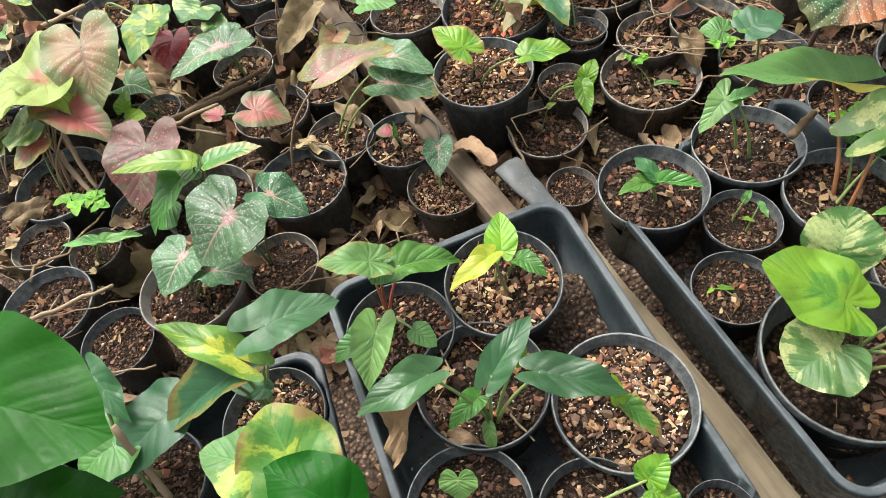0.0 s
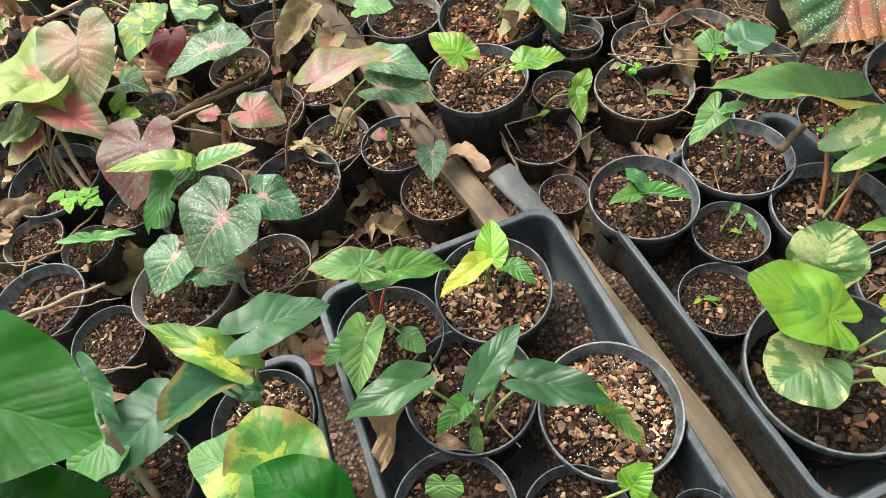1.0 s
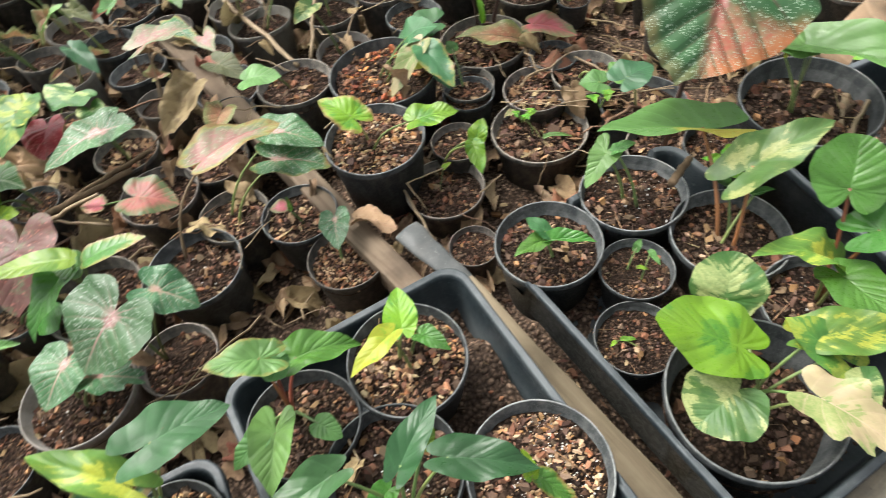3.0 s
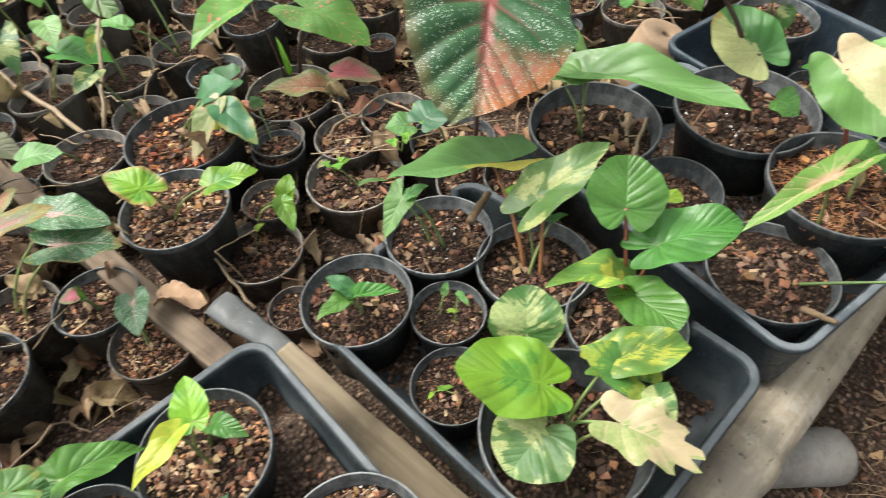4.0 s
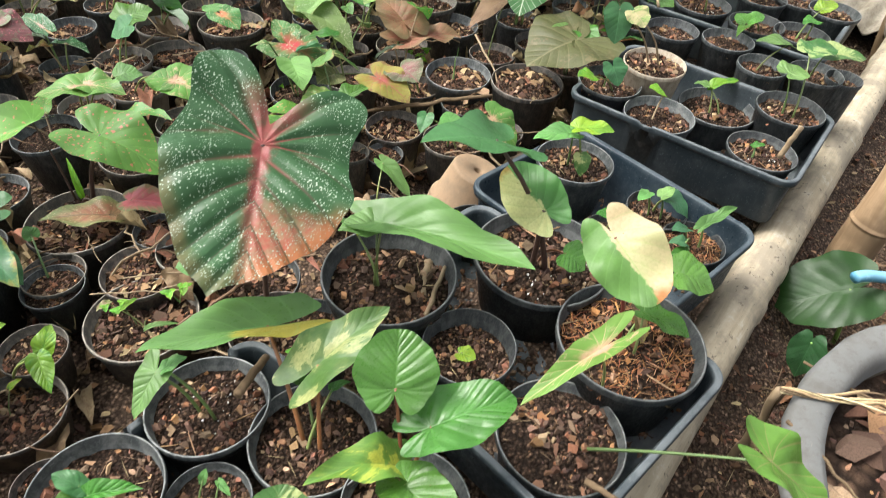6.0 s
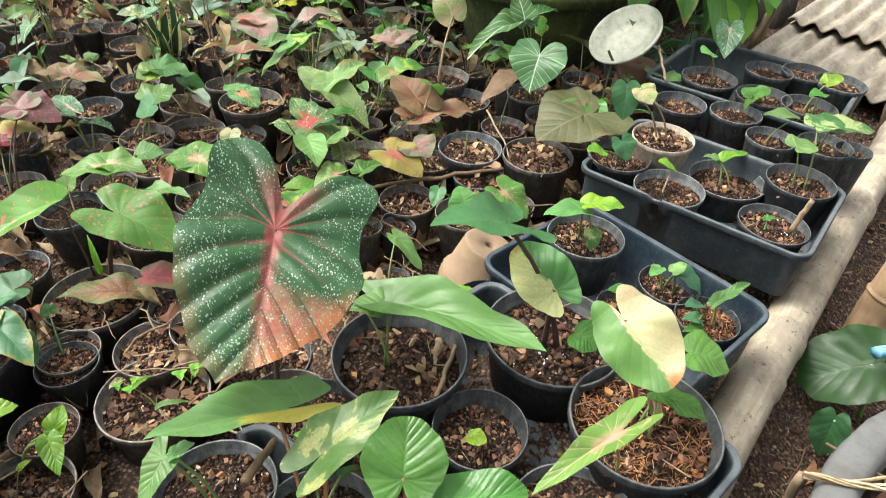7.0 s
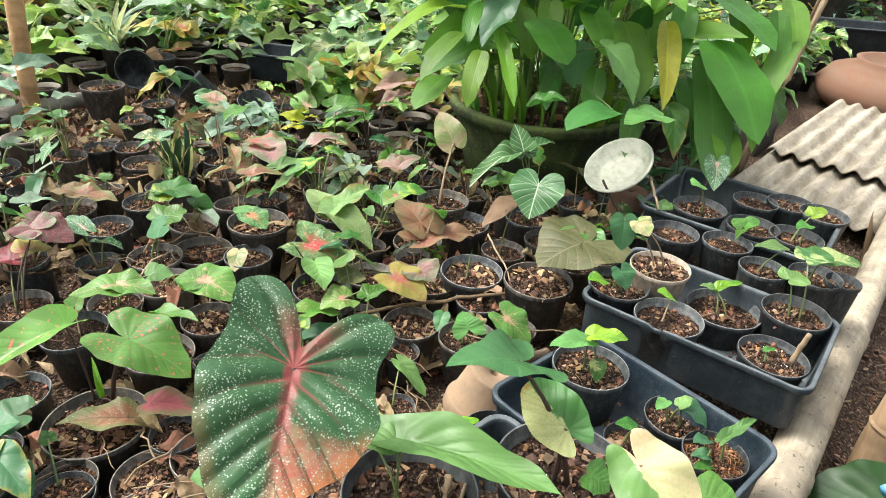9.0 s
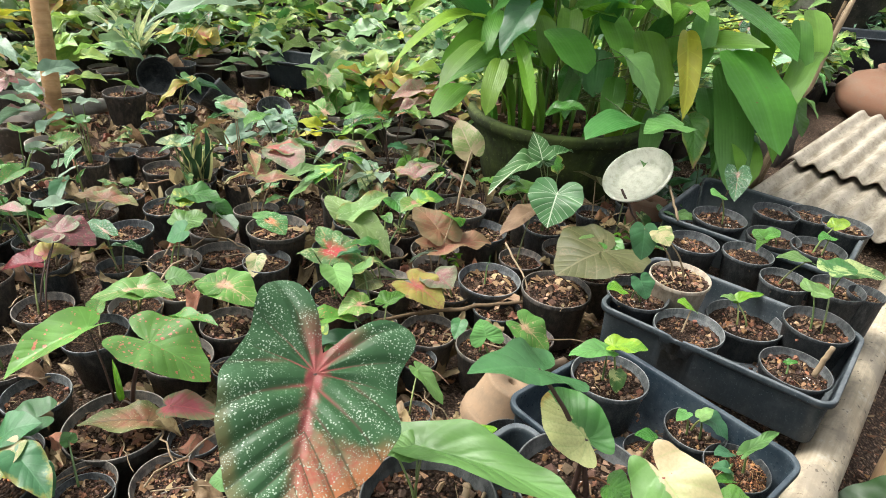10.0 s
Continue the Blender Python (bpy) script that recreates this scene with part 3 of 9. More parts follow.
def tube(points, radii, sides=7):
    """A round rod along points, with a radius at each."""
    bm = bmesh.new()
    pts = [Vector(p) for p in points]
    rings = []
    for i, p in enumerate(pts):
        way = (pts[min(i + 1, len(pts) - 1)] - pts[max(i - 1, 0)]).normalized()
        side = way.cross(Vector((0.31, 0.2, 0.93))).normalized()
        up = side.cross(way)
        r = radii[i] if hasattr(radii, "__len__") else radii
        rings.append([bm.verts.new(p + r * (math.cos(a) * side + math.sin(a) * up)) for a in (2 * math.pi * k / sides for k in range(sides))])
    for lo, hi in zip(rings, rings[1:]):
        for k in range(sides):
            bm.faces.new((lo[k], lo[(k + 1) % sides], hi[(k + 1) % sides], hi[k]))
    bm.faces.new(list(reversed(rings[0])))
    bm.faces.new(rings[-1])
    return bm


def box_into(bm, size, m, bevel=0.0):
    made = bmesh.ops.create_cube(bm, size=1.0, matrix=m @ Matrix.Diagonal((*size, 1)))
    if bevel:
        edges = {e for v in made["verts"] for e in v.link_edges}
        bmesh.ops.bevel(bm, geom=list(edges), offset=bevel, segments=2, affect="EDGES", profile=0.6)


def shard_into(bm, at, turn, l, w, h, rng):
    """A splinter of bark: a bent, uneven five-sided flake."""
    m = Matrix.Translation(at) @ turn
    top, low = [], []
    bend = rng.uniform(-0.5, 0.5) * h
    for k in range(5):
        a = 2 * math.pi * k / 5 + rng.uniform(-0.5, 0.5)
        x, y = l * math.cos(a) * rng.uniform(0.45, 1.0), w * math.sin(a) * rng.uniform(0.45, 1.0)
        top.append(bm.verts.new(m @ Vector((x, y, h + rng.uniform(-0.3, 0.3) * h))))
        low.append(bm.verts.new(m @ Vector((x * 0.9, y * 0.9, -h))))
    bm.faces.new(top)
    for k in range(5):
        bm.faces.new((low[k], low[(k + 1) % 5], top[(k + 1) % 5], top[k]))


OUTLINES = {
    # half outlines: degrees from the tip, reach
    "heart": ((0, 1.0), (10, 0.9), (22, 0.8), (40, 0.72), (60, 0.66), (85, 0.62), (110, 0.62), (130, 0.63), (148, 0.6), (160, 0.5), (170, 0.3), (176, 0.14), (180, 0.09)),
    "round": ((0, 1.0), (5, 0.96), (14, 0.93), (30, 0.9), (50, 0.84), (75, 0.74), (100, 0.66), (125, 0.58), (145, 0.5), (160, 0.38), (170, 0.24), (176, 0.14), (180, 0.1)),
    "kidney": ((0, 1.0), (8, 0.99), (20, 0.955), (35, 0.89), (50, 0.8), (65, 0.71), (80, 0.63), (95, 0.57), (110, 0.53), (125, 0.51), (140, 0.5), (152, 0.47), (162, 0.38), (170, 0.25), (180, 0.1)),
    "oval": ((0, 1.0), (5, 0.93), (12, 0.85), (24, 0.72), (40, 0.58), (62, 0.46), (88, 0.38), (115, 0.33), (140, 0.28), (158, 0.2), (170, 0.12), (180, 0.06)),
    "cordate": ((0, 1.0), (4, 0.95), (12, 0.88), (26, 0.8), (44, 0.7), (65, 0.58), (90, 0.47), (115, 0.4), (138, 0.35), (155, 0.28), (168, 0.18), (180, 0.08)),
    "arrow": ((0, 1.0), (8, 0.86), (18, 0.68), (32, 0.53), (55, 0.43), (85, 0.4), (115, 0.46), (135, 0.56), (150, 0.6), (160, 0.5), (170, 0.22), (180, 0.1)),
    "hero": ((0, 1.0), (4, 0.94), (14, 0.86), (28, 0.75), (42, 0.67), (55, 0.61), (73, 0.54), (90, 0.5), (101, 0.51), (112, 0.56), (122, 0.63), (131, 0.69), (140, 0.72), (148, 0.69), (155, 0.6), (161, 0.47), (167, 0.33), (173, 0.22), (180, 0.16)),
    "hero_other": ((0, 1.0), (4, 0.93), (14, 0.85), (25, 0.805), (40, 0.755), (53, 0.71), (68, 0.645), (82, 0.57), (94, 0.545), (104, 0.55), (114, 0.6), (123, 0.67), (132, 0.71), (140, 0.69), (147, 0.61), (154, 0.48), (161, 0.34), (167, 0.25), (174, 0.19), (180, 0.16)),
    "strap": ((0, 1.0), (4, 0.93), (8, 0.83), (13, 0.68), (20, 0.5), (30, 0.34), (45, 0.22), (70, 0.13), (110, 0.07), (180, 0.03)),
    "lance": ((0, 1.0), (4, 0.88), (9, 0.7), (16, 0.52), (28, 0.34), (50, 0.21), (80, 0.14), (120, 0.1), (180, 0.04)),
    "ragged": ((0, 0.8), (9, 1.0), (20, 0.7), (34, 0.86), (50, 0.6), (70, 0.72), (95, 0.5), (120, 0.6), (148, 0.5), (165, 0.3), (180, 0.08)),
}


def outline(shape, deg):
    """The reach at an angle, on a smooth curve through the table."""
    rows = OUTLINES[shape]
    for i, ((a, r), (b, s)) in enumerate(zip(rows, rows[1:])):
        if a <= deg <= b:
            f = (deg - a) / (b - a)
            before, after = rows[i - 1] if i else (-rows[1][0], rows[1][1]), rows[i + 2] if i + 2 < len(rows) else (b + 8, s)
            m0 = (s - before[1]) / max(b - before[0], 1) * (b - a) if i else (s - r)
            m1 = (after[1] - r) / max(after[0] - a, 1) * (b - a)
            return (2 * f**3 - 3 * f**2 + 1) * r + (f**3 - 2 * f**2 + f) * m0 + (3 * f**2 - 2 * f**3) * s + (f**3 - f**2) * m1
    return rows[-1][1]


def blade(shape, fold=0.25, droop=0.25, ripple=0.03, curl=0.0, seed=0, rings=7, steps=40):
    """A leaf of length 1 along +y from its stalk, facing +z, folded at the midrib and drooping to the tip."""
    rng = random.Random(seed)
    ph = [rng.uniform(0, 6.28) for _ in range(4)]
    bm = bmesh.new()
    uvl = bm.loops.layers.uv.new("UVMap")
    flat = {}
    edge_layer = bm.verts.layers.float.new("border")

    def spot(x, y):
        reach = math.hypot(x, y)
        edge = abs(x + 0.17 * max(y, 0.0)) if shape == "hero" else abs(x)
        z = fold * edge - droop * (y * y if y > 0 else 0.5 * y * y) - 0.35 * fold * edge * edge
        z += ripple * (math.sin(9 * y + ph[0]) * edge * 2.2 + math.sin(6 * x + 5 * y + ph[1]) * reach * 0.8)
        if shape == "hero":
            # blade swelling between the main veins, edges rolled down
            turn = math.atan2(edge, y)
            rows = abs(math.sin(math.pi * (6.6 * (y - 0.35 * edge - 0.4 * edge * edge) / (1 + 1.9 * edge) + 0.5)))
            rays = abs(math.sin(math.pi * (turn + 0.3 * reach) / 0.44))
            lobe = min(1.0, max(0.0, (turn - 1.45) / 0.25))
            z += 0.024 * min(1.0, 5 * edge) * max(0.0, 1 - 2.6 * edge * edge) * ((1 - lobe) * rows + lobe * rays) - 0.3 * max(0.0, edge - 0.3) ** 2
        z += 0.012 * math.sin(41.5 * (y - 0.35 * edge - 0.4 * edge * edge) / (1 + 1.9 * edge) + 1.5) * edge
        z += 0.05 * ripple / 0.03 * noise.noise((2.6 * x + ph[0], 2.6 * y + ph[1], ph[2])) * reach
        if ripple > 0.07:
            z += 0.1 * noise.noise((4 * x + ph[1], 4 * y + ph[3], 1.0)) * (0.3 + reach) + 0.05 * noise.noise((13 * x, 11 * y, ph[2]))
        z -= curl * edge * edge * 1.6
        v = bm.verts.new((x * (1 - 0.25 * abs(fold) * edge), y * (1 - 0.1 * abs(droop) * max(y, 0)), z))
        flat[v] = (x, y)
        return v

    centre = spot(0, 0)
    grid = []
    for i in range(1, rings + 1):
        row = []
        for j in range(steps):
            a = -180 + 360 * j / steps
            r = outline(shape + "_other" if a < 0 and shape == "hero" else shape, abs(a)) * (1 + 0.025 * math.sin(radians(a) * 5 + ph[3]) + 0.012 * math.sin(radians(a) * 13 + ph[0]) + (0.05 * math.sin(radians(a) * 7 + ph[1]) * math.sin(radians(a) * 3 + ph[2]) if ripple > 0.07 else 0)) * (i / rings) ** 0.9
            row.append(spot(r * math.sin(radians(a)), r * math.cos(radians(a))))
            row[-1][edge_layer] = (i / rings) ** 0.9
        grid.append(row)
    for j in range(steps):
        k = (j + 1) % steps
        bm.faces.new((centre, grid[0][k], grid[0][j]))
        for lo, hi in zip(grid, grid[1:]):
            bm.faces.new((lo[j], lo[k], hi[k], hi[j]))
    for f in bm.faces:
        for lp in f.loops:
            lp[uvl].uv = flat[lp.vert]
    return bm


BLADES = {}


def blade_mesh(shape, mat, fold, droop, ripple, curl, seed, fine):
    key = (shape, mat.name, fold, droop, ripple, curl, seed, fine)
    if key not in BLADES:
        BLADES[key] = mesh_of("leaf", blade(shape, fold, droop, ripple, curl, seed, 24 if shape == "hero" else 8 if fine else 4, 150 if shape == "hero" else 56 if fine else 24), mat)
    return BLADES[key]


def leaf(plant, stalk_at, tip_at, width, shape, mat, roll=0.0, fold=0.2, droop=0.2, ripple=0.03, curl=0.0, seed=0, fine=True, label="", up=None):
    """A leaf of a plant, from where its stalk joins to its tip (world metres); width is its full width over its length."""
    a, b = Vector(stalk_at), Vector(tip_at)
    if fold == 0.2 and droop == 0.2:
        # no two leaves bend alike
        fold, droop, ripple = 0.16 + 0.09 * (seed % 4), 0.16 + 0.08 * ((seed * 7 + 1) % 4), 0.035 + 0.008 * (seed % 3)
    y = b - a
    size = y.length
    y.normalize()
    ref = Vector(up) if up else Vector((0, 0, 1))
    if abs(y.dot(ref)) > 0.97:
        ref = Vector((0.4, -0.6, 0.3))
    x = y.cross(ref).normalized()
    z = x.cross(y)
    own = 2 * max(outline(shape, d) * math.sin(radians(d)) for d in range(0, 180, 5)) if shape != "hero" else width
    # the droop lowers the tip: lift the frame so that the tip still lands on its place
    m = Matrix.Translation(a) @ Matrix((x, y, z)).transposed().to_4x4() @ pose(0, 0, 0, math.degrees(math.atan(droop * 0.9)), roll, 0)
    ob = part("leaf", blade_mesh(shape, mat, fold, droop, ripple, curl, seed, fine), mat, plant, label)
    ob.matrix_basis = plant.matrix_basis.inverted() @ m @ Matrix.Diagonal((size * width / own, size, size, 1))
    return ob


def stalk(plant, foot, head, mat, r=0.003, bow=0.15, name="petiole"):
    """A leaf stalk from the soil to the blade, bowed upwards."""
    a, b = Vector(foot), Vector(head)
    inv = plant.matrix_basis.inverted()
    flat = Vector((b.x - a.x, b.y - a.y, 0))
    pts = []
    for i in range(8):
        f = i / 7
        p = a.lerp(b, f) - flat * (bow * math.sin(math.pi * f)) + Vector((0, 0, bow * 0.6 * flat.length * math.sin(math.pi * f)))
        pts.append(inv @ p)
    return part(name, tube(pts, [r * (1.25 - 0.5 * i / 7) for i in range(8)], 6), mat, plant)


POT_MESHES, SOIL_MESHES = {}, {}


def pot_mesh(mat, kind):
    """A nursery pot of rim radius 1 and height 1: tapered wall, rolled rim with a step, hollow inside."""
    if (mat.name, kind) not in POT_MESHES:
        if kind == "band":
            prof = [(0.7, 0.0), (0.73, 0.02), (0.9, 0.76), (0.97, 0.77), (1.0, 0.98), (0.985, 1.0), (0.945, 0.99), (0.9, 0.74), (0.7, 0.06)]
        else:
            prof = [(0.7, 0.0), (0.735, 0.015), (0.76, 0.12), (0.775, 0.125), (0.945, 0.9), (0.985, 0.91), (1.0, 0.93), (1.0, 0.98), (0.992, 0.996), (0.974, 1.0), (0.96, 0.99), (0.955, 0.96), (0.945, 0.955), (0.942, 0.93), (0.932, 0.925), (0.93, 0.89), (0.918, 0.885), (0.69, 0.06)]
        POT_MESHES[mat.name, kind] = mesh_of("pot", lathe(prof, 48), mat)
    return POT_MESHES[mat.name, kind]


def soil_mesh(kind, seed, share=1.0):
    """A filling of unit radius: clotted earth with uneven crumbs, chips, leaf scraps and straws on top."""
    if (kind, seed, share) in SOIL_MESHES:
        return SOIL_MESHES[kind, seed, share]
    rng = random.Random(100 * seed + len(kind))
    bm = bmesh.new()
    steps, off = 44, rng.uniform(0, 50)
    n_rings = 15 if share == 1.0 else 9

    def height(x, y):
        p = Vector((x, y, 0))
        z = 0.09 * noise.noise(p * 1.6 + Vector((off, 0, 0))) + 0.06 * noise.noise(p * 5 + Vector((0, off, 0)))
        return z + 0.05 * abs(noise.noise(p * 11 + Vector((0, 0, off)))) - 0.05 * (x * x + y * y)

    rings = [[bm.verts.new((0, 0, height(0, 0)))]]
    for i in range(1, n_rings + 1):
        r = i / n_rings
        rings.append([bm.verts.new((r * math.cos(t), r * math.sin(t), height(r * math.cos(t), r * math.sin(t)))) for t in (2 * math.pi * k / steps for k in range(steps))])
    for k in range(steps):
        bm.faces.new((rings[0][0], rings[1][k], rings[1][(k + 1) % steps]))
        for lo, hi in zip(rings[1:], rings[2:]):
            bm.faces.new((lo[k], hi[k], hi[(k + 1) % steps], lo[(k + 1) % steps]))
    for f in bm.faces:
        f.smooth = True

    def pieces(count, slot, size, slim, thick, patchy, lean=0.5):
        first = len(bm.faces)
        for _ in range(int(count * share)):
            r, t = math.sqrt(rng.random()) * 0.97, rng.uniform(0, 6.28)
            x, y = r * math.cos(t), r * math.sin(t)
            if noise.noise((1.9 * x + off, 1.9 * y + slot, off)) * 1.6 + rng.uniform(-0.5, 0.5) < patchy:
                continue
            l = size[0] + (size[1] - size[0]) * rng.random() ** 3
            turn = Euler((rng.uniform(-lean, lean), rng.uniform(-lean, lean), rng.uniform(0, 6.28))).to_matrix().to_4x4()
            shard_into(bm, (x, y, height(x, y) + 0.3 * l * rng.random()), turn, l, l * rng.uniform(*slim), l * rng.uniform(*thick), rng)
        bm.faces.ensure_lookup_table()
        for f in bm.faces[first:]:
            f.material_index = slot

    top = {"bark": 1.0, "chips": 0.8, "red": 0.9, "soil": 0.9, "litter": 0.7, "fibre": 0.5, "perlite": 0.8}[kind]
    pieces(520 * top, 1, (0.016, 0.14), (0.5, 0.95), (0.25, 0.6), -0.15, 1.1)
    if kind == "bark":
        pieces(110, 2, (0.03, 0.17), (0.35, 0.8), (0.12, 0.4), 0.1, 0.9)
        pieces(50, 3, (0.06, 0.22), (0.35, 0.65), (0.015, 0.04), 0.0, 0.6)
    elif kind in ("chips", "red", "perlite"):
        pieces(1000, 2, (0.02, 0.12), (0.25, 0.75), (0.1, 0.4), -0.3, 0.8)
        pieces(60, 3, (0.06, 0.15), (0.3, 0.6), (0.03, 0.08), -0.1, 0.4)
    elif kind == "litter":
        pieces(110, 3, (0.1, 0.36), (0.3, 0.6), (0.012, 0.03), -0.3, 0.6)
        pieces(80, 2, (0.03, 0.1), (0.3, 0.7), (0.1, 0.3), -0.1)
    elif kind == "fibre":
        pieces(260, 2, (0.02, 0.12), (0.3, 0.7), (0.2, 0.5), -0.2, 0.9)
        pieces(1500, 2, (0.05, 0.2), (0.03, 0.07), (0.03, 0.06), -0.5, 0.8)
    else:
        pieces(30, 2, (0.03, 0.12), (0.4, 0.7), (0.1, 0.3), 0.1)
        pieces(14, 3, (0.07, 0.2), (0.35, 0.6), (0.015, 0.04), -0.1, 0.4)
    # straws, root threads and white grains of perlite
    pieces(36, 3, (0.1, 0.42), (0.02, 0.045), (0.02, 0.035), -0.1, 0.35)
    if (kind == "chips" and seed % 2) or (kind == "bark" and seed == 2):
        pieces(130, 4, (0.012, 0.035), (0.7, 1.0), (0.5, 0.8), 0.15)
    if kind == "perlite":
        pieces(520, 4, (0.012, 0.03), (0.7, 1.0), (0.5, 0.8), 0.05)
    me = bpy.data.meshes.new("soil")
    bm.to_mesh(me)
    bm.free()
    for mt in (SOIL, BARK, {"red": RED_CHIPS, "fibre": FIBRE, "chips": CHIPS, "perlite": CHIPS}.get(kind, SCRAPS), LITTER, PERLITE):
        me.materials.append(mt)
    SOIL_MESHES[kind, seed, share] = me
    return me


COUNT = [0]
PLACED, RIMS = [], []


def potted(x, y, rim, r, tall, label="", mat=None, kind="rolled", soil="bark", low=0.16, tilt=(0, 0), spin=None, fill=True, share=1.0):
    """A pot with its filling; returns the thing that carries them and the plant. rim: height of the rim."""
    COUNT[0] += 1
    rng = random.Random(COUNT[0])
    m = Matrix.Translation((x, y, rim - tall)) @ pose(0, 0, 0, tilt[0], tilt[1], rng.uniform(0, 360) if spin is None else spin)
    ob = thing("potted_plant", label or "small seedling in a round black plastic nursery pot", "potted plant", m, "nursery pots")
    p = part("pot", pot_mesh(mat or (DIRTY if rim < 0.2 and COUNT[0] % 5 < 3 else BLACK), kind), None, ob)
    p.scale = (r * rng.uniform(0.975, 1.025), r * rng.uniform(0.975, 1.025), tall)
    if fill:
        s = part("soil", soil_mesh(soil, COUNT[0] % 4, share), None, ob)
        s.scale = (r * 0.915, r * 0.915, r * 0.9)
        s.location = (0, 0, tall * (1 - low))
    PLACED.append((x, y, r))
    RIMS.append((x, y, r, rim))
    if rim > 0.235 or rim < 0.18:
        FILLED.append((x, y, r, rim - tall * low - 0.14 * r - 0.004))
    return ob


TRAY_BODIES, FILLED = [], []


def settle_trays():
    """Presses each tray's soft rim down where a pot sits over it."""
    for body in TRAY_BODIES:
        m = body.parent.matrix_basis
        back = m.inverted()
        near = [p for p in FILLED if (p[0] - m[0][3]) ** 2 + (p[1] - m[1][3]) ** 2 < 0.16]
        for v in body.data.vertices:
            w = m @ v.co
            for x, y, r, top in near:
                if w.z > top and (w.x - x) ** 2 + (w.y - y) ** 2 < (r + 0.001) ** 2:
                    w.z = top
            v.co = back @ w


def tray(cx, cy, lx, ly, turn, rim, deep, label, mat=None, bottom=0.9, bed=(), seed=1):
    """A shallow rectangular tray with rounded corners, flared walls and a rolled rim."""
    ob = thing("plant_tray", label, "plant tray", pose(cx, cy, rim - deep, 0, 0, turn), "plant trays")

    def ring(hx, hy, z, rad):
        pts = []
        for qx, qy, a0 in ((1, 1, 0), (-1, 1, 90), (-1, -1, 180), (1, -1, 270)):
            for k in range(7):
                a = radians(a0 + 15 * k)
                pts.append((qx * (hx - rad) + rad * math.cos(a), qy * (hy - rad) + rad * math.sin(a), z))
        full = []
        for i, p in enumerate(pts):
            q, n = pts[(i + 1) % 28], 56 if i % 7 == 6 else 1
            full += [tuple(a + (b - a) * j / n for a, b in zip(p, q)) for j in range(n)]
        return full

    rows, hx, hy = [], lx / 2, ly / 2
    f = bottom
    for gx, z, rad in ((f, 0.0, 0.022), (f + 0.01, 0.004, 0.024), (0.932, deep - 0.022, 0.028), (0.942, deep - 0.017, 0.03), (0.99, deep - 0.016, 0.034), (1.0, deep - 0.01, 0.036), (0.996, deep - 0.003, 0.035), (0.98, deep, 0.034), (0.966, deep - 0.003, 0.032), (0.954, deep - 0.0015, 0.03), (0.938, deep - 0.004, 0.028), (0.926, deep - 0.012, 0.026), (f - 0.01, 0.008, 0.02)):
        cut = (1 - gx) * lx / 2
        rows.append(ring(hx - cut, hy - cut, z, rad))
    bm = bmesh.new()
    vs = [[bm.verts.new(p) for p in row] for row in rows]
    n = len(vs[0])
    for lo, hi in zip(vs, vs[1:]):
        for i in range(n):
            bm.faces.new((lo[i], lo[(i + 1) % n], hi[(i + 1) % n], hi[i]))
    bm.faces.new(list(reversed(vs[0])))
    bm.faces.new(vs[-1])
    TRAY_BODIES.append(part("tray_body", bm, mat or TRAY_BLACK, ob))
    # soil washed over the tray's floor, with crumbs and straws on it
    rng = random.Random(int(cx * 1000))
    bm = bmesh.new()
    for x0, x1, y0, y1, deep_soil in bed:
        nx, ny = max(8, int((x1 - x0) / 0.008)), max(8, int((y1 - y0) / 0.008))
        grid = []
        for j in range(ny + 1):
            row = []
            for i in range(nx + 1):
                x, y = x0 + (x1 - x0) * i / nx, y0 + (y1 - y0) * j / ny
                rise = min(1.0, 6 * min(i / nx, 1 - i / nx, j / ny, 1 - j / ny)) if deep_soil < 0.02 else 1.0
                z = deep_soil * (0.6 + 0.8 * noise.noise((x * 14, y * 14, seed))) * rise + 0.006 * noise.noise((x * 60, y * 60, seed)) + 0.004 * noise.noise((x * 150, y * 150, seed))
                row.append(bm.verts.new((x, y, 0.006 + max(-0.004, z))))
            grid.append(row)
        for lo, hi in zip(grid, grid[1:]):
            for i in range(nx):
                bm.faces.new((lo[i], lo[i + 1], hi[i + 1], hi[i]))
    if bed:
        tagged(part("washed_soil", bm, GROUND, ob), kind="stuff")
        bm = bmesh.new()
    for _ in range(700):
        l = 0.0012 + 0.008 * rng.random() ** 3
        x, y, z = rng.uniform(-0.43, 0.43) * lx, rng.uniform(-0.45, 0.45) * ly, 0.0095
        for x0, x1, y0, y1, deep_soil in bed:
            if x0 < x < x1 and y0 < y < y1:
                z = 0.006 + deep_soil * (0.6 + 0.8 * noise.noise((x * 14, y * 14, seed))) + 0.003
        slim = 0.6 if rng.random() < 0.85 else 0.12
        shard_into(bm, (x, y, z), Matrix.Rotation(rng.uniform(0, 6.28), 4, "Z"), l * (1 if slim > 0.2 else 2.5), l * slim, l * 0.35, rng)
    tagged(part("spilt_soil", bm, BARK, ob), kind="stuff")
    return ob


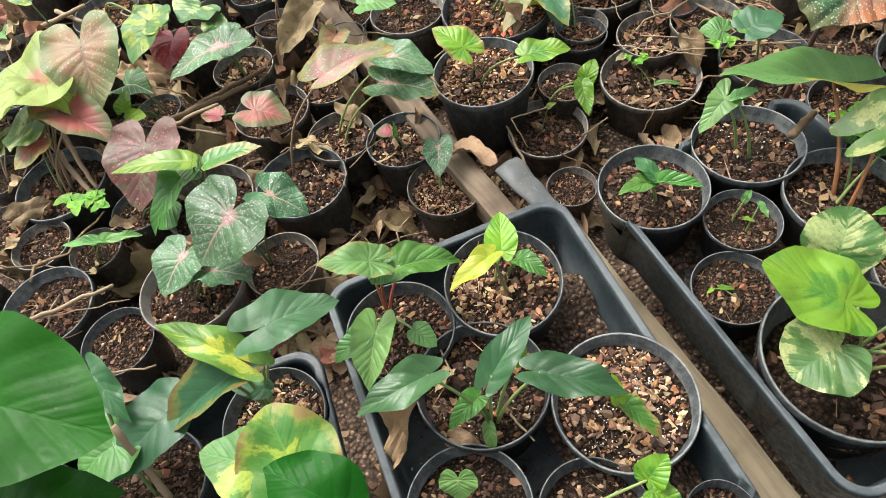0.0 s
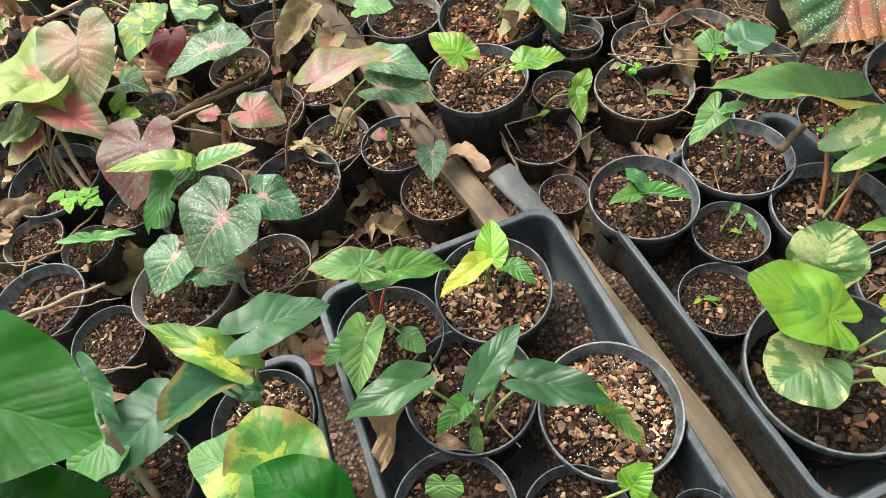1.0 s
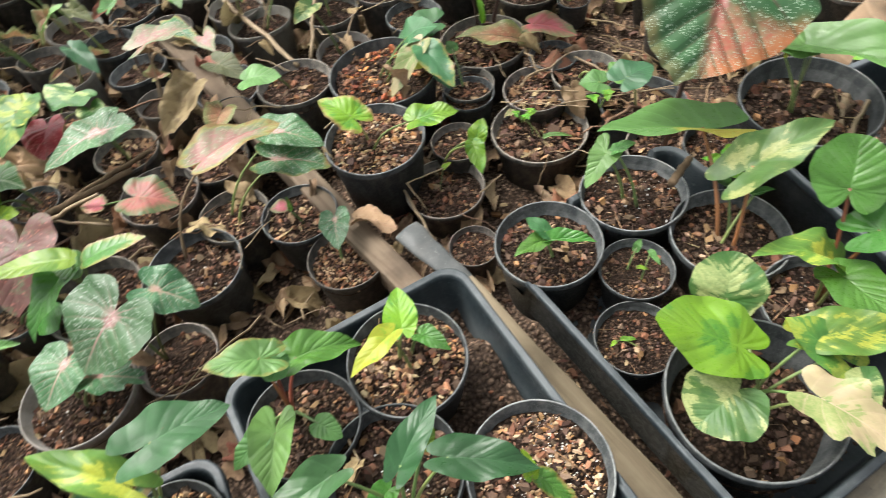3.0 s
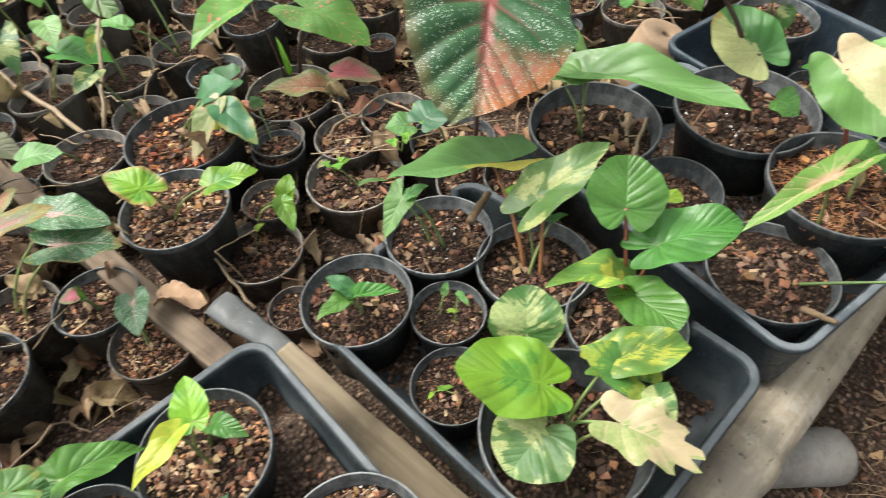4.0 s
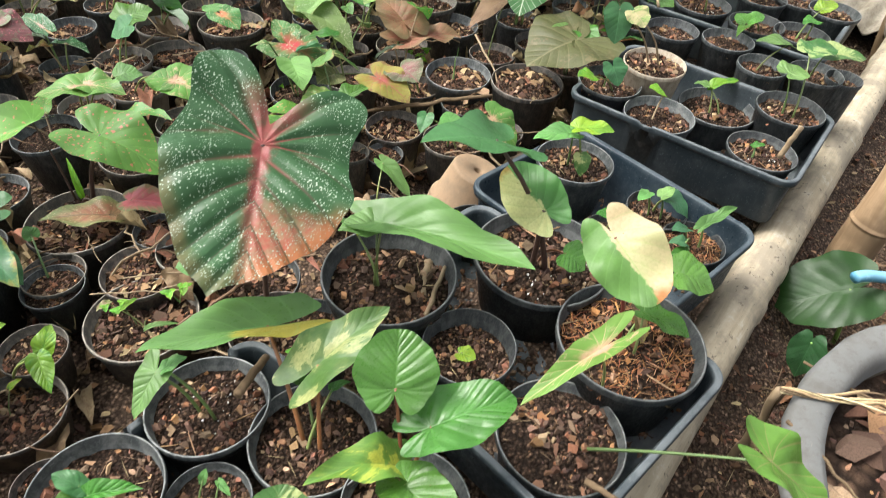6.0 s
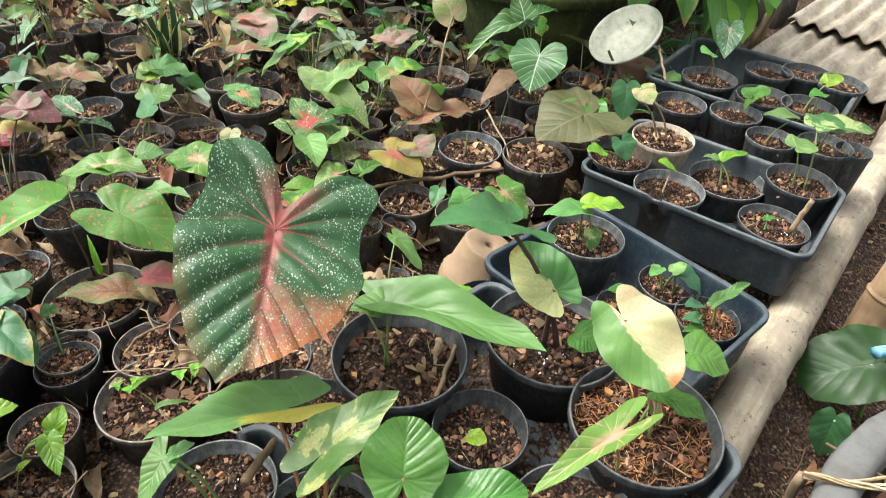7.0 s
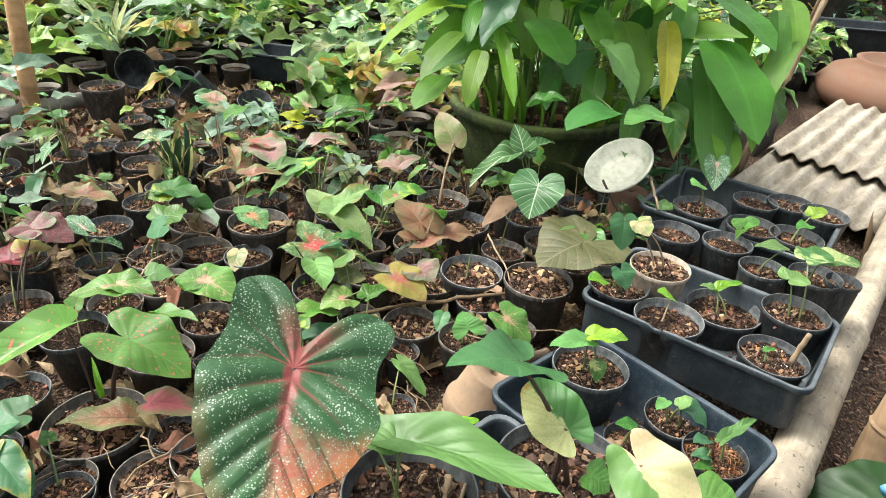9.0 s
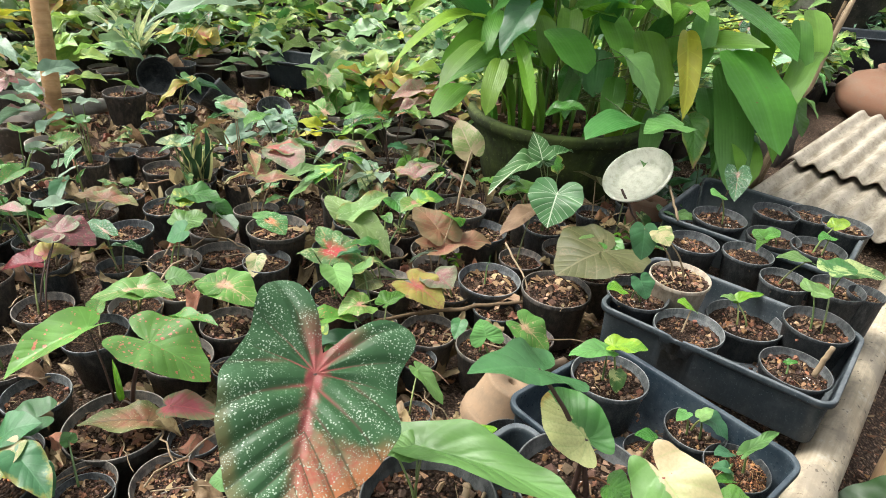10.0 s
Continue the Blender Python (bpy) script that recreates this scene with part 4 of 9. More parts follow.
# ---- setting ----
def ground_sheet():
    bm = bmesh.new()
    xs = [-60, -25, -10, -5] + [-2.5 + 0.06 * i for i in range(134)] + [6, 8, 12, 30, 60]
    ys = [-60, -20, -6, -2] + [-1.2 + 0.06 * i for i in range(150)] + [8.5, 10, 14, 30, 80]
    grid = []
    for y in ys:
        row = []
        for x in xs:
            z = 0.02 * noise.noise((x * 2.1, y * 2.1, 0)) + 0.012 * noise.noise((x * 8, y * 8, 3))
            # the path beside the bench lies a little lower
            side = (x - 0.6) * -0.21 + (y - 0.1)
            z -= 0.06 * min(1, max(0, -side / 0.15))
            row.append(bm.verts.new((x, y, z)))
        grid.append(row)
    for a, b in zip(grid, grid[1:]):
        for i in range(len(xs) - 1):
            bm.faces.new((a[i], a[i + 1], b[i + 1], b[i]))
    return tagged(new("ground", mesh_of("ground", bm, GROUND)), "dark damp soil strewn with dry leaves", "ground", kind="structure")


ground_sheet()


def scatter(name, label, n, area, mat, seed, size, flat=0.2, keep=None, lift=0.012, slim=(0.3, 0.7)):
    rng = random.Random(seed)
    bm = bmesh.new()
    x0, x1, y0, y1 = area
    for _ in range(n):
        x, y = rng.uniform(x0, x1), rng.uniform(y0, y1)
        if keep and not keep(x, y):
            continue
        side = (x - 0.6) * -0.21 + (y - 0.1)
        z = 0.02 * noise.noise((x * 2.1, y * 2.1, 0)) + 0.012 * noise.noise((x * 8, y * 8, 3)) - 0.06 * min(1, max(0, -side / 0.15))
        l = rng.uniform(*size)
        turn = Euler((rng.uniform(-0.35, 0.35), rng.uniform(-0.35, 0.35), rng.uniform(0, 6.28))).to_matrix().to_4x4()
        shard_into(bm, (x, y, z + lift * rng.random()), turn, l, l * rng.uniform(*slim), l * flat * rng.uniform(0.3, 1), rng)
    return tagged(new(name, mesh_of(name, bm, mat, False)), label, name.replace("_", " "), kind="stuff")


scatter("leaf_litter", "brown and tan dry leaf scraps on the soil", 6500, (-1.0, 2.4, -0.5, 2.4), LITTER, 5, (0.002, 0.017), 0.05, lift=0.015)
# path pieces take darker bark colours to stand in for the bench's shade
scatter("path_litter", "brown straw, leaf scraps and chips on the path", 14000, (0.5, 2.6, -0.55, 0.35), BARK, 9, (0.002, 0.011), 0.1, slim=(0.1, 0.4), lift=0.012, keep=lambda x, y: y < 0.16 + 0.21 * (x - 0.6))
scatter("soil_crumbs", "small dark crumbs of bark and soil", 7000, (-1.0, 3.0, -0.5, 2.8), BARK, 6, (0.004, 0.014), 0.4)


def culm(name, a, b, r, label, mat, nodes=(), kind="structure", category="bamboo rail"):
    """A bamboo culm along +x of its own frame, with swollen rings at its joints."""
    a, b = Vector(a), Vector(b)
    d = b - a
    pts, rad = [], []
    marks = sorted({0.0, 1.0} | {min(1, max(0, n + o)) for n in nodes for o in (-0.012, -0.004, 0, 0.004, 0.012)} | {i / 40 for i in range(41)})
    for f in marks:
        near = min([abs(f - n) for n in nodes] or [1])
        pts.append((f * d.length, 0.006 * math.sin(5 * f), 0.004 * math.sin(9 * f + 1)))
        rad.append(r * (1 + (0.07 if near < 0.005 else -0.02 if near < 0.013 else 0)))
    ob = new(name, mesh_of(name, tube(pts, rad, 20), mat))
    ob.matrix_basis = Matrix.Translation(a) @ d.to_track_quat("X", "Z").to_matrix().to_4x4()
    return tagged(ob, label, category, kind=kind)


culm("rail", (0.28, 0.045, 0.095), (3.1, 0.66, 0.1), 0.045, "weathered grey-tan bamboo rail along the bench edge", RAIL, (0.12, 0.37, 0.415, 0.62, 0.8))


def beam(name, a, b, wide, high, label, mat, category):
    a, b = Vector(a), Vector(b)
    d = b - a
    bm = bmesh.new()
    box_into(bm, (d.length, wide, high), pose(d.length / 2, 0, 0), 0.006)
    bmesh.ops.subdivide_edges(bm, edges=[e for e in bm.edges if e.calc_length() > d.length * 0.6], cuts=14)
    for v in bm.verts:
        v.co += Vector((0, 0.004 * noise.noise(v.co * 9), 0.005 * noise.noise(v.co * 7 + Vector((3, 3, 3)))))
    ob = new(name, mesh_of(name, bm, mat, False))
    ob.matrix_basis = Matrix.Translation(a) @ d.to_track_quat("X", "Z").to_matrix().to_4x4()
    return tagged(ob, label, category, kind="structure")


beam("support_beam", (-0.2, 1.55, 0.095), (0.36, -0.12, 0.095), 0.045, 0.06, "weathered grey-brown timber under the trays", WOOD, "timber beam")
beam("trim", (0.175, 0.585, 0.128), (0.33, 0.02, 0.128), 0.06, 0.016, "grey-brown board between two trays", BOARD, "board")
culm("far_rail", (-0.6, 2.85, 0.06), (0.96, 3.3, 0.07), 0.032, "pale grey weathered pole behind the pots", LOG, (0.3, 0.6, 0.9))
culm("support_log", (0.62, 0.14, 0.02), (0.8, 0.07, -0.03), 0.042, "pale round log under the rail", LOG, (), "structure", "log")

# ---- trays ----
tray(0.041, 0.282, 0.342, 0.46, 10.0, 0.265, 0.115, "black plastic tray with rounded corners holding pots", bed=((0.02, 0.15, -0.2, 0.205, 0.07),))
tray(-0.345, 0.235, 0.37, 0.30, 7.0, 0.262, 0.11, "black plastic tray with worn rounded rim")
tray(0.43, 0.348, 0.322, 0.474, 12.5, 0.262, 0.11, "long black plastic tray holding several pots", bed=((-0.13, 0.135, -0.205, 0.205, 0.008), (0.02, 0.135, -0.205, -0.08, 0.016)), seed=4)
tray(0.825, 0.392, 0.346, 0.476, 3.8, 0.262, 0.11, "black plastic tray packed with large pots", bed=((-0.14, 0.14, -0.205, 0.2, 0.006),), seed=7)
tray(1.145, 0.49, 0.305, 0.405, 2.0, 0.265, 0.115, "glossy blue-black plastic tray, half empty", TRAY_BLUE)
tray(1.58, 0.598, 0.32, 0.486, 12.5, 0.265, 0.115, "black plastic tray packed with seedling pots")
tray(2.16, 0.83, 0.42, 0.5, 13.0, 0.262, 0.11, "black plastic tray of seedlings by the roof sheet")

tray(5.95, 2.02, 0.95, 0.45, -41.0, 0.32, 0.26, "large black plastic trough beyond the clay jar")
tray(1.98, 3.3, 0.4, 0.26, -50.0, 0.19, 0.14, "black plastic tray standing among the far plants")

# ---- large things round the bench ----
def planter():
    ob = thing("planter", "large dark mossy round planter full of tall leafy stems", "planter", pose(2.22, 1.72, 0))
    prof = [(0.24, 0), (0.26, 0.02), (0.315, 0.24), (0.325, 0.285), (0.345, 0.292), (0.352, 0.315), (0.345, 0.33), (0.318, 0.33), (0.31, 0.29), (0.29, 0.27)]
    part("bowl", lathe(prof, 64), MOSSY, ob)
    s = part("soil", soil_mesh("soil", 9), None, ob)
    s.scale = (0.31, 0.31, 0.31)
    s.location = (0, 0, 0.275)
    return ob


big_planter = planter()


def dish():
    prof = [(0.06, 0), (0.068, 0.002), (0.098, 0.034), (0.105, 0.035), (0.106, 0.04), (0.102, 0.042), (0.096, 0.039), (0.088, 0.026), (0.085, 0.025), (0.071, 0.009), (0.066, 0.0065), (0.045, 0.005), (0.043, 0.0065), (0.039, 0.0065), (0.037, 0.005), (0.01, 0.005)]
    ob = new("pot_saucer", mesh_of("pot_saucer", lathe(prof, 56), DISH_WHITE))
    ob.matrix_basis = look((1.955, 1.13, 0.305), Vector((1.955, 1.13, 0.305)) - Vector((-0.61, 0.11, 0.78)))
    return tagged(ob, "round off-white plastic saucer lying tilted on a clay pot", "saucer")


dish()


def saucer_stand():
    prof = [(0.078, 0.0), (0.08, 0.003), (0.08, 0.035), (0.074, 0.038), (0.056, 0.228), (0.05, 0.232), (0.012, 0.23), (0.01, 0.22), (0.004, 0.21)]
    ob = new("clay_pot", mesh_of("clay_pot", lathe(prof, 40), RED_CLAY))
    ob.matrix_basis = pose(2.010, 1.120, 0.008)
    return tagged(ob, "upturned dark clay pot holding up a saucer", "clay pot")


saucer_stand()
culm("bamboo_post", (0.743, 3.16, 0.0), (0.862, 3.16, 2.3), 0.033, "upright orange-tan bamboo post with a ring joint", POLE, (0.162, 0.3, 0.5, 0.72), "structure", "bamboo post")


def roof_sheet():
    """A corrugated sheet lying on the ground beyond the trays."""
    bm = bmesh.new()
    rows = []
    for top in (0.0, 0.007):
        grid = []
        for i in range(281):
            u = i / 280 * 1.15
            grid.append([bm.verts.new((u, v * 1.15, 0.013 * math.sin(2 * math.pi * u / 0.082) + top + 0.01 * v)) for v in (k / 16 for k in range(17))])
        rows.append(grid)
    lo, hi = rows
    for g, flip in ((lo, True), (hi, False)):
        for a, b in zip(g, g[1:]):
            for k in range(16):
                q = (a[k], b[k], b[k + 1], a[k + 1])
                bm.faces.new(tuple(reversed(q)) if flip else q)
    for k in (0, 16):
        for i in range(280):
            bm.faces.new((lo[i][k], lo[i + 1][k], hi[i + 1][k], hi[i][k]))
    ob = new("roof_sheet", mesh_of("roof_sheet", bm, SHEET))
    ob.matrix_basis = Matrix(((0.2, 0.99, 0, 3.2), (-0.98, 0.1, 0, 1.24), (0, 0, 1, 0.11), (0, 0, 0, 1)))
    return tagged(ob, "weathered beige corrugated roofing sheet lying flat", "roofing sheet")


roof_sheet()
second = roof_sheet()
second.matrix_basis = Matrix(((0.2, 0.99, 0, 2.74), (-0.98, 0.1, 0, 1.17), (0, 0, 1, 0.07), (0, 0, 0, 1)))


def ring_pot():
    ob = thing("concrete_planter", "round pale grey concrete pot with straw and leaf litter", "planter", pose(1.205, -0.285, -0.07))
    prof = [(0.3, 0), (0.31, 0.02), (0.335, 0.1), (0.365, 0.2), (0.38, 0.244), (0.38, 0.25), (0.346, 0.25), (0.338, 0.22), (0.3, 0.205)]
    bm = lathe(prof, 72)
    for v in bm.verts:
        v.co += 0.006 * Vector((noise.noise(v.co * 12), noise.noise(v.co * 12 + Vector((5, 0, 0))), 0))
    # wall below the pale rim: its shadow is put into the brown colour
    part("bowl", bm, SHADED_WALL, ob)
    bm = lathe([(0.378, 0.236), (0.394, 0.242), (0.398, 0.252), (0.396, 0.266), (0.388, 0.274), (0.356, 0.276), (0.345, 0.27), (0.34, 0.256), (0.339, 0.225)], 96)
    for v in bm.verts:
        v.co += 0.005 * Vector((noise.noise(v.co * 18), noise.noise(v.co * 18 + Vector((5, 0, 0))), noise.noise(v.co * 18 + Vector((0, 9, 0)))))
    bmesh.ops.delete(bm, geom=[f for f in bm.faces if len(f.verts) > 4], context="FACES_ONLY")
    part("rim", bm, CONCRETE, ob, "pale rough rim")
    s = part("soil", soil_mesh("litter", 7), None, ob)
    s.scale = (0.34, 0.34, 0.2)
    s.location = (0, 0, 0.225)
    return ob


ring_pot()


def upturned_pot():
    prof = [(0.068, 0.0), (0.07, 0.003), (0.07, 0.026), (0.0675, 0.029), (0.063, 0.03), (0.054, 0.104), (0.052, 0.108), (0.047, 0.109), (0.011, 0.108), (0.009, 0.105), (0.008, 0.09), (0.004, 0.085)]
    ob = new("clay_pot", mesh_of("clay_pot", lathe(prof, 40), TERRACOTTA))
    ob.matrix_basis = pose(1.07, 0.785, 0.09, 10, 16, 0)
    return tagged(ob, "upturned pale terracotta pot with a drain hole", "clay pot")


upturned_pot()


def jar():
    prof = [(0.2, 0), (0.32, 0.08), (0.42, 0.25), (0.44, 0.4), (0.38, 0.56), (0.27, 0.64), (0.28, 0.69), (0.25, 0.69), (0.23, 0.62)]
    ob = new("clay_jar", mesh_of("clay_jar", lathe(prof, 56), RED_CLAY))
    ob.matrix_basis = pose(4.85, 1.25, -0.05) @ Matrix.Diagonal((1.1, 1.1, 0.52, 1))
    return tagged(ob, "large rounded reddish clay water jar", "clay jar")


jar()


def concrete_block():
    """A rough upright block of old concrete with a chipped top."""
    bm = bmesh.new()
    box_into(bm, (0.3, 0.24, 0.26), pose(0, 0, 0.13), 0.012)
    bmesh.ops.subdivide_edges(bm, edges=[e for e in bm.edges if e.calc_length() > 0.1], cuts=7, use_grid_fill=True)
    for v in bm.verts:
        v.co += 0.012 * Vector((noise.noise(v.co * 14), noise.noise(v.co * 14 + Vector((5, 0, 0))), noise.noise(v.co * 9 + Vector((0, 7, 0))))) * min(1, v.co.z / 0.1)
    ob = new("concrete_block", mesh_of("concrete_block", bm, OLD_CONCRETE))
    ob.matrix_basis = pose(3.5, 1.5, -0.02, 0, 0, 12)
    return tagged(ob, "rough grey concrete block beside the roofing sheet", "concrete block")


concrete_block()


def white_cover():
    """A pale plastic sheet stretched over a brown timber frame."""
    ob = thing("cover_frame", "white plastic sheet on a brown timber frame", "plant cover", pose(6.85, 2.45, 0, 0, 0, -46))
    for x in (-0.25, 0.62):
        bm = bmesh.new()
        box_into(bm, (0.07, 0.07, 1.5), pose(x, 0.05, 0.75), 0.006)
        part("post", bm, STUMP, ob)
    bm = bmesh.new()
    box_into(bm, (1.6, 0.06, 0.07), pose(0.3, -0.01, 0.62), 0.006)
    part("rail", bm, STUMP, ob)
    bm = bmesh.new()
    rows = [[bm.verts.new((-0.5 + 0.05 * i - 0.25 * (1 - k / 6), 0.09 + 0.02 * noise.noise((i * 0.4, k * 0.3, 2)) - 0.3 * (1 - k / 6), 0.05 + 0.22 * k)) for i in range(12)] for k in range(7)]
    for lo, hi in zip(rows, rows[1:]):
        for i in range(11):
            bm.faces.new((lo[i], lo[i + 1], hi[i + 1], hi[i]))
    bmesh.ops.solidify(bm, geom=bm.faces[:], thickness=0.004)
    part("sheet", bm, DISH_WHITE, ob, "creased white plastic sheet")
    return ob


white_cover()
culm("leaning_stick", (1.654, 0.204, -0.060), (1.724, 0.226, 0.275), 0.042, "tan bamboo stump leaning by the path", STUMP, (0.6,), "", "bamboo stump")
culm("water_pipe", (1.49, 0.165, 0.15), (1.63, 0.07, 0.15), 0.011, "short light blue plastic pipe", BLUE_PIPE, (), "", "pipe")


def stick(a, b, r0, r1, mat, label):
    """A thin dry stalk, root or twig lying between two places, slightly crooked."""
    a, b = Vector(a), Vector(b)
    rng = random.Random(int(1e4 * (a.x + b.y)))
    d = (b - a).length
    pts = [a.lerp(b, i / 9) + Vector((rng.uniform(-1, 1), rng.uniform(-1, 1), rng.uniform(-0.4, 0.8))) * d * 0.02 * math.sin(math.pi * i / 9) for i in range(10)]
    ob = new("twig", mesh_of("twig", tube(pts, [r0 + (r1 - r0) * i / 9 for i in range(10)], 7), mat))
    return tagged(ob, label or "thin dry brown stalk lying across the pots", "twig")


def straw_rope(a, b):
    """A frayed bundle of straw strands laid over a rim."""
    a, b = Vector(a), Vector(b)
    rng = random.Random(12)
    bm = bmesh.new()
    for k in range(16):
        ph, out = rng.uniform(0, 6.28), rng.uniform(0.001, 0.0045)
        tail = b + Vector((rng.uniform(-0.02, 0.03), rng.uniform(-0.03, 0.02), rng.uniform(-0.01, 0.008)))
        pts = []
        for i in range(14):
            f = i / 13
            c = a.lerp(b, f).lerp(a.lerp(tail, f), f)
            wide = out * (1 + 1.5 * max(0.0, f - 0.7))
            pts.append(c + Vector((wide * math.cos(ph + 7 * f), wide * math.sin(ph + 7 * f) * 0.7, wide * math.sin(ph + 7 * f))))
        strand = tube(pts, rng.uniform(0.0008, 0.0016), 5)
        me = bpy.data.meshes.new("strand")
        strand.to_mesh(me)
        strand.free()
        bm.from_mesh(me)
        bpy.data.meshes.remove(me)
    ob = new("straw_rope", mesh_of("straw_rope", bm, STRAW))
    return tagged(ob, "frayed pale straw rope lying over a concrete rim", "rope")


DRY_COUNT = [0]


def fallen(a, b, width, shape, mat):
    """A loose leaf lying on pots or soil, curled as it dried."""
    DRY_COUNT[0] += 1
    dry = mat is DRY
    ob = thing("dry_leaf" if dry else "ground_plant", "curled dry brown leaf fallen among the pots" if dry else "broad green leaf growing beside the path", "dry leaf" if dry else "leaf", Matrix.Translation(a))
    leaf(ob, a, b, width, shape, mat, (DRY_COUNT[0] * 37) % 50 - 25, 0.5 if dry else 0.2, 0.35 if dry else 0.15, 0.09 if dry else 0.03, 0.0, DRY_COUNT[0] % 5)
    if not dry:
        stalk(ob, (a[0] + 0.02, a[1] - 0.03, -0.05), a, STALK_LIGHT, 0.004, 0.1)
    return ob


def sleeve(a, b):
    """A flattened, crumpled grey plastic sleeve, wide at one end."""
    a, b = Vector(a), Vector(b)
    d = (b - a).length
    bm = bmesh.new()
    rings = []
    for i in range(25):
        f = i / 24
        w = 0.024 * (1 - 0.25 * f) + 0.001 * math.sin(9 * f)
        ring = []
        for k in range(20):
            t = 2 * math.pi * k / 20
            p = Vector((f * d, w * math.cos(t), 0.28 * w * math.sin(t)))
            p += 0.0025 * Vector((0, noise.noise(p * 30), noise.noise(p * 38 + Vector((4, 4, 4)))))
            ring.append(bm.verts.new(p))
        rings.append(ring)
    for lo, hi in zip(rings, rings[1:]):
        for k in range(20):
            bm.faces.new((lo[k], lo[(k + 1) % 20], hi[(k + 1) % 20], hi[k]))
    bm.faces.new(list(reversed(rings[0])))
    bm.faces.new(rings[-1])
    ob = new("plastic_sleeve", mesh_of("plastic_sleeve", bm, SLEEVE))
    ob.matrix_basis = Matrix.Translation(a) @ (b - a).to_track_quat("X", "Z").to_matrix().to_4x4()
    return tagged(ob, "grey crumpled plastic sleeve beside the timber", "plastic sleeve")


sleeve((0.138, 0.720, 0.135), (0.194, 0.578, 0.120))


def path_straws():
    rng = random.Random(4)
    bm = bmesh.new()
    for _ in range(1900):
        x = rng.uniform(0.6, 2.3)
        y = 0.07 + 0.21 * (x - 0.6) - rng.random() ** 1.5 * 0.5
        a, l = rng.uniform(0, 6.28), 0.008 + 0.09 * rng.random() ** 2
        p = Vector((x, y, -0.05 + 0.02 * rng.random()))
        q = p + Vector((l * math.cos(a), l * math.sin(a), rng.uniform(-0.005, 0.015)))
        part_bm = tube([p, p.lerp(q, 0.5) + Vector((rng.uniform(-1, 1), rng.uniform(-1, 1), 0.5)) * l * 0.08, q], rng.uniform(0.0004, 0.0014), 4)
        me = bpy.data.meshes.new("straw")
        part_bm.to_mesh(me)
        part_bm.free()
        bm.from_mesh(me)
        bpy.data.meshes.remove(me)
    return tagged(new("straw", mesh_of("straw", bm, TWIG)), "thin dry straws and roots on the path", "straw", kind="stuff")


path_straws()


# ---- potted plants, each with its own leaves ----
p = potted(0.296, 0.519, 0.253, 0.073, 0.125, "young aroid with three small green leaves in a black pot", soil="bark")
leaf(p, (0.287, 0.513, 0.288), (0.271, 0.536, 0.298), 0.85, "round", BLUISH, seed=0)
stalk(p, (0.287, 0.527, 0.229), (0.287, 0.513, 0.288), STALK, .002, .15)
leaf(p, (0.28, 0.504, 0.283), (0.236, 0.493, 0.288), 0.62, "oval", GREEN, seed=1)
stalk(p, (0.297, 0.507, 0.229), (0.28, 0.504, 0.283), STALK, .002, .15)
leaf(p, (0.291, 0.5, 0.283), (0.337, 0.469, 0.293), 0.42, "oval", GREEN, seed=2, fold=.5)
stalk(p, (0.303, 0.529, 0.229), (0.291, 0.5, 0.283), STALK, .002, .15)
p = potted(0.442, 0.55, 0.253, 0.074, 0.125, "aroid with pale arrow leaves in a black pot", soil="bark")
leaf(p, (0.402, 0.57, 0.328), (0.362, 0.546, 0.303), 0.80, "arrow", PALE, seed=0)
stalk(p, (0.433, 0.558, 0.229), (0.402, 0.57, 0.328), STALK, .002, .15)
leaf(p, (0.412, 0.565, 0.333), (0.437, 0.558, 0.343), 0.70, "oval", PALE, seed=1)
stalk(p, (0.443, 0.538, 0.229), (0.412, 0.565, 0.333), STALK, .002, .15)
p = potted(0.387, 0.442, 0.238, 0.05, 0.085, "tiny seedling with pale leaves in a black pot", soil="bark")
leaf(p, (0.393, 0.458, 0.258), (0.401, 0.463, 0.268), 0.80, "round", PALE, seed=0)
stalk(p, (0.378, 0.45, 0.22), (0.393, 0.458, 0.258), STALK, .0012, .15)
leaf(p, (0.406, 0.445, 0.258), (0.409, 0.426, 0.253), 0.50, "oval", PALE, seed=1)
stalk(p, (0.388, 0.43, 0.22), (0.406, 0.445, 0.258), STALK, .0012, .15)
leaf(p, (0.387, 0.439, 0.242), (0.397, 0.432, 0.242), 0.60, "oval", LIME, seed=2)
stalk(p, (0.394, 0.452, 0.22), (0.387, 0.439, 0.242), STALK, .001, .15)
p = potted(0.338, 0.354, 0.232, 0.054, 0.085, "tiny sprout in a small black pot of dark soil", soil="soil")
leaf(p, (0.312, 0.361, 0.227), (0.303, 0.357, 0.227), 0.60, "oval", LIME, seed=0)
stalk(p, (0.329, 0.362, 0.214), (0.312, 0.361, 0.227), STALK, .001, .15)
leaf(p, (0.322, 0.36, 0.227), (0.337, 0.354, 0.227), 0.50, "oval", LIME, seed=1)
stalk(p, (0.339, 0.342, 0.214), (0.322, 0.36, 0.227), STALK, .001, .15)
p = potted(0.521, 0.436, 0.248, 0.077, 0.13, "variegated aroid with long red stalks in a black pot", soil="bark")
leaf(p, (0.535, 0.552, 0.333), (0.394, 0.581, 0.363), 0.51, "heart", BASE_YELLOW, seed=0, fold=.25, droop=.1)
stalk(p, (0.512, 0.444, 0.223), (0.535, 0.552, 0.333), STALK_RED, .0028, .15)
leaf(p, (0.555, 0.469, 0.328), (0.652, 0.464, 0.368), 0.73, "heart", VARI, seed=1, fold=.2, droop=.1)
stalk(p, (0.522, 0.424, 0.223), (0.555, 0.469, 0.328), STALK_RED, .0025, .15)
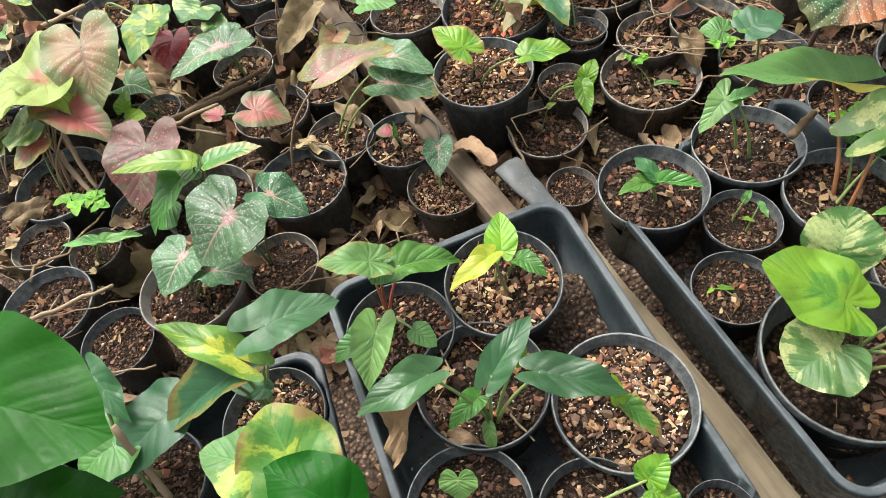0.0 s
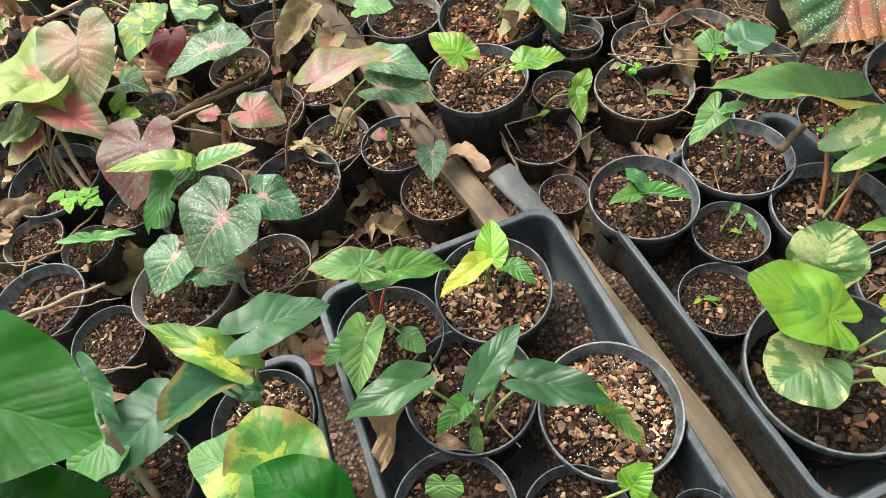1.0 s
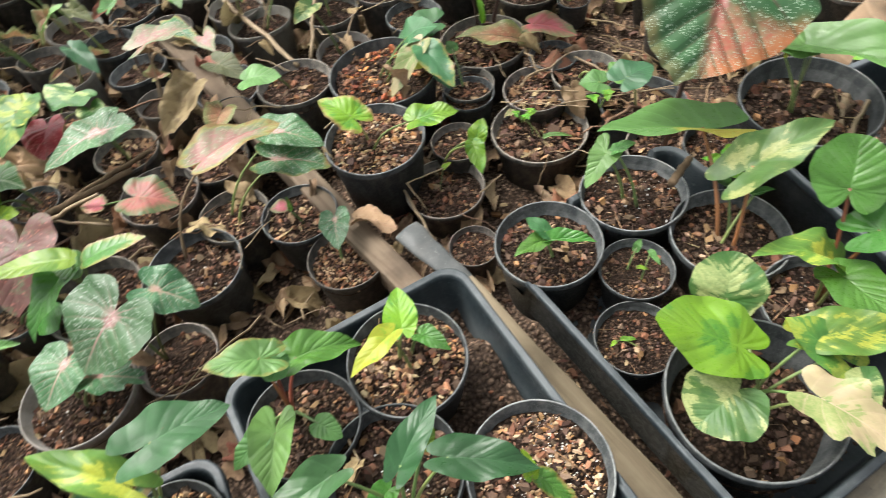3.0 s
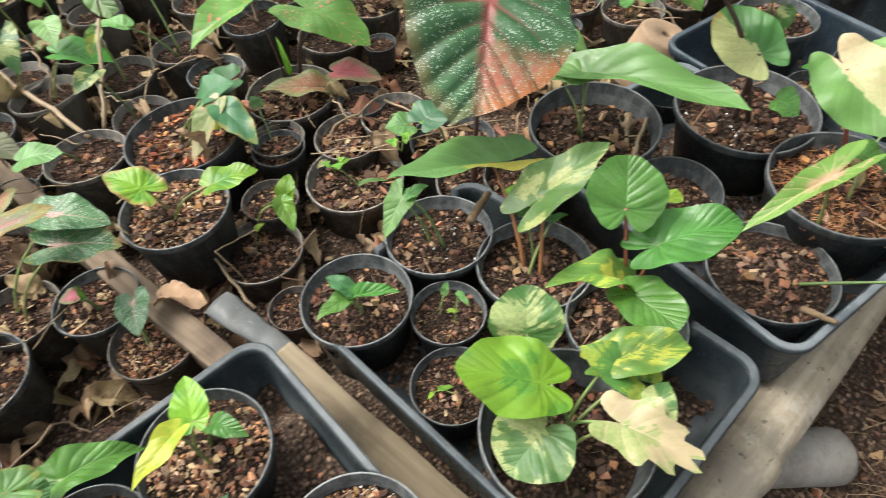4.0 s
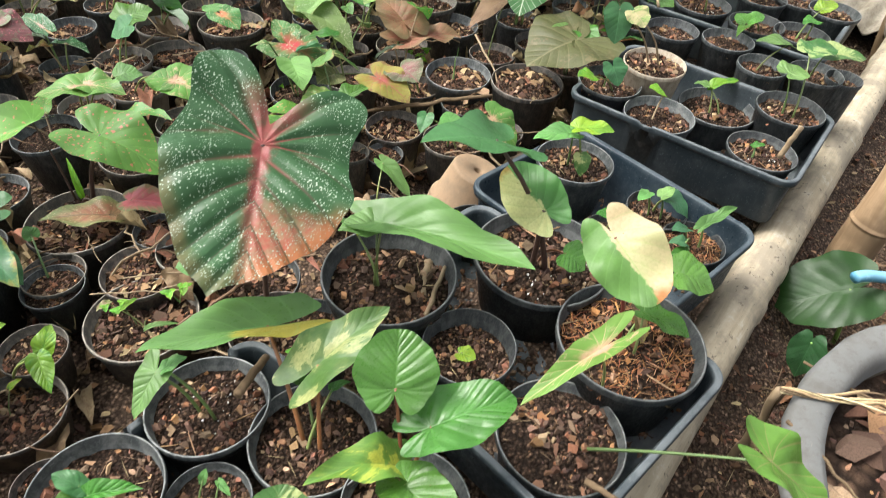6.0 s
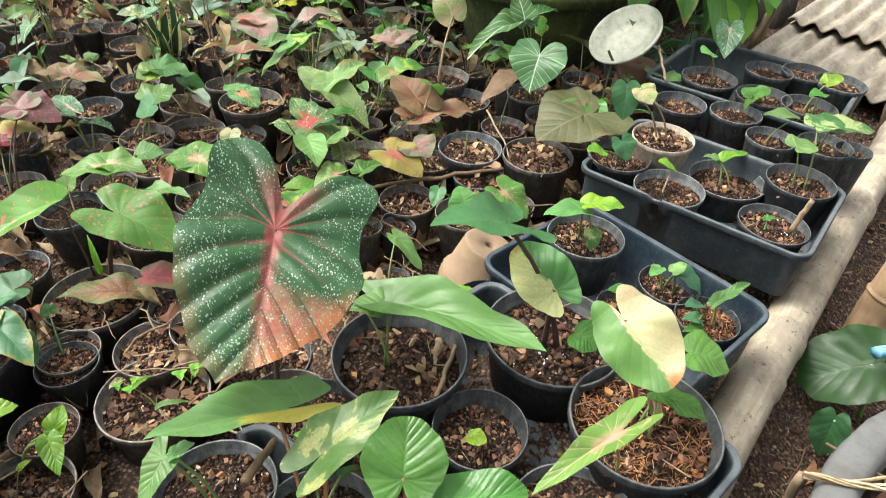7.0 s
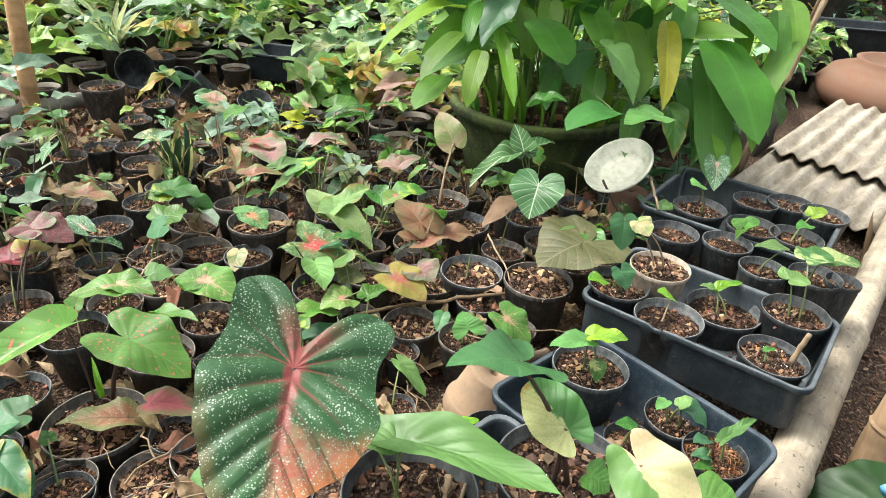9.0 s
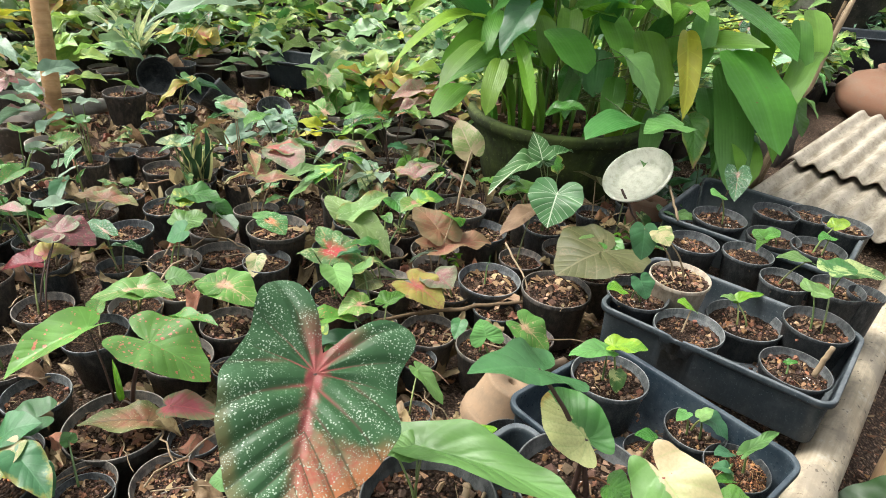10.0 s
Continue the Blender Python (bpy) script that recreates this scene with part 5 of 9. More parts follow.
leaf(p, (0.544, 0.486, 0.278), (0.526, 0.507, 0.288), 0.60, "oval", GREEN, seed=2)
stalk(p, (0.528, 0.445, 0.223), (0.544, 0.486, 0.278), STALK, .002, .15)
leaf(p, (0.566, 0.46, 0.278), (0.586, 0.45, 0.288), 0.60, "oval", GREEN, seed=3)
stalk(p, (0.509, 0.434, 0.223), (0.566, 0.46, 0.278), STALK, .002, .15)
p = potted(0.556, 0.298, 0.25, 0.074, 0.13, "green aroid with upright heart leaves on red stalks", soil="bark")
leaf(p, (0.585, 0.36, 0.38), (0.621, 0.402, 0.41), 1.46, "kidney", GREEN, seed=0, droop=.05, fold=.12)
stalk(p, (0.565, 0.315, 0.225), (0.585, 0.36, 0.38), STALK_RED, .0025, .15)
leaf(p, (0.599, 0.314, 0.35), (0.686, 0.28, 0.365), 0.85, "kidney", GREEN, seed=1, fold=.15, droop=.1)
stalk(p, (0.57, 0.316, 0.225), (0.599, 0.314, 0.35), STALK_RED, .0025, .15)
leaf(p, (0.547, 0.321, 0.32), (0.468, 0.342, 0.35), 0.67, "heart", VARI_LIME, seed=2)
stalk(p, (0.565, 0.315, 0.225), (0.547, 0.321, 0.32), STALK, .002, .15)
leaf(p, (0.547, 0.291, 0.32), (0.549, 0.225, 0.33), 1.08, "kidney", GREEN, seed=3, fold=.15, droop=.08)
stalk(p, (0.562, 0.307, 0.225), (0.547, 0.291, 0.32), STALK, .002, .15)
p = potted(0.402, 0.225, 0.27, 0.098, 0.16, "large variegated aroid with lime and cream leaves in a black pot", soil="soil", low=0.32)
leaf(p, (0.416, 0.319, 0.32), (0.44, 0.355, 0.35), 1.61, "kidney", MARBLED, seed=0)
stalk(p, (0.393, 0.233, 0.24), (0.416, 0.319, 0.32), STALK, .002, .15)
leaf(p, (0.388, 0.262, 0.328), (0.322, 0.313, 0.35), 1.10, "kidney", LIME, seed=1, fold=.12, droop=.06)
stalk(p, (0.403, 0.213, 0.24), (0.398, 0.254, 0.325), STALK, .002, .15)
leaf(p, (0.466, 0.238, 0.335), (0.538, 0.206, 0.34), 0.74, "kidney", VARI_LIME, seed=2, fold=.15, droop=.08)
stalk(p, (0.409, 0.235, 0.24), (0.466, 0.238, 0.335), STALK, .002, .15)
leaf(p, (0.47, 0.214, 0.33), (0.442, 0.265, 0.345), 0.96, "heart", VARI_LIME, seed=3, fold=.15, droop=.1)
stalk(p, (0.39, 0.223, 0.24), (0.47, 0.214, 0.33), STALK, .002, .15)
leaf(p, (0.363, 0.223, 0.31), (0.313, 0.21, 0.3), 1.75, "kidney", MARBLED, seed=4, fold=.15, droop=.08)
stalk(p, (0.412, 0.219, 0.24), (0.351, 0.23, 0.31), STALK, .002, .15)
leaf(p, (0.429, 0.175, 0.33), (0.465, 0.107, 0.32), 0.96, "ragged", CREAM, seed=0)
stalk(p, (0.399, 0.237, 0.24), (0.429, 0.175, 0.33), STALK, .002, .15)
leaf(p, (0.456, 0.17, 0.32), (0.494, 0.188, 0.33), 1.02, "oval", MARBLED, seed=1)
stalk(p, (0.396, 0.214, 0.24), (0.456, 0.17, 0.32), STALK, .002, .15)
p = potted(0.062, 0.417, 0.278, 0.075, 0.13, "young lime-leaved aroid in a pot of wood chips", soil="chips", low=.1)
leaf(p, (0.068, 0.439, 0.308), (0.079, 0.489, 0.318), 0.80, "cordate", LIME, seed=0, droop=.05)
stalk(p, (0.053, 0.425, 0.261), (0.068, 0.439, 0.308), STALK, .002, .15)
leaf(p, (0.052, 0.424, 0.328), (-0.003, 0.394, 0.323), 0.50, "oval", YELLOW, seed=1)
stalk(p, (0.063, 0.405, 0.261), (0.052, 0.424, 0.328), STALK, .002, .15)
leaf(p, (0.085, 0.423, 0.308), (0.11, 0.393, 0.308), 0.70, "oval", GREEN, seed=2)
stalk(p, (0.069, 0.427, 0.261), (0.085, 0.423, 0.308), STALK, .002, .15)
p = potted(-0.074, 0.39, 0.272, 0.068, 0.12, "aroid with ribbed light green leaves in a black pot", soil="bark")
leaf(p, (-0.082, 0.413, 0.392), (-0.136, 0.418, 0.402), 0.86, "heart", PALE, seed=0)
stalk(p, (-0.086, 0.415, 0.249), (-0.082, 0.413, 0.392), STALK_RED, .002, .15)
leaf(p, (-0.075, 0.419, 0.362), (-0.067, 0.406, 0.352), 1.98, "round", PALE, seed=1)
stalk(p, (-0.086, 0.415, 0.249), (-0.075, 0.419, 0.362), STALK_RED, .002, .15)
leaf(p, (-0.053, 0.43, 0.342), (0.016, 0.434, 0.322), 0.70, "heart", GREEN, seed=2)
stalk(p, (-0.086, 0.415, 0.249), (-0.053, 0.43, 0.342), STALK_RED, .002, .15)
leaf(p, (-0.097, 0.362, 0.322), (-0.117, 0.305, 0.307), 0.84, "heart", PALE, seed=3)
stalk(p, (-0.086, 0.415, 0.249), (-0.097, 0.362, 0.322), STALK, .002, .15)
leaf(p, (-0.113, 0.364, 0.322), (-0.151, 0.352, 0.302), 0.76, "oval", PALE, seed=4)
stalk(p, (-0.086, 0.415, 0.249), (-0.113, 0.364, 0.322), STALK, .002, .15)
leaf(p, (-0.054, 0.366, 0.302), (-0.034, 0.345, 0.292), 0.96, "oval", PALE, seed=0)
stalk(p, (-0.086, 0.415, 0.249), (-0.054, 0.366, 0.302), STALK, .002, .15)
p = potted(0.006, 0.298, 0.27, 0.078, 0.14, "aroid with dark narrow leaves in a black pot", soil="bark")
leaf(p, (0.017, 0.281, 0.32), (0.074, 0.331, 0.335), 0.50, "cordate", DEEP, seed=0)
stalk(p, (0.005, 0.258, 0.244), (0.017, 0.281, 0.32), STALK, .002, .15)
leaf(p, (-0.047, 0.281, 0.36), (-0.124, 0.262, 0.35), 0.57, "cordate", DEEP, seed=1)
stalk(p, (0.005, 0.258, 0.244), (-0.047, 0.281, 0.36), STALK, .002, .15)
leaf(p, (-0.003, 0.269, 0.3), (-0.039, 0.248, 0.29), 0.67, "oval", GREEN, seed=2)
stalk(p, (0.005, 0.258, 0.244), (-0.003, 0.269, 0.3), STALK, .002, .15)
leaf(p, (0.001, 0.243, 0.28), (-0.001, 0.221, 0.26), 0.53, "oval", PALE, seed=3)
stalk(p, (0.005, 0.258, 0.244), (0.001, 0.243, 0.28), STALK, .002, .15)
leaf(p, (0.064, 0.259, 0.35), (0.141, 0.222, 0.34), 0.53, "cordate", DEEP, seed=4)
stalk(p, (0.011, 0.256, 0.244), (0.064, 0.259, 0.35), STALK, .002, .15)
leaf(p, (0.046, 0.294, 0.31), (0.061, 0.306, 0.32), 0.87, "oval", LIME, seed=0)
stalk(p, (0.013, 0.263, 0.244), (0.046, 0.294, 0.31), STALK, .002, .15)
p = potted(0.151, 0.239, 0.27, 0.079, 0.135, "aroid sprout in a grey-rimmed pot of bark and perlite", mat=BLACK, soil="perlite", low=.12)
leaf(p, (0.134, 0.222, 0.320), (0.133, 0.243, 0.340), 0.58, "oval", LIME, seed=0)
stalk(p, (0.142, 0.247, 0.249), (0.134, 0.222, 0.320), STALK, .002, .15)
leaf(p, (0.143, 0.220, 0.310), (0.168, 0.185, 0.290), 0.52, "oval", GREEN, seed=1)
stalk(p, (0.152, 0.227, 0.249), (0.143, 0.220, 0.310), STALK, .002, .15)
p = potted(-0.039, 0.171, 0.262, 0.067, 0.13, "small ivy-like seedling in a black pot", soil="bark")
leaf(p, (-0.043, 0.195, 0.282), (-0.046, 0.181, 0.262), 1.68, "heart", PALE, seed=0)
stalk(p, (-0.048, 0.179, 0.237), (-0.043, 0.195, 0.282), STALK, .002, .15)
p = potted(0.083, 0.136, 0.262, 0.057, 0.13, "lime-leaved aroid in a black pot", soil="bark")
leaf(p, (0.138, 0.148, 0.292), (0.161, 0.162, 0.312), 1.04, "oval", LIME, seed=0)
stalk(p, (0.074, 0.144, 0.237), (0.138, 0.148, 0.292), STALK, .002, .15)
leaf(p, (0.139, 0.137, 0.292), (0.163, 0.117, 0.282), 1.03, "oval", LIME, seed=1)
stalk(p, (0.084, 0.124, 0.237), (0.139, 0.137, 0.292), STALK, .002, .15)
p = potted(0.205, 0.108, 0.25, 0.035, 0.12, soil="soil")
p = potted(-0.239, 0.321, 0.262, 0.064, 0.12, "slender aroid with arrow leaves in a pot with perlite", soil="perlite")
leaf(p, (-0.197, 0.366, 0.392), (-0.122, 0.381, 0.382), 0.84, "heart", BLUISH, seed=0)
stalk(p, (-0.245, 0.346, 0.239), (-0.197, 0.366, 0.392), STALK, .002, .15)
leaf(p, (-0.246, 0.354, 0.372), (-0.323, 0.407, 0.382), 0.47, "heart", VARI_LIME, seed=1)
stalk(p, (-0.249, 0.347, 0.239), (-0.246, 0.354, 0.372), STALK, .002, .15)
leaf(p, (-0.209, 0.385, 0.342), (-0.225, 0.381, 0.322), 1.63, "oval", BLUISH, seed=2)
stalk(p, (-0.245, 0.346, 0.239), (-0.209, 0.385, 0.342), STALK, .002, .15)
leaf(p, (-0.259, 0.337, 0.352), (-0.338, 0.306, 0.322), 0.70, "heart", BLUISH, seed=3)
stalk(p, (-0.251, 0.344, 0.239), (-0.259, 0.337, 0.352), STALK, .002, .15)
leaf(p, (-0.236, 0.344, 0.292), (-0.273, 0.352, 0.297), 0.71, "oval", BLUISH, seed=4)
stalk(p, (-0.245, 0.346, 0.239), (-0.236, 0.344, 0.292), STALK, .002, .15)
p = potted(-0.385, 0.281, 0.262, 0.066, 0.12, "leafy aroid with thin soft leaves in a black pot", soil="bark")
leaf(p, (-0.339, 0.321, 0.332), (-0.399, 0.275, 0.312), 1.05, "heart", BLUISH, seed=0)
stalk(p, (-0.394, 0.289, 0.239), (-0.339, 0.321, 0.332), STALK, .002, .15)
leaf(p, (-0.398, 0.37, 0.362), (-0.368, 0.322, 0.342), 0.63, "heart", BLUISH, seed=1)
stalk(p, (-0.384, 0.269, 0.239), (-0.398, 0.37, 0.362), STALK, .002, .15)
leaf(p, (-0.396, 0.308, 0.322), (-0.444, 0.288, 0.302), 1.56, "heart", PALE, seed=2)
stalk(p, (-0.378, 0.291, 0.239), (-0.396, 0.308, 0.322), STALK, .002, .15)
p = potted(-0.225, 0.185, 0.262, 0.073, 0.13, "marbled aroid with broad yellow-splashed leaves", soil="bark")
leaf(p, (-0.205, 0.216, 0.392), (-0.263, 0.243, 0.402), 1.25, "heart", VARI_LIME, seed=0)
stalk(p, (-0.234, 0.193, 0.237), (-0.205, 0.216, 0.392), STALK, .002, .15)
leaf(p, (-0.178, 0.202, 0.382), (-0.196, 0.265, 0.412), 1.38, "kidney", VARI_LIME, seed=1)
stalk(p, (-0.224, 0.173, 0.237), (-0.178, 0.202, 0.382), STALK, .002, .15)
leaf(p, (-0.137, 0.16, 0.412), (-0.195, 0.205, 0.422), 1.02, "cordate", GLOSSY, seed=2)
stalk(p, (-0.218, 0.195, 0.237), (-0.137, 0.16, 0.412), STALK, .002, .15)
p = potted(-0.535, 0.258, 0.262, 0.083, 0.14, "tall aroid with very large glossy deep green leaves", soil="bark")
leaf(p, (-0.437, 0.305, 0.502), (-0.303, 0.243, 0.482), 1.0, "round", GLOSSY, seed=0, fold=.18)
stalk(p, (-0.544, 0.266, 0.236), (-0.437, 0.305, 0.502), STALK, .005, .15)
leaf(p, (-0.414, 0.224, 0.422), (-0.33, 0.221, 0.412), 0.84, "heart", GLOSSY, seed=1)
stalk(p, (-0.534, 0.246, 0.236), (-0.414, 0.224, 0.422), STALK, .005, .15)
p = potted(0.147, 0.912, 0.175, 0.091, 0.156, "sprouting aroid with lime leaves in a pot of chips", soil="chips", low=.1)
leaf(p, (0.117, 0.915, 0.235), (0.076, 0.963, 0.25), 1.11, "heart", LIME, seed=0)
stalk(p, (0.138, 0.92, 0.155), (0.117, 0.915, 0.235), STALK, .002, .15)
leaf(p, (0.212, 0.854, 0.235), (0.284, 0.845, 0.235), 0.85, "oval", LIME, seed=1)
stalk(p, (0.138, 0.9, 0.155), (0.212, 0.854, 0.235), STALK, .002, .15)
p = potted(0.239, 0.825, 0.085, 0.073, 0.1, "black pot of bark with dry root threads", soil="bark")
leaf(p, (0.249, 0.853, 0.105), (0.268, 0.862, 0.105), 0.60, "oval", LIME, seed=0)
stalk(p, (0.231, 0.833, 0.065), (0.249, 0.853, 0.105), STALK, .001, .15)
p = potted(0.454, 0.881, 0.093, 0.092, 0.13, "weedy black pot with dry stalks", soil="litter")
leaf(p, (0.436, 0.901, 0.113), (0.461, 0.908, 0.113), 0.50, "round", LIME, seed=0)
stalk(p, (0.445, 0.889, 0.068), (0.436, 0.901, 0.113), STALK, .001, .15)
leaf(p, (0.418, 0.925, 0.113), (0.399, 0.918, 0.113), 0.80, "round", CREAM, seed=1)
stalk(p, (0.455, 0.869, 0.068), (0.418, 0.925, 0.113), STALK, .001, .15)
leaf(p, (0.447, 0.844, 0.103), (0.494, 0.83, 0.103), 0.25, "lance", PALE, seed=2)
stalk(p, (0.461, 0.891, 0.068), (0.447, 0.844, 0.103), STALK, .001, .15)
p = potted(0.031, 0.723, 0.119, 0.068, 0.12, "caladium sprout with one speckled round leaf", soil="chips")
leaf(p, (0.033, 0.761, 0.169), (0.024, 0.705, 0.164), 0.92, "heart", SPECKLED, seed=0)
stalk(p, (0.022, 0.731, 0.096), (0.033, 0.761, 0.169), STALK, .002, .15)
p = potted(-0.021, 0.841, 0.13, 0.066, 0.11, "caladium seedling in a pot of leaf scraps", soil="litter")
leaf(p, (-0.04, 0.847, 0.15), (-0.065, 0.851, 0.15), 1.32, "oval", PINK, seed=0)
stalk(p, (-0.03, 0.849, 0.109), (-0.04, 0.847, 0.15), STALK, .002, .15)
leaf(p, (-0.032, 0.832, 0.15), (-0.03, 0.837, 0.18), 0.30, "lance", GREEN, seed=1)
stalk(p, (-0.02, 0.829, 0.109), (-0.032, 0.832, 0.15), STALK, .002, .15)
p = potted(-0.664, 0.949, 0.13, 0.089, 0.153, "caladium with tan and lime leaves in a black pot", soil="bark")
leaf(p, (-0.546, 1.105, 0.29), (-0.533, 0.997, 0.23), 1.20, "heart", TAN, seed=0)
stalk(p, (-0.673, 0.957, 0.102), (-0.546, 1.105, 0.29), STALK_TAN, .002, .15)
leaf(p, (-0.634, 1.082, 0.26), (-0.781, 1.091, 0.23), 1.42, "heart", LIME_NET, seed=1)
stalk(p, (-0.663, 0.937, 0.102), (-0.634, 1.082, 0.26), STALK_TAN, .002, .15)
leaf(p, (-0.64, 1.084, 0.26), (-0.573, 1.001, 0.23), 0.92, "heart", LIME_NET, seed=2)
stalk(p, (-0.657, 0.959, 0.102), (-0.64, 1.084, 0.26), STALK_TAN, .002, .15)
leaf(p, (-0.589, 0.999, 0.23), (-0.513, 0.93, 0.2), 0.89, "heart", PINK, seed=3)
stalk(p, (-0.676, 0.947, 0.102), (-0.589, 0.999, 0.23), STALK_TAN, .002, .15)
leaf(p, (-0.63, 1.029, 0.23), (-0.673, 1.068, 0.23), 1.18, "heart", PINK, seed=4)
stalk(p, (-0.654, 0.943, 0.102), (-0.63, 1.029, 0.23), STALK_TAN, .002, .15)
leaf(p, (-0.663, 0.992, 0.2), (-0.72, 0.956, 0.18), 1.22, "oval", PINK, seed=0)
stalk(p, (-0.667, 0.961, 0.102), (-0.663, 0.992, 0.2), STALK_TAN, .002, .15)
leaf(p, (-0.676, 1.036, 0.21), (-0.745, 1.043, 0.19), 2.23, "heart", MARBLED, seed=1)
stalk(p, (-0.67, 0.938, 0.102), (-0.676, 1.036, 0.21), STALK, .002, .15)
p = potted(-0.771, 0.885, 0.12, 0.048, 0.083, soil="bark")
p = potted(-0.689, 0.817, 0.12, 0.055, 0.095, "black pot with brown leaf scraps", soil="bark")
p = potted(-0.585, 0.774, 0.12, 0.046, 0.079, "seedling with two narrow pale leaves", soil="bark")
leaf(p, (-0.556, 0.76, 0.15), (-0.627, 0.773, 0.15), 0.30, "oval", PALE, seed=0)
stalk(p, (-0.594, 0.782, 0.103), (-0.556, 0.76, 0.15), STALK, .002, .15)
leaf(p, (-0.554, 0.759, 0.15), (-0.482, 0.749, 0.155), 0.32, "oval", PALE, seed=1)
stalk(p, (-0.584, 0.762, 0.103), (-0.554, 0.759, 0.15), STALK, .002, .15)
p = potted(-0.65, 0.67, 0.13, 0.079, 0.13, "black pot of bark with dry twigs", soil="bark")
p = potted(-0.525, 0.573, 0.125, 0.06, 0.103, "black pot of soil and leaf scraps", soil="bark")
p = potted(-0.396, 0.624, 0.15, 0.086, 0.14, "speckled caladium in a grey-beige pot", mat=BEIGE, soil="bark")
leaf(p, (-0.388, 0.642, 0.2), (-0.424, 0.594, 0.18), 1.50, "heart", SPECKLED, seed=0)
stalk(p, (-0.405, 0.632, 0.124), (-0.388, 0.642, 0.2), STALK, .002, .15)
leaf(p, (-0.348, 0.612, 0.19), (-0.284, 0.587, 0.18), 0.96, "ragged", SPECKLED, seed=1)
stalk(p, (-0.395, 0.612, 0.124), (-0.348, 0.612, 0.19), STALK, .002, .15)
p = potted(-0.258, 0.641, 0.125, 0.063, 0.108, "large white-speckled caladium in a black pot", soil="bark")
leaf(p, (-0.283, 0.634, 0.275), (-0.342, 0.591, 0.235), 1.96, "heart", SPECKLED, seed=0, label="broad green leaf with white speckles")
stalk(p, (-0.282, 0.658, 0.104), (-0.283, 0.634, 0.275), STALK, .002, .15)
leaf(p, (-0.221, 0.652, 0.275), (-0.177, 0.626, 0.245), 1.24, "heart", SPECKLED, seed=1)
stalk(p, (-0.28, 0.657, 0.104), (-0.221, 0.652, 0.275), STALK, .002, .15)
p = potted(-0.379, 0.814, 0.13, 0.084, 0.144, "aroid with long narrow green leaves in a black pot", soil="bark")
leaf(p, (-0.361, 0.809, 0.23), (-0.493, 0.82, 0.24), 0.35, "lance", LIME, seed=0)
stalk(p, (-0.388, 0.822, 0.103), (-0.361, 0.809, 0.23), STALK, .002, .15)
leaf(p, (-0.344, 0.806, 0.22), (-0.249, 0.806, 0.23), 0.51, "lance", GREEN, seed=1)
stalk(p, (-0.378, 0.802, 0.103), (-0.344, 0.806, 0.22), STALK, .002, .15)
leaf(p, (-0.389, 0.811, 0.2), (-0.46, 0.746, 0.16), 0.61, "oval", GREEN, seed=2)
stalk(p, (-0.372, 0.824, 0.103), (-0.389, 0.811, 0.2), STALK, .002, .15)
leaf(p, (-0.365, 0.818, 0.2), (-0.399, 0.821, 0.21), 1.78, "oval", GREEN, seed=3)
stalk(p, (-0.391, 0.812, 0.103), (-0.365, 0.818, 0.2), STALK, .002, .15)
p = potted(-0.512, 0.843, 0.12, 0.05, 0.086, "maroon caladium in a black pot", soil="bark")
leaf(p, (-0.463, 0.903, 0.2), (-0.489, 0.808, 0.15), 1.31, "heart", MAROON, seed=0)
stalk(p, (-0.521, 0.851, 0.102), (-0.463, 0.903, 0.2), STALK, .002, .15)
leaf(p, (-0.428, 0.796, 0.16), (-0.467, 0.775, 0.13), 1.69, "oval", GREEN, seed=1)
stalk(p, (-0.511, 0.831, 0.102), (-0.428, 0.796, 0.16), STALK, .002, .15)
p = potted(-0.211, 0.803, 0.13, 0.081, 0.15, "pink caladium with a long narrow leaf", soil="bark")
leaf(p, (-0.105, 0.802, 0.34), (0.004, 0.886, 0.294), 0.55, "cordate", ROSE, seed=0)
stalk(p, (-0.23, 0.847, 0.102), (-0.105, 0.802, 0.34), STALK_TAN, .002, .15)
p = potted(-0.131, 0.894, 0.125, 0.063, 0.108, "speckled caladium in a pot of dry leaf scraps", soil="litter")
leaf(p, (-0.005, 0.912, 0.255), (0.058, 0.868, 0.235), 0.91, "heart", SPECKLED, seed=0)
stalk(p, (-0.14, 0.902, 0.104), (-0.005, 0.912, 0.255), STALK, .002, .15)
leaf(p, (-0.018, 0.868, 0.235), (0.056, 0.839, 0.215), 1.12, "heart", SPECKLED, seed=1)
stalk(p, (-0.13, 0.882, 0.104), (-0.018, 0.868, 0.235), STALK, .002, .15)
p = potted(-0.256, 1.007, 0.125, 0.073, 0.126, "caladium with a red-pink leaf in a black pot", soil="bark")
leaf(p, (-0.267, 0.946, 0.185), (-0.209, 0.921, 0.165), 1.38, "heart", PINK, seed=0)
stalk(p, (-0.265, 1.015, 0.101), (-0.267, 0.946, 0.185), STALK_TAN, .002, .15)
leaf(p, (-0.338, 0.967, 0.175), (-0.373, 0.983, 0.175), 1.09, "oval", PINK, seed=1)
stalk(p, (-0.255, 0.995, 0.101), (-0.338, 0.967, 0.175), STALK, .002, .15)
p = potted(-0.142, 1.055, 0.12, 0.063, 0.108, soil="litter")
p = potted(-0.488, 1.097, 0.12, 0.047, 0.081, "seedling with rounded yellow-green leaves", soil="bark")
leaf(p, (-0.51, 1.018, 0.2), (-0.503, 1.059, 0.21), 0.80, "oval", LIME, seed=0)
stalk(p, (-0.497, 1.105, 0.103), (-0.51, 1.018, 0.2), STALK, .002, .15)
leaf(p, (-0.507, 1.004, 0.19), (-0.471, 0.999, 0.19), 1.29, "oval", LIME, seed=1)
stalk(p, (-0.487, 1.085, 0.103), (-0.507, 1.004, 0.19), STALK, .002, .15)
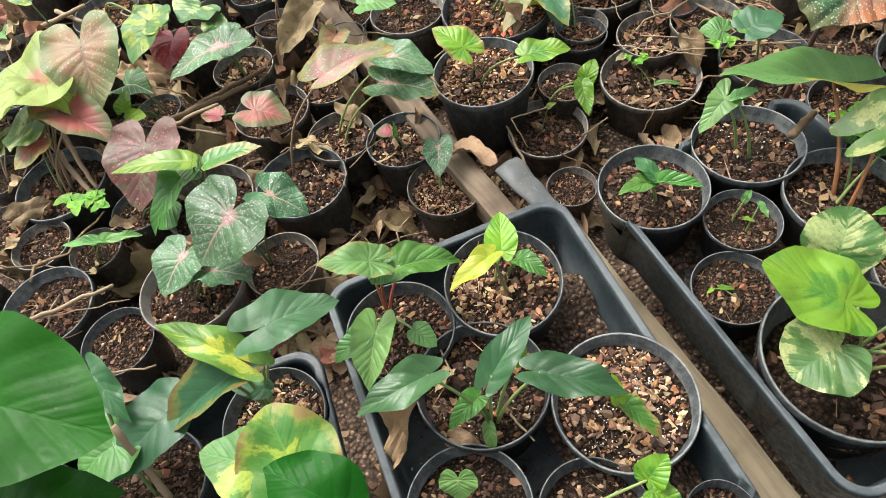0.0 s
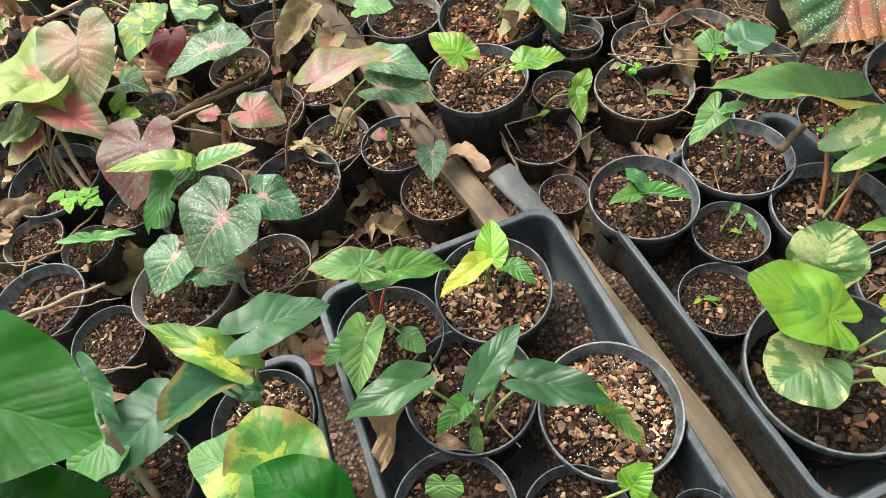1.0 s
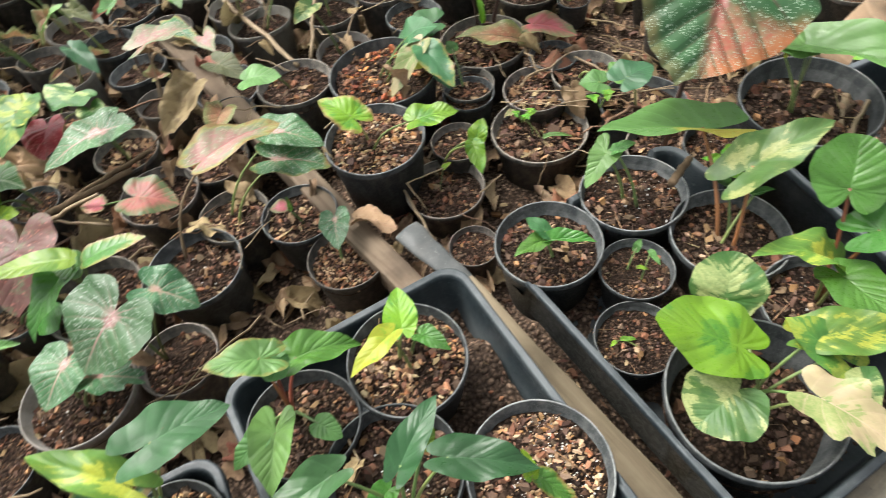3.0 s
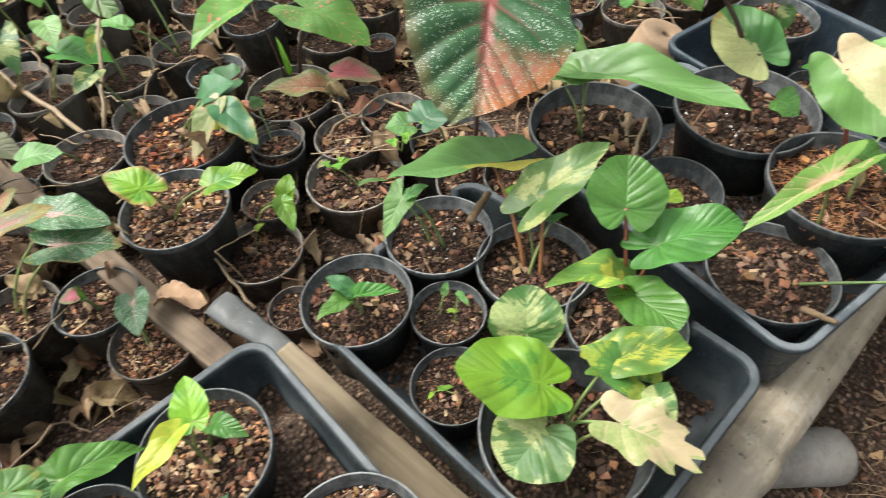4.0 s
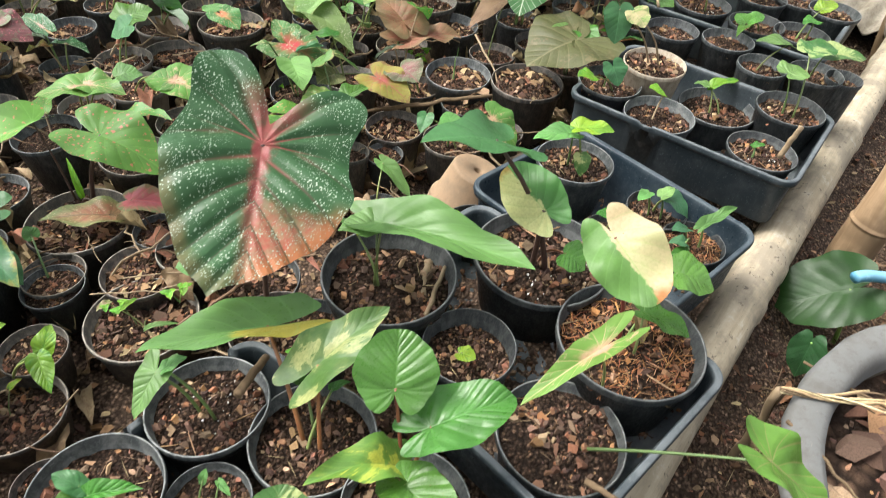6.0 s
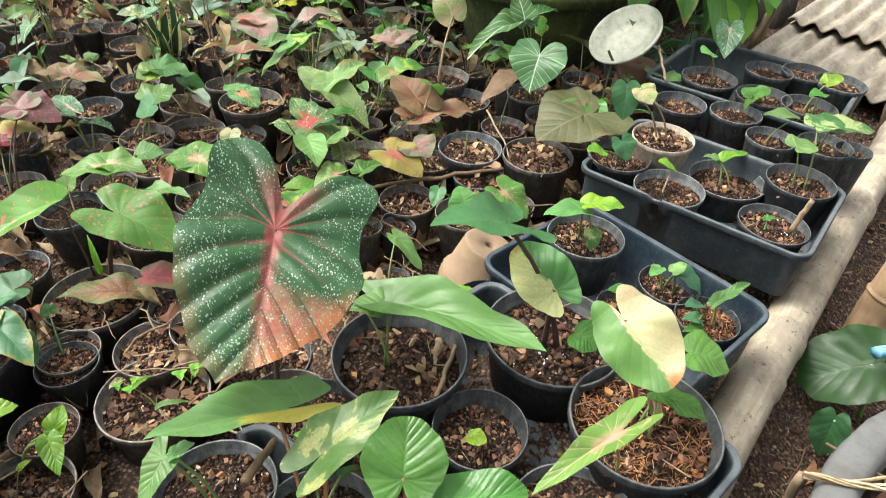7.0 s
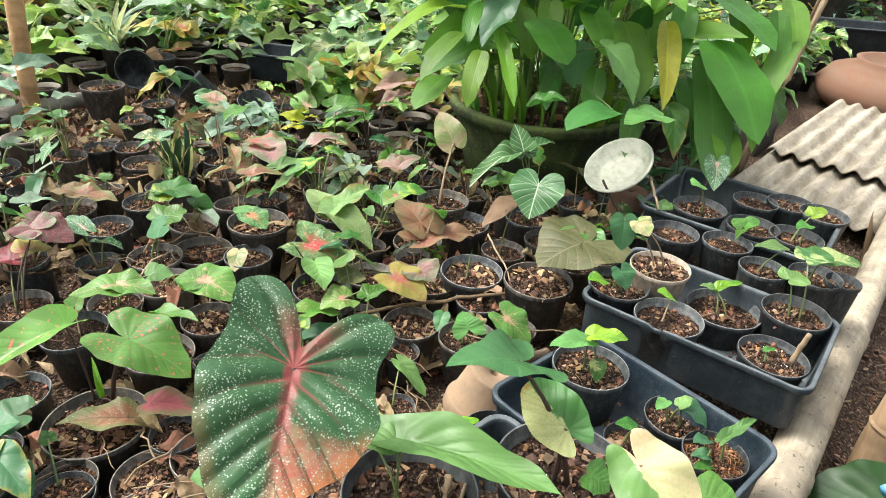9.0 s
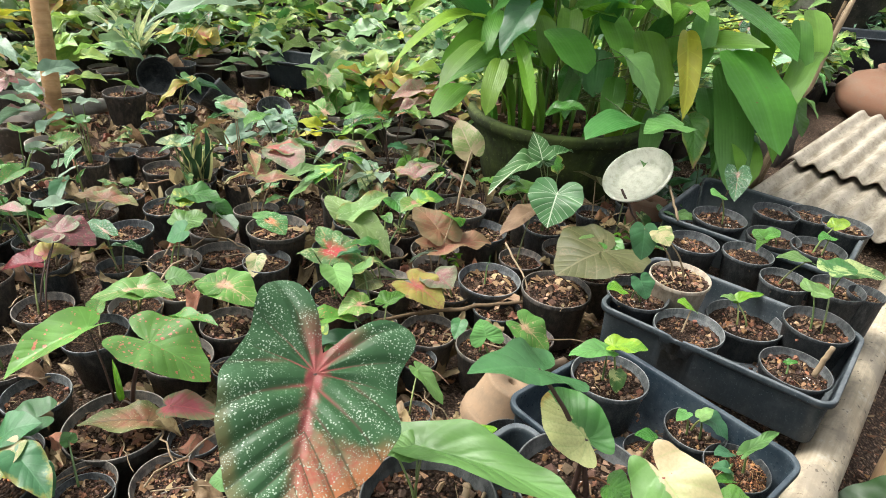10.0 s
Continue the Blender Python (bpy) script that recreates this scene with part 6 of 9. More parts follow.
leaf(p, (-0.508, 1.089, 0.2), (-0.461, 1.055, 0.2), 1.38, "heart", WHITE_VEIN, seed=2)
stalk(p, (-0.481, 1.107, 0.103), (-0.508, 1.089, 0.2), STALK, .002, .15)
leaf(p, (-0.515, 1.002, 0.18), (-0.491, 0.977, 0.17), 0.90, "oval", LIME, seed=3)
stalk(p, (-0.5, 1.095, 0.103), (-0.515, 1.002, 0.18), STALK, .002, .15)
p = potted(-0.635, 1.494, 0.12, 0.082, 0.141, "lime-leaved caladium in a pot of red chips", soil="red")
leaf(p, (-0.465, 1.242, 0.22), (-0.508, 1.166, 0.19), 1.08, "heart", VARI_LIME, seed=0)
stalk(p, (-0.644, 1.502, 0.093), (-0.465, 1.242, 0.22), STALK, .002, .15)
leaf(p, (-0.465, 1.246, 0.22), (-0.422, 1.272, 0.22), 2.33, "heart", VARI_LIME, seed=1)
stalk(p, (-0.634, 1.482, 0.093), (-0.465, 1.246, 0.22), STALK, .002, .15)
p = potted(0.048, 1.186, 0.14, 0.077, 0.132, "aroid sprout in a black pot", soil="bark")
leaf(p, (-0.036, 1.125, 0.22), (0.027, 1.104, 0.22), 1.05, "oval", PALE, seed=0)
stalk(p, (0.039, 1.194, 0.115), (-0.036, 1.125, 0.22), STALK, .002, .15)
p = potted(-0.447, 1.293, 0.12, 0.064, 0.11, "red caladium in a pot of dry leaves", soil="litter")
leaf(p, (-0.439, 1.242, 0.17), (-0.453, 1.176, 0.15), 1.25, "round", RED, seed=0)
stalk(p, (-0.456, 1.301, 0.098), (-0.439, 1.242, 0.17), STALK, .002, .15)
leaf(p, (-0.367, 1.264, 0.21), (-0.401, 1.23, 0.21), 2.70, "heart", MARBLED, seed=1)
stalk(p, (-0.446, 1.281, 0.098), (-0.367, 1.264, 0.21), STALK, .002, .15)
leaf(p, (-0.335, 1.207, 0.2), (-0.326, 1.175, 0.18), 1.45, "heart", MARBLED, seed=2)
stalk(p, (-0.44, 1.303, 0.098), (-0.335, 1.207, 0.2), STALK, .002, .15)
p = potted(-0.31, 1.164, 0.12, 0.066, 0.114, "speckled caladium among dry stalks", soil="litter")
leaf(p, (-0.325, 1.122, 0.21), (-0.429, 1.088, 0.19), 0.98, "arrow", SPECKLED, seed=0)
stalk(p, (-0.319, 1.172, 0.098), (-0.325, 1.122, 0.21), STALK, .002, .15)
leaf(p, (-0.309, 1.119, 0.21), (-0.253, 1.115, 0.21), 1.59, "oval", SPECKLED, seed=1)
stalk(p, (-0.309, 1.152, 0.098), (-0.309, 1.119, 0.21), STALK, .002, .15)
p = potted(0.22, 1.106, 0.16, 0.11, 0.189, "aroid with a bleached leaf in red wood chips", soil="red", low=.1)
leaf(p, (0.289, 1.062, 0.22), (0.211, 1.019, 0.16), 0.49, "oval", CREAM, seed=0)
stalk(p, (0.211, 1.114, 0.137), (0.289, 1.062, 0.22), STALK, .002, .15)
leaf(p, (0.295, 1.048, 0.22), (0.319, 0.96, 0.19), 0.64, "oval", BLUISH, seed=1)
stalk(p, (0.221, 1.094, 0.137), (0.295, 1.048, 0.22), STALK, .002, .15)
leaf(p, (0.282, 1.114, 0.21), (0.334, 1.098, 0.23), 1.57, "oval", BLUISH, seed=2)
stalk(p, (0.227, 1.116, 0.137), (0.282, 1.114, 0.21), STALK, .002, .15)
p = potted(0.361, 1.009, 0.12, 0.051, 0.088, soil="bark")
p = potted(0.296, 0.902, 0.11, 0.052, 0.089, "seedling with two lime leaves in a black pot", soil="bark")
leaf(p, (0.311, 0.832, 0.17), (0.332, 0.853, 0.19), 0.97, "round", LIME, seed=0)
stalk(p, (0.255, 0.873, 0.092), (0.311, 0.832, 0.17), STALK, .002, .15)
leaf(p, (0.3, 0.821, 0.17), (0.295, 0.77, 0.15), 0.62, "oval", LIME, seed=1)
stalk(p, (0.255, 0.873, 0.092), (0.3, 0.821, 0.17), STALK, .002, .15)
p = potted(0.237, 0.676, 0.09, 0.043, 0.08, "small shallow black pot of dark soil", soil="soil")
p = potted(0.585, 0.95, 0.13, 0.067, 0.115, "leafy weed in a black pot", soil="bark")
leaf(p, (0.559, 0.855, 0.18), (0.526, 0.869, 0.18), 1.93, "heart", PALE, seed=0)
stalk(p, (0.576, 0.958, 0.108), (0.559, 0.855, 0.18), STALK, .002, .15)
leaf(p, (0.586, 0.85, 0.19), (0.613, 0.846, 0.2), 2.21, "oval", GREEN, seed=1)
stalk(p, (0.586, 0.938, 0.108), (0.586, 0.85, 0.19), STALK, .002, .15)
p = potted(0.629, 0.812, 0.14, 0.079, 0.136, "pot of dry straw and thin roots with a white-veined leaf", soil="litter")
leaf(p, (0.568, 0.784, 0.24), (0.619, 0.793, 0.24), 1.41, "heart", BLUISH, seed=0)
stalk(p, (0.62, 0.82, 0.114), (0.568, 0.784, 0.24), STALK, .002, .15)
p = potted(0.736, 0.572, 0.288, 0.1, 0.16, "aroid with long pale leaf and yellow stalk in a large pot", soil="bark", low=.2)
leaf(p, (0.751, 0.61, 0.348), (0.851, 0.409, 0.363), 0.38, "cordate", PALE, seed=0, droop=.15, label="long plain light green leaf")
stalk(p, (0.722, 0.59, 0.252), (0.751, 0.61, 0.348), STALK, .002, .15)
leaf(p, (0.746, 0.617, 0.343), (0.696, 0.638, 0.343), 1.07, "oval", PALE, seed=1)
stalk(p, (0.725, 0.588, 0.252), (0.746, 0.617, 0.343), STALK, .002, .15)
leaf(p, (0.72, 0.626, 0.328), (0.725, 0.639, 0.338), 0.30, "lance", YELLOW, seed=2)
stalk(p, (0.727, 0.586, 0.252), (0.72, 0.626, 0.328), STALK, .002, .15)
p = potted(0.96, 0.477, 0.27, 0.108, 0.16, "aroid with red stalks and yellow-green leaves in a large pot", soil="bark")
leaf(p, (0.925, 0.467, 0.384), (0.928, 0.548, 0.41), 1.00, "kidney", HALF_YELLOW, seed=0, fold=.06, droop=.05, up=(-0.55,-0.39,0.74))
stalk(p, (0.951, 0.485, 0.24), (0.925, 0.467, 0.384), STALK_DARK, .004, .15)
leaf(p, (0.885, 0.54, 0.475), (0.775, 0.559, 0.508), 0.95, "arrow", BLUISH, seed=1)
stalk(p, (0.961, 0.465, 0.24), (0.885, 0.54, 0.475), STALK_DARK, .004, .15)
leaf(p, (0.934, 0.421, 0.33), (0.945, 0.391, 0.32), 2.04, "oval", GREEN, seed=2)
stalk(p, (0.967, 0.487, 0.24), (0.934, 0.421, 0.33), STALK_RED, .002, .15)
p = potted(0.936, 0.286, 0.276, 0.104, 0.17, "aroid with half cream leaf in a pot of coir", soil="fibre", low=.14)
leaf(p, (0.899, 0.338, 0.444), (0.883, 0.25, 0.416), 1.02, "kidney", HALF, seed=0, fold=.08, droop=.1, ripple=.05, up=(-0.51,-0.22,0.83), label="leaf half green and half creamy white")
stalk(p, (0.927, 0.294, 0.248), (0.899, 0.338, 0.444), STALK_RED, .003, .15)
leaf(p, (0.96, 0.293, 0.306), (1.005, 0.238, 0.276), 0.67, "oval", GREEN, seed=1)
stalk(p, (0.937, 0.274, 0.248), (0.96, 0.293, 0.306), STALK, .002, .15)
leaf(p, (1.04, 0.302, 0.326), (1.071, 0.258, 0.316), 1.56, "oval", GREEN, seed=2)
stalk(p, (0.943, 0.296, 0.248), (1.04, 0.302, 0.326), STALK, .002, .15)
leaf(p, (0.962, 0.299, 0.286), (0.952, 0.274, 0.256), 0.52, "oval", DRY, seed=3)
p = potted(0.772, 0.256, 0.235, 0.085, 0.13, "aroid with a narrow lime and pink leaf", soil="bark", low=.1)
leaf(p, (0.798, 0.259, 0.385), (0.703, 0.281, 0.335), 0.38, "arrow", LIME_PINK, seed=0, fold=.3, droop=.12)
stalk(p, (0.86, 0.263, 0.218), (0.798, 0.259, 0.385), STALK, .002, .15)
leaf(p, (0.855, 0.061, 0.354), (0.885, -0.01, 0.3), 0.80, "heart", PINK_RIB, seed=1, label="long-stalked green leaf hanging over the edge")
stalk(p, (0.783, 0.233, 0.218), (0.855, 0.061, 0.354), STALK, .002, .02)
p = potted(0.761, 0.422, 0.255, 0.066, 0.15, "small sprout in a deep black pot", soil="bark", low=.2)
leaf(p, (0.743, 0.417, 0.255), (0.752, 0.399, 0.255), 1.37, "round", LIME, seed=0)
stalk(p, (0.752, 0.43, 0.221), (0.743, 0.417, 0.255), STALK, .002, .15)
p = potted(0.605, 0.578, 0.25, 0.057, 0.12, soil="bark")
p = potted(0.739, 0.398, 0.2, 0.025, 0.1, soil="soil")
p = potted(0.6, 0.68, 0.16, 0.075, 0.13, "tall caladium with one huge green and red leaf", soil="litter")
leaf(p, (0.617, 0.672, 0.498), (0.475, 0.554, 0.422), 1.18, "hero", HERO, seed=0, fold=.12, droop=.08, ripple=.045, up=(-.36,-.7,.6), label="huge glossy green leaf with red centre and white flecks")
stalk(p, (0.591, 0.688, 0.135), (0.617, 0.672, 0.498), STALK_DARK, .004, .15)
p = potted(0.452, 1.15, 0.121, 0.095, 0.15, "caladium with spotted green leaves in a grey-rimmed pot", soil="litter", low=.12)
leaf(p, (0.535, 1.156, 0.271), (0.604, 1.058, 0.221), 1.14, "heart", PINK_SPOT, seed=0)
stalk(p, (0.493, 1.205, 0.099), (0.535, 1.156, 0.271), STALK_DARK, .004, .15)
leaf(p, (0.497, 1.103, 0.141), (0.391, 1.149, 0.151), 0.64, "oval", TAN, seed=1)
stalk(p, (0.478, 1.225, 0.099), (0.497, 1.103, 0.141), STALK_DARK, .002, .15)
leaf(p, (0.48, 1.227, 0.111), (0.485, 1.271, 0.171), 0.18, "lance", LIME, seed=2)
leaf(p, (0.454, 1.262, 0.271), (0.307, 1.231, 0.241), 0.66, "oval", PINK_SPOT, seed=3)
stalk(p, (0.469, 1.231, 0.099), (0.454, 1.262, 0.271), STALK_DARK, .002, .15)
p = potted(0.558, 1.038, 0.12, 0.049, 0.084, "caladium with a rosy leaf in a black pot", soil="bark")
leaf(p, (0.536, 1.087, 0.17), (0.602, 1.026, 0.16), 0.82, "oval", PINK, seed=0)
stalk(p, (0.549, 1.046, 0.103), (0.536, 1.087, 0.17), STALK_DARK, .002, .15)
p = potted(0.349, 1.316, 0.12, 0.062, 0.107, soil="bark")
p = potted(0.419, 1.628, 0.12, 0.067, 0.115, "dark-stalked caladium with a rosy-brown leaf", soil="bark")
leaf(p, (0.497, 1.718, 0.26), (0.56, 1.666, 0.23), 1.57, "heart", MAROON, seed=0)
stalk(p, (0.41, 1.636, 0.098), (0.497, 1.718, 0.26), STALK_DARK, .002, .15)
leaf(p, (0.489, 1.709, 0.26), (0.438, 1.751, 0.25), 2.04, "heart", ROSE, seed=1)
stalk(p, (0.42, 1.616, 0.098), (0.489, 1.709, 0.26), STALK_DARK, .002, .15)
leaf(p, (0.456, 1.711, 0.21), (0.518, 1.727, 0.2), 1.43, "oval", GOLD, seed=2)
stalk(p, (0.426, 1.638, 0.098), (0.456, 1.711, 0.21), STALK, .002, .15)
leaf(p, (0.431, 1.74, 0.18), (0.362, 1.774, 0.16), 1.28, "heart", RED, seed=3)
stalk(p, (0.407, 1.626, 0.098), (0.431, 1.74, 0.18), STALK, .002, .15)
p = potted(0.371, 1.036, 0.12, 0.052, 0.089, "pale seedling in a black pot", soil="bark")
leaf(p, (0.37, 1.118, 0.15), (0.366, 1.133, 0.16), 1.58, "heart", PALE, seed=0)
stalk(p, (0.362, 1.044, 0.102), (0.37, 1.118, 0.15), STALK, .002, .15)
p = potted(0.49, 0.971, 0.11, 0.068, 0.117, soil="litter")
p = potted(0.581, 0.982, 0.11, 0.045, 0.077, soil="bark")
p = potted(0.288, 1.168, 0.13, 0.05, 0.086, "withering caladium with yellowed leaves", soil="litter")
leaf(p, (0.331, 1.134, 0.21), (0.272, 1.151, 0.19), 1.49, "heart", BLUISH, seed=0)
stalk(p, (0.279, 1.176, 0.112), (0.331, 1.134, 0.21), STALK, .002, .15)
leaf(p, (0.312, 1.106, 0.18), (0.281, 1.091, 0.16), 1.84, "oval", TAN, seed=1)
stalk(p, (0.289, 1.156, 0.112), (0.312, 1.106, 0.18), STALK, .002, .15)
leaf(p, (0.31, 1.049, 0.18), (0.325, 1.009, 0.15), 0.88, "oval", BLUISH, seed=2)
stalk(p, (0.295, 1.178, 0.112), (0.31, 1.049, 0.18), STALK, .002, .15)
leaf(p, (0.305, 1.066, 0.18), (0.266, 1.083, 0.17), 1.61, "oval", YELLOW, seed=3)
stalk(p, (0.276, 1.166, 0.112), (0.305, 1.066, 0.18), STALK, .002, .15)
p = potted(0.596, 1.53, 0.12, 0.062, 0.107, "caladium with pale green and pink leaves", mat=BEIGE, soil="bark")
leaf(p, (0.58, 1.427, 0.22), (0.496, 1.463, 0.21), 1.00, "heart", LIME_PINK, seed=0)
stalk(p, (0.587, 1.538, 0.099), (0.58, 1.427, 0.22), STALK, .002, .15)
leaf(p, (0.593, 1.432, 0.22), (0.647, 1.377, 0.21), 1.11, "heart", LIME_PINK, seed=1)
stalk(p, (0.597, 1.518, 0.099), (0.593, 1.432, 0.22), STALK, .002, .15)
leaf(p, (0.66, 1.452, 0.21), (0.706, 1.438, 0.21), 1.84, "oval", PALE, seed=2)
stalk(p, (0.603, 1.54, 0.099), (0.66, 1.452, 0.21), STALK, .002, .15)
p = potted(0.715, 1.533, 0.13, 0.069, 0.119, "caladium with lime and pink spreading leaf", mat=BEIGE, soil="litter")
leaf(p, (0.757, 1.364, 0.21), (0.799, 1.295, 0.18), 1.42, "heart", LIME_PINK, seed=0)
stalk(p, (0.706, 1.541, 0.107), (0.757, 1.364, 0.21), STALK, .002, .15)
leaf(p, (0.752, 1.367, 0.21), (0.703, 1.411, 0.21), 1.67, "oval", LIME_PINK, seed=1)
stalk(p, (0.716, 1.521, 0.107), (0.752, 1.367, 0.21), STALK, .002, .15)
p = potted(0.747, 1.339, 0.125, 0.065, 0.112, "black pot full of dry leaf scraps", soil="litter")
p = potted(0.691, 1.207, 0.11, 0.036, 0.062, soil="bark")
p = potted(0.675, 1.852, 0.155, 0.066, 0.12, "empty-looking black pot with a tiny weed", soil="bark")
p = potted(0.734, 1.664, 0.134, 0.069, 0.118, "black pot of dark soil with a green caladium", soil="bark")
leaf(p, (0.758, 1.66, 0.214), (0.723, 1.67, 0.194), 2.98, "heart", BLUISH, seed=0)
stalk(p, (0.725, 1.672, 0.112), (0.758, 1.66, 0.214), STALK, .002, .15)
leaf(p, (0.78, 1.703, 0.214), (0.841, 1.703, 0.224), 2.07, "heart", GREEN, seed=1)
stalk(p, (0.735, 1.652, 0.112), (0.78, 1.703, 0.214), STALK, .002, .15)
p = potted(1.027, 1.671, 0.154, 0.087, 0.15, "caladium with a red-hearted leaf in a black pot", soil="litter")
leaf(p, (0.971, 1.581, 0.224), (0.986, 1.53, 0.204), 1.53, "heart", RED_HEART, seed=0)
stalk(p, (1.018, 1.679, 0.127), (0.971, 1.581, 0.224), STALK, .002, .15)
leaf(p, (0.968, 1.61, 0.224), (0.964, 1.653, 0.224), 1.48, "oval", PALE, seed=1)
stalk(p, (1.028, 1.659, 0.127), (0.968, 1.61, 0.224), STALK, .002, .15)
p = potted(0.855, 1.654, 0.12, 0.078, 0.134, soil="bark")
p = potted(0.944, 1.564, 0.12, 0.064, 0.11, "black pot with a bleached dry leaf", soil="bark")
leaf(p, (0.917, 1.562, 0.14), (0.885, 1.52, 0.11), 0.89, "oval", CREAM, seed=0)
p = potted(0.536, 2.357, 0.12, 0.051, 0.088, "seedling with narrow silvery leaf", soil="bark")
leaf(p, (0.59, 2.218, 0.18), (0.532, 2.099, 0.14), 0.35, "oval", BLUISH, seed=0)
stalk(p, (0.527, 2.365, 0.102), (0.59, 2.218, 0.18), STALK, .002, .15)
leaf(p, (0.585, 2.219, 0.19), (0.645, 2.221, 0.22), 0.25, "lance", SILVER, seed=1)
stalk(p, (0.537, 2.345, 0.102), (0.585, 2.219, 0.19), STALK, .002, .15)
leaf(p, (0.632, 2.196, 0.18), (0.657, 2.212, 0.21), 0.40, "oval", GREEN, seed=2)
stalk(p, (0.543, 2.367, 0.102), (0.632, 2.196, 0.18), STALK, .002, .15)
p = potted(0.46, 2.301, 0.12, 0.033, 0.057, soil="bark")
p = potted(0.505, 2.635, 0.12, 0.045, 0.077, soil="bark")
p = potted(0.753, 2.163, 0.12, 0.053, 0.091, "bronze speckled caladium in a black pot", soil="bark")
leaf(p, (0.651, 2.041, 0.19), (0.592, 2.074, 0.19), 1.39, "heart", RUSSET, seed=0)
stalk(p, (0.744, 2.171, 0.101), (0.651, 2.041, 0.19), STALK, .002, .15)
leaf(p, (0.665, 2.003, 0.19), (0.736, 1.968, 0.17), 1.16, "heart", TAN, seed=1)
stalk(p, (0.754, 2.151, 0.101), (0.665, 2.003, 0.19), STALK, .002, .15)
leaf(p, (0.735, 2.036, 0.21), (0.724, 2.064, 0.22), 1.34, "oval", PALE, seed=2)
stalk(p, (0.76, 2.173, 0.101), (0.735, 2.036, 0.21), STALK, .002, .15)
p = potted(0.824, 2.004, 0.13, 0.068, 0.117, "yellow and green caladium in a black pot", soil="bark")
leaf(p, (0.824, 1.823, 0.23), (0.785, 1.827, 0.22), 3.30, "heart", VARI_LIME, seed=0)
stalk(p, (0.815, 2.012, 0.107), (0.824, 1.823, 0.23), STALK, .002, .15)
leaf(p, (0.85, 1.831, 0.23), (0.91, 1.778, 0.22), 1.48, "heart", GREEN, seed=1)
stalk(p, (0.825, 1.992, 0.107), (0.85, 1.831, 0.23), STALK, .002, .15)
p = potted(0.837, 2.537, 0.12, 0.056, 0.096, soil="bark")
p = potted(0.931, 2.489, 0.12, 0.059, 0.101, soil="bark")
p = potted(0.92, 2.33, 0.12, 0.069, 0.119, soil="bark")
p = potted(1.421, 2.006, 0.13, 0.082, 0.141, "rosy caladium in a black pot", soil="bark")
leaf(p, (1.212, 2.006, 0.23), (1.219, 1.902, 0.2), 1.30, "heart", ROSE, seed=0)
stalk(p, (1.412, 2.014, 0.103), (1.212, 2.006, 0.23), STALK, .002, .15)
leaf(p, (1.236, 2.035, 0.23), (1.18, 2.112, 0.22), 1.36, "heart", PINK, seed=1)
stalk(p, (1.422, 1.994, 0.103), (1.236, 2.035, 0.23), STALK, .002, .15)
leaf(p, (1.391, 1.985, 0.22), (1.508, 1.989, 0.22), 0.69, "oval", ROSE, seed=2)
stalk(p, (1.428, 2.016, 0.103), (1.391, 1.985, 0.22), STALK, .002, .15)
p = potted(1.273, 1.658, 0.12, 0.061, 0.105, "caladium with pale lime leaves", soil="bark")
leaf(p, (1.17, 1.529, 0.21), (1.18, 1.647, 0.23), 0.72, "oval", PALE_SPECK, seed=0)
stalk(p, (1.264, 1.666, 0.099), (1.17, 1.529, 0.21), STALK, .002, .15)
leaf(p, (1.17, 1.505, 0.22), (1.325, 1.555, 0.24), 0.50, "oval", PALE_SPECK, seed=1)
stalk(p, (1.274, 1.646, 0.099), (1.17, 1.505, 0.22), STALK, .002, .15)
leaf(p, (1.172, 1.507, 0.21), (1.208, 1.362, 0.17), 0.70, "oval", PALE_SPECK, seed=2)
stalk(p, (1.28, 1.668, 0.099), (1.172, 1.507, 0.21), STALK, .002, .15)
p = potted(1.146, 1.525, 0.12, 0.079, 0.136, "red-centred speckled caladium in a black pot", soil="bark")
leaf(p, (1.052, 1.393, 0.2), (1.095, 1.303, 0.16), 1.49, "arrow", RED_HEART, seed=0)
stalk(p, (1.137, 1.533, 0.094), (1.052, 1.393, 0.2), STALK, .002, .15)
leaf(p, (1.061, 1.423, 0.2), (1.072, 1.502, 0.22), 0.80, "oval", RED_HEART, seed=1)
stalk(p, (1.147, 1.513, 0.094), (1.061, 1.423, 0.2), STALK, .002, .15)
p = potted(1.369, 1.536, 0.12, 0.065, 0.112, "caladium with a white and pink leaf", soil="bark")
leaf(p, (1.494, 1.646, 0.24), (1.604, 1.669, 0.24), 0.83, "heart", ROSE, seed=0)
stalk(p, (1.36, 1.544, 0.098), (1.494, 1.646, 0.24), STALK, .002, .15)
leaf(p, (1.478, 1.639, 0.24), (1.439, 1.702, 0.24), 1.48, "heart", ROSE, seed=1)
stalk(p, (1.37, 1.524, 0.098), (1.478, 1.639, 0.24), STALK, .002, .15)
leaf(p, (1.415, 1.52, 0.21), (1.496, 1.498, 0.21), 1.25, "oval", VARI_LIME, seed=2)
stalk(p, (1.376, 1.546, 0.098), (1.415, 1.52, 0.21), STALK, .002, .15)
leaf(p, (1.396, 1.508, 0.21), (1.338, 1.498, 0.2), 1.29, "oval", LIME_PINK, seed=3)
stalk(p, (1.357, 1.534, 0.098), (1.396, 1.508, 0.21), STALK, .002, .15)
p = potted(1.383, 1.384, 0.12, 0.072, 0.124, "withered russet caladium in a black pot", soil="litter")
leaf(p, (1.353, 1.342, 0.21), (1.359, 1.458, 0.23), 1.11, "heart", RUSSET, seed=0)
stalk(p, (1.374, 1.392, 0.096), (1.353, 1.342, 0.21), STALK, .002, .15)
leaf(p, (1.349, 1.295, 0.18), (1.498, 1.276, 0.16), 0.89, "heart", RUSSET, seed=1)
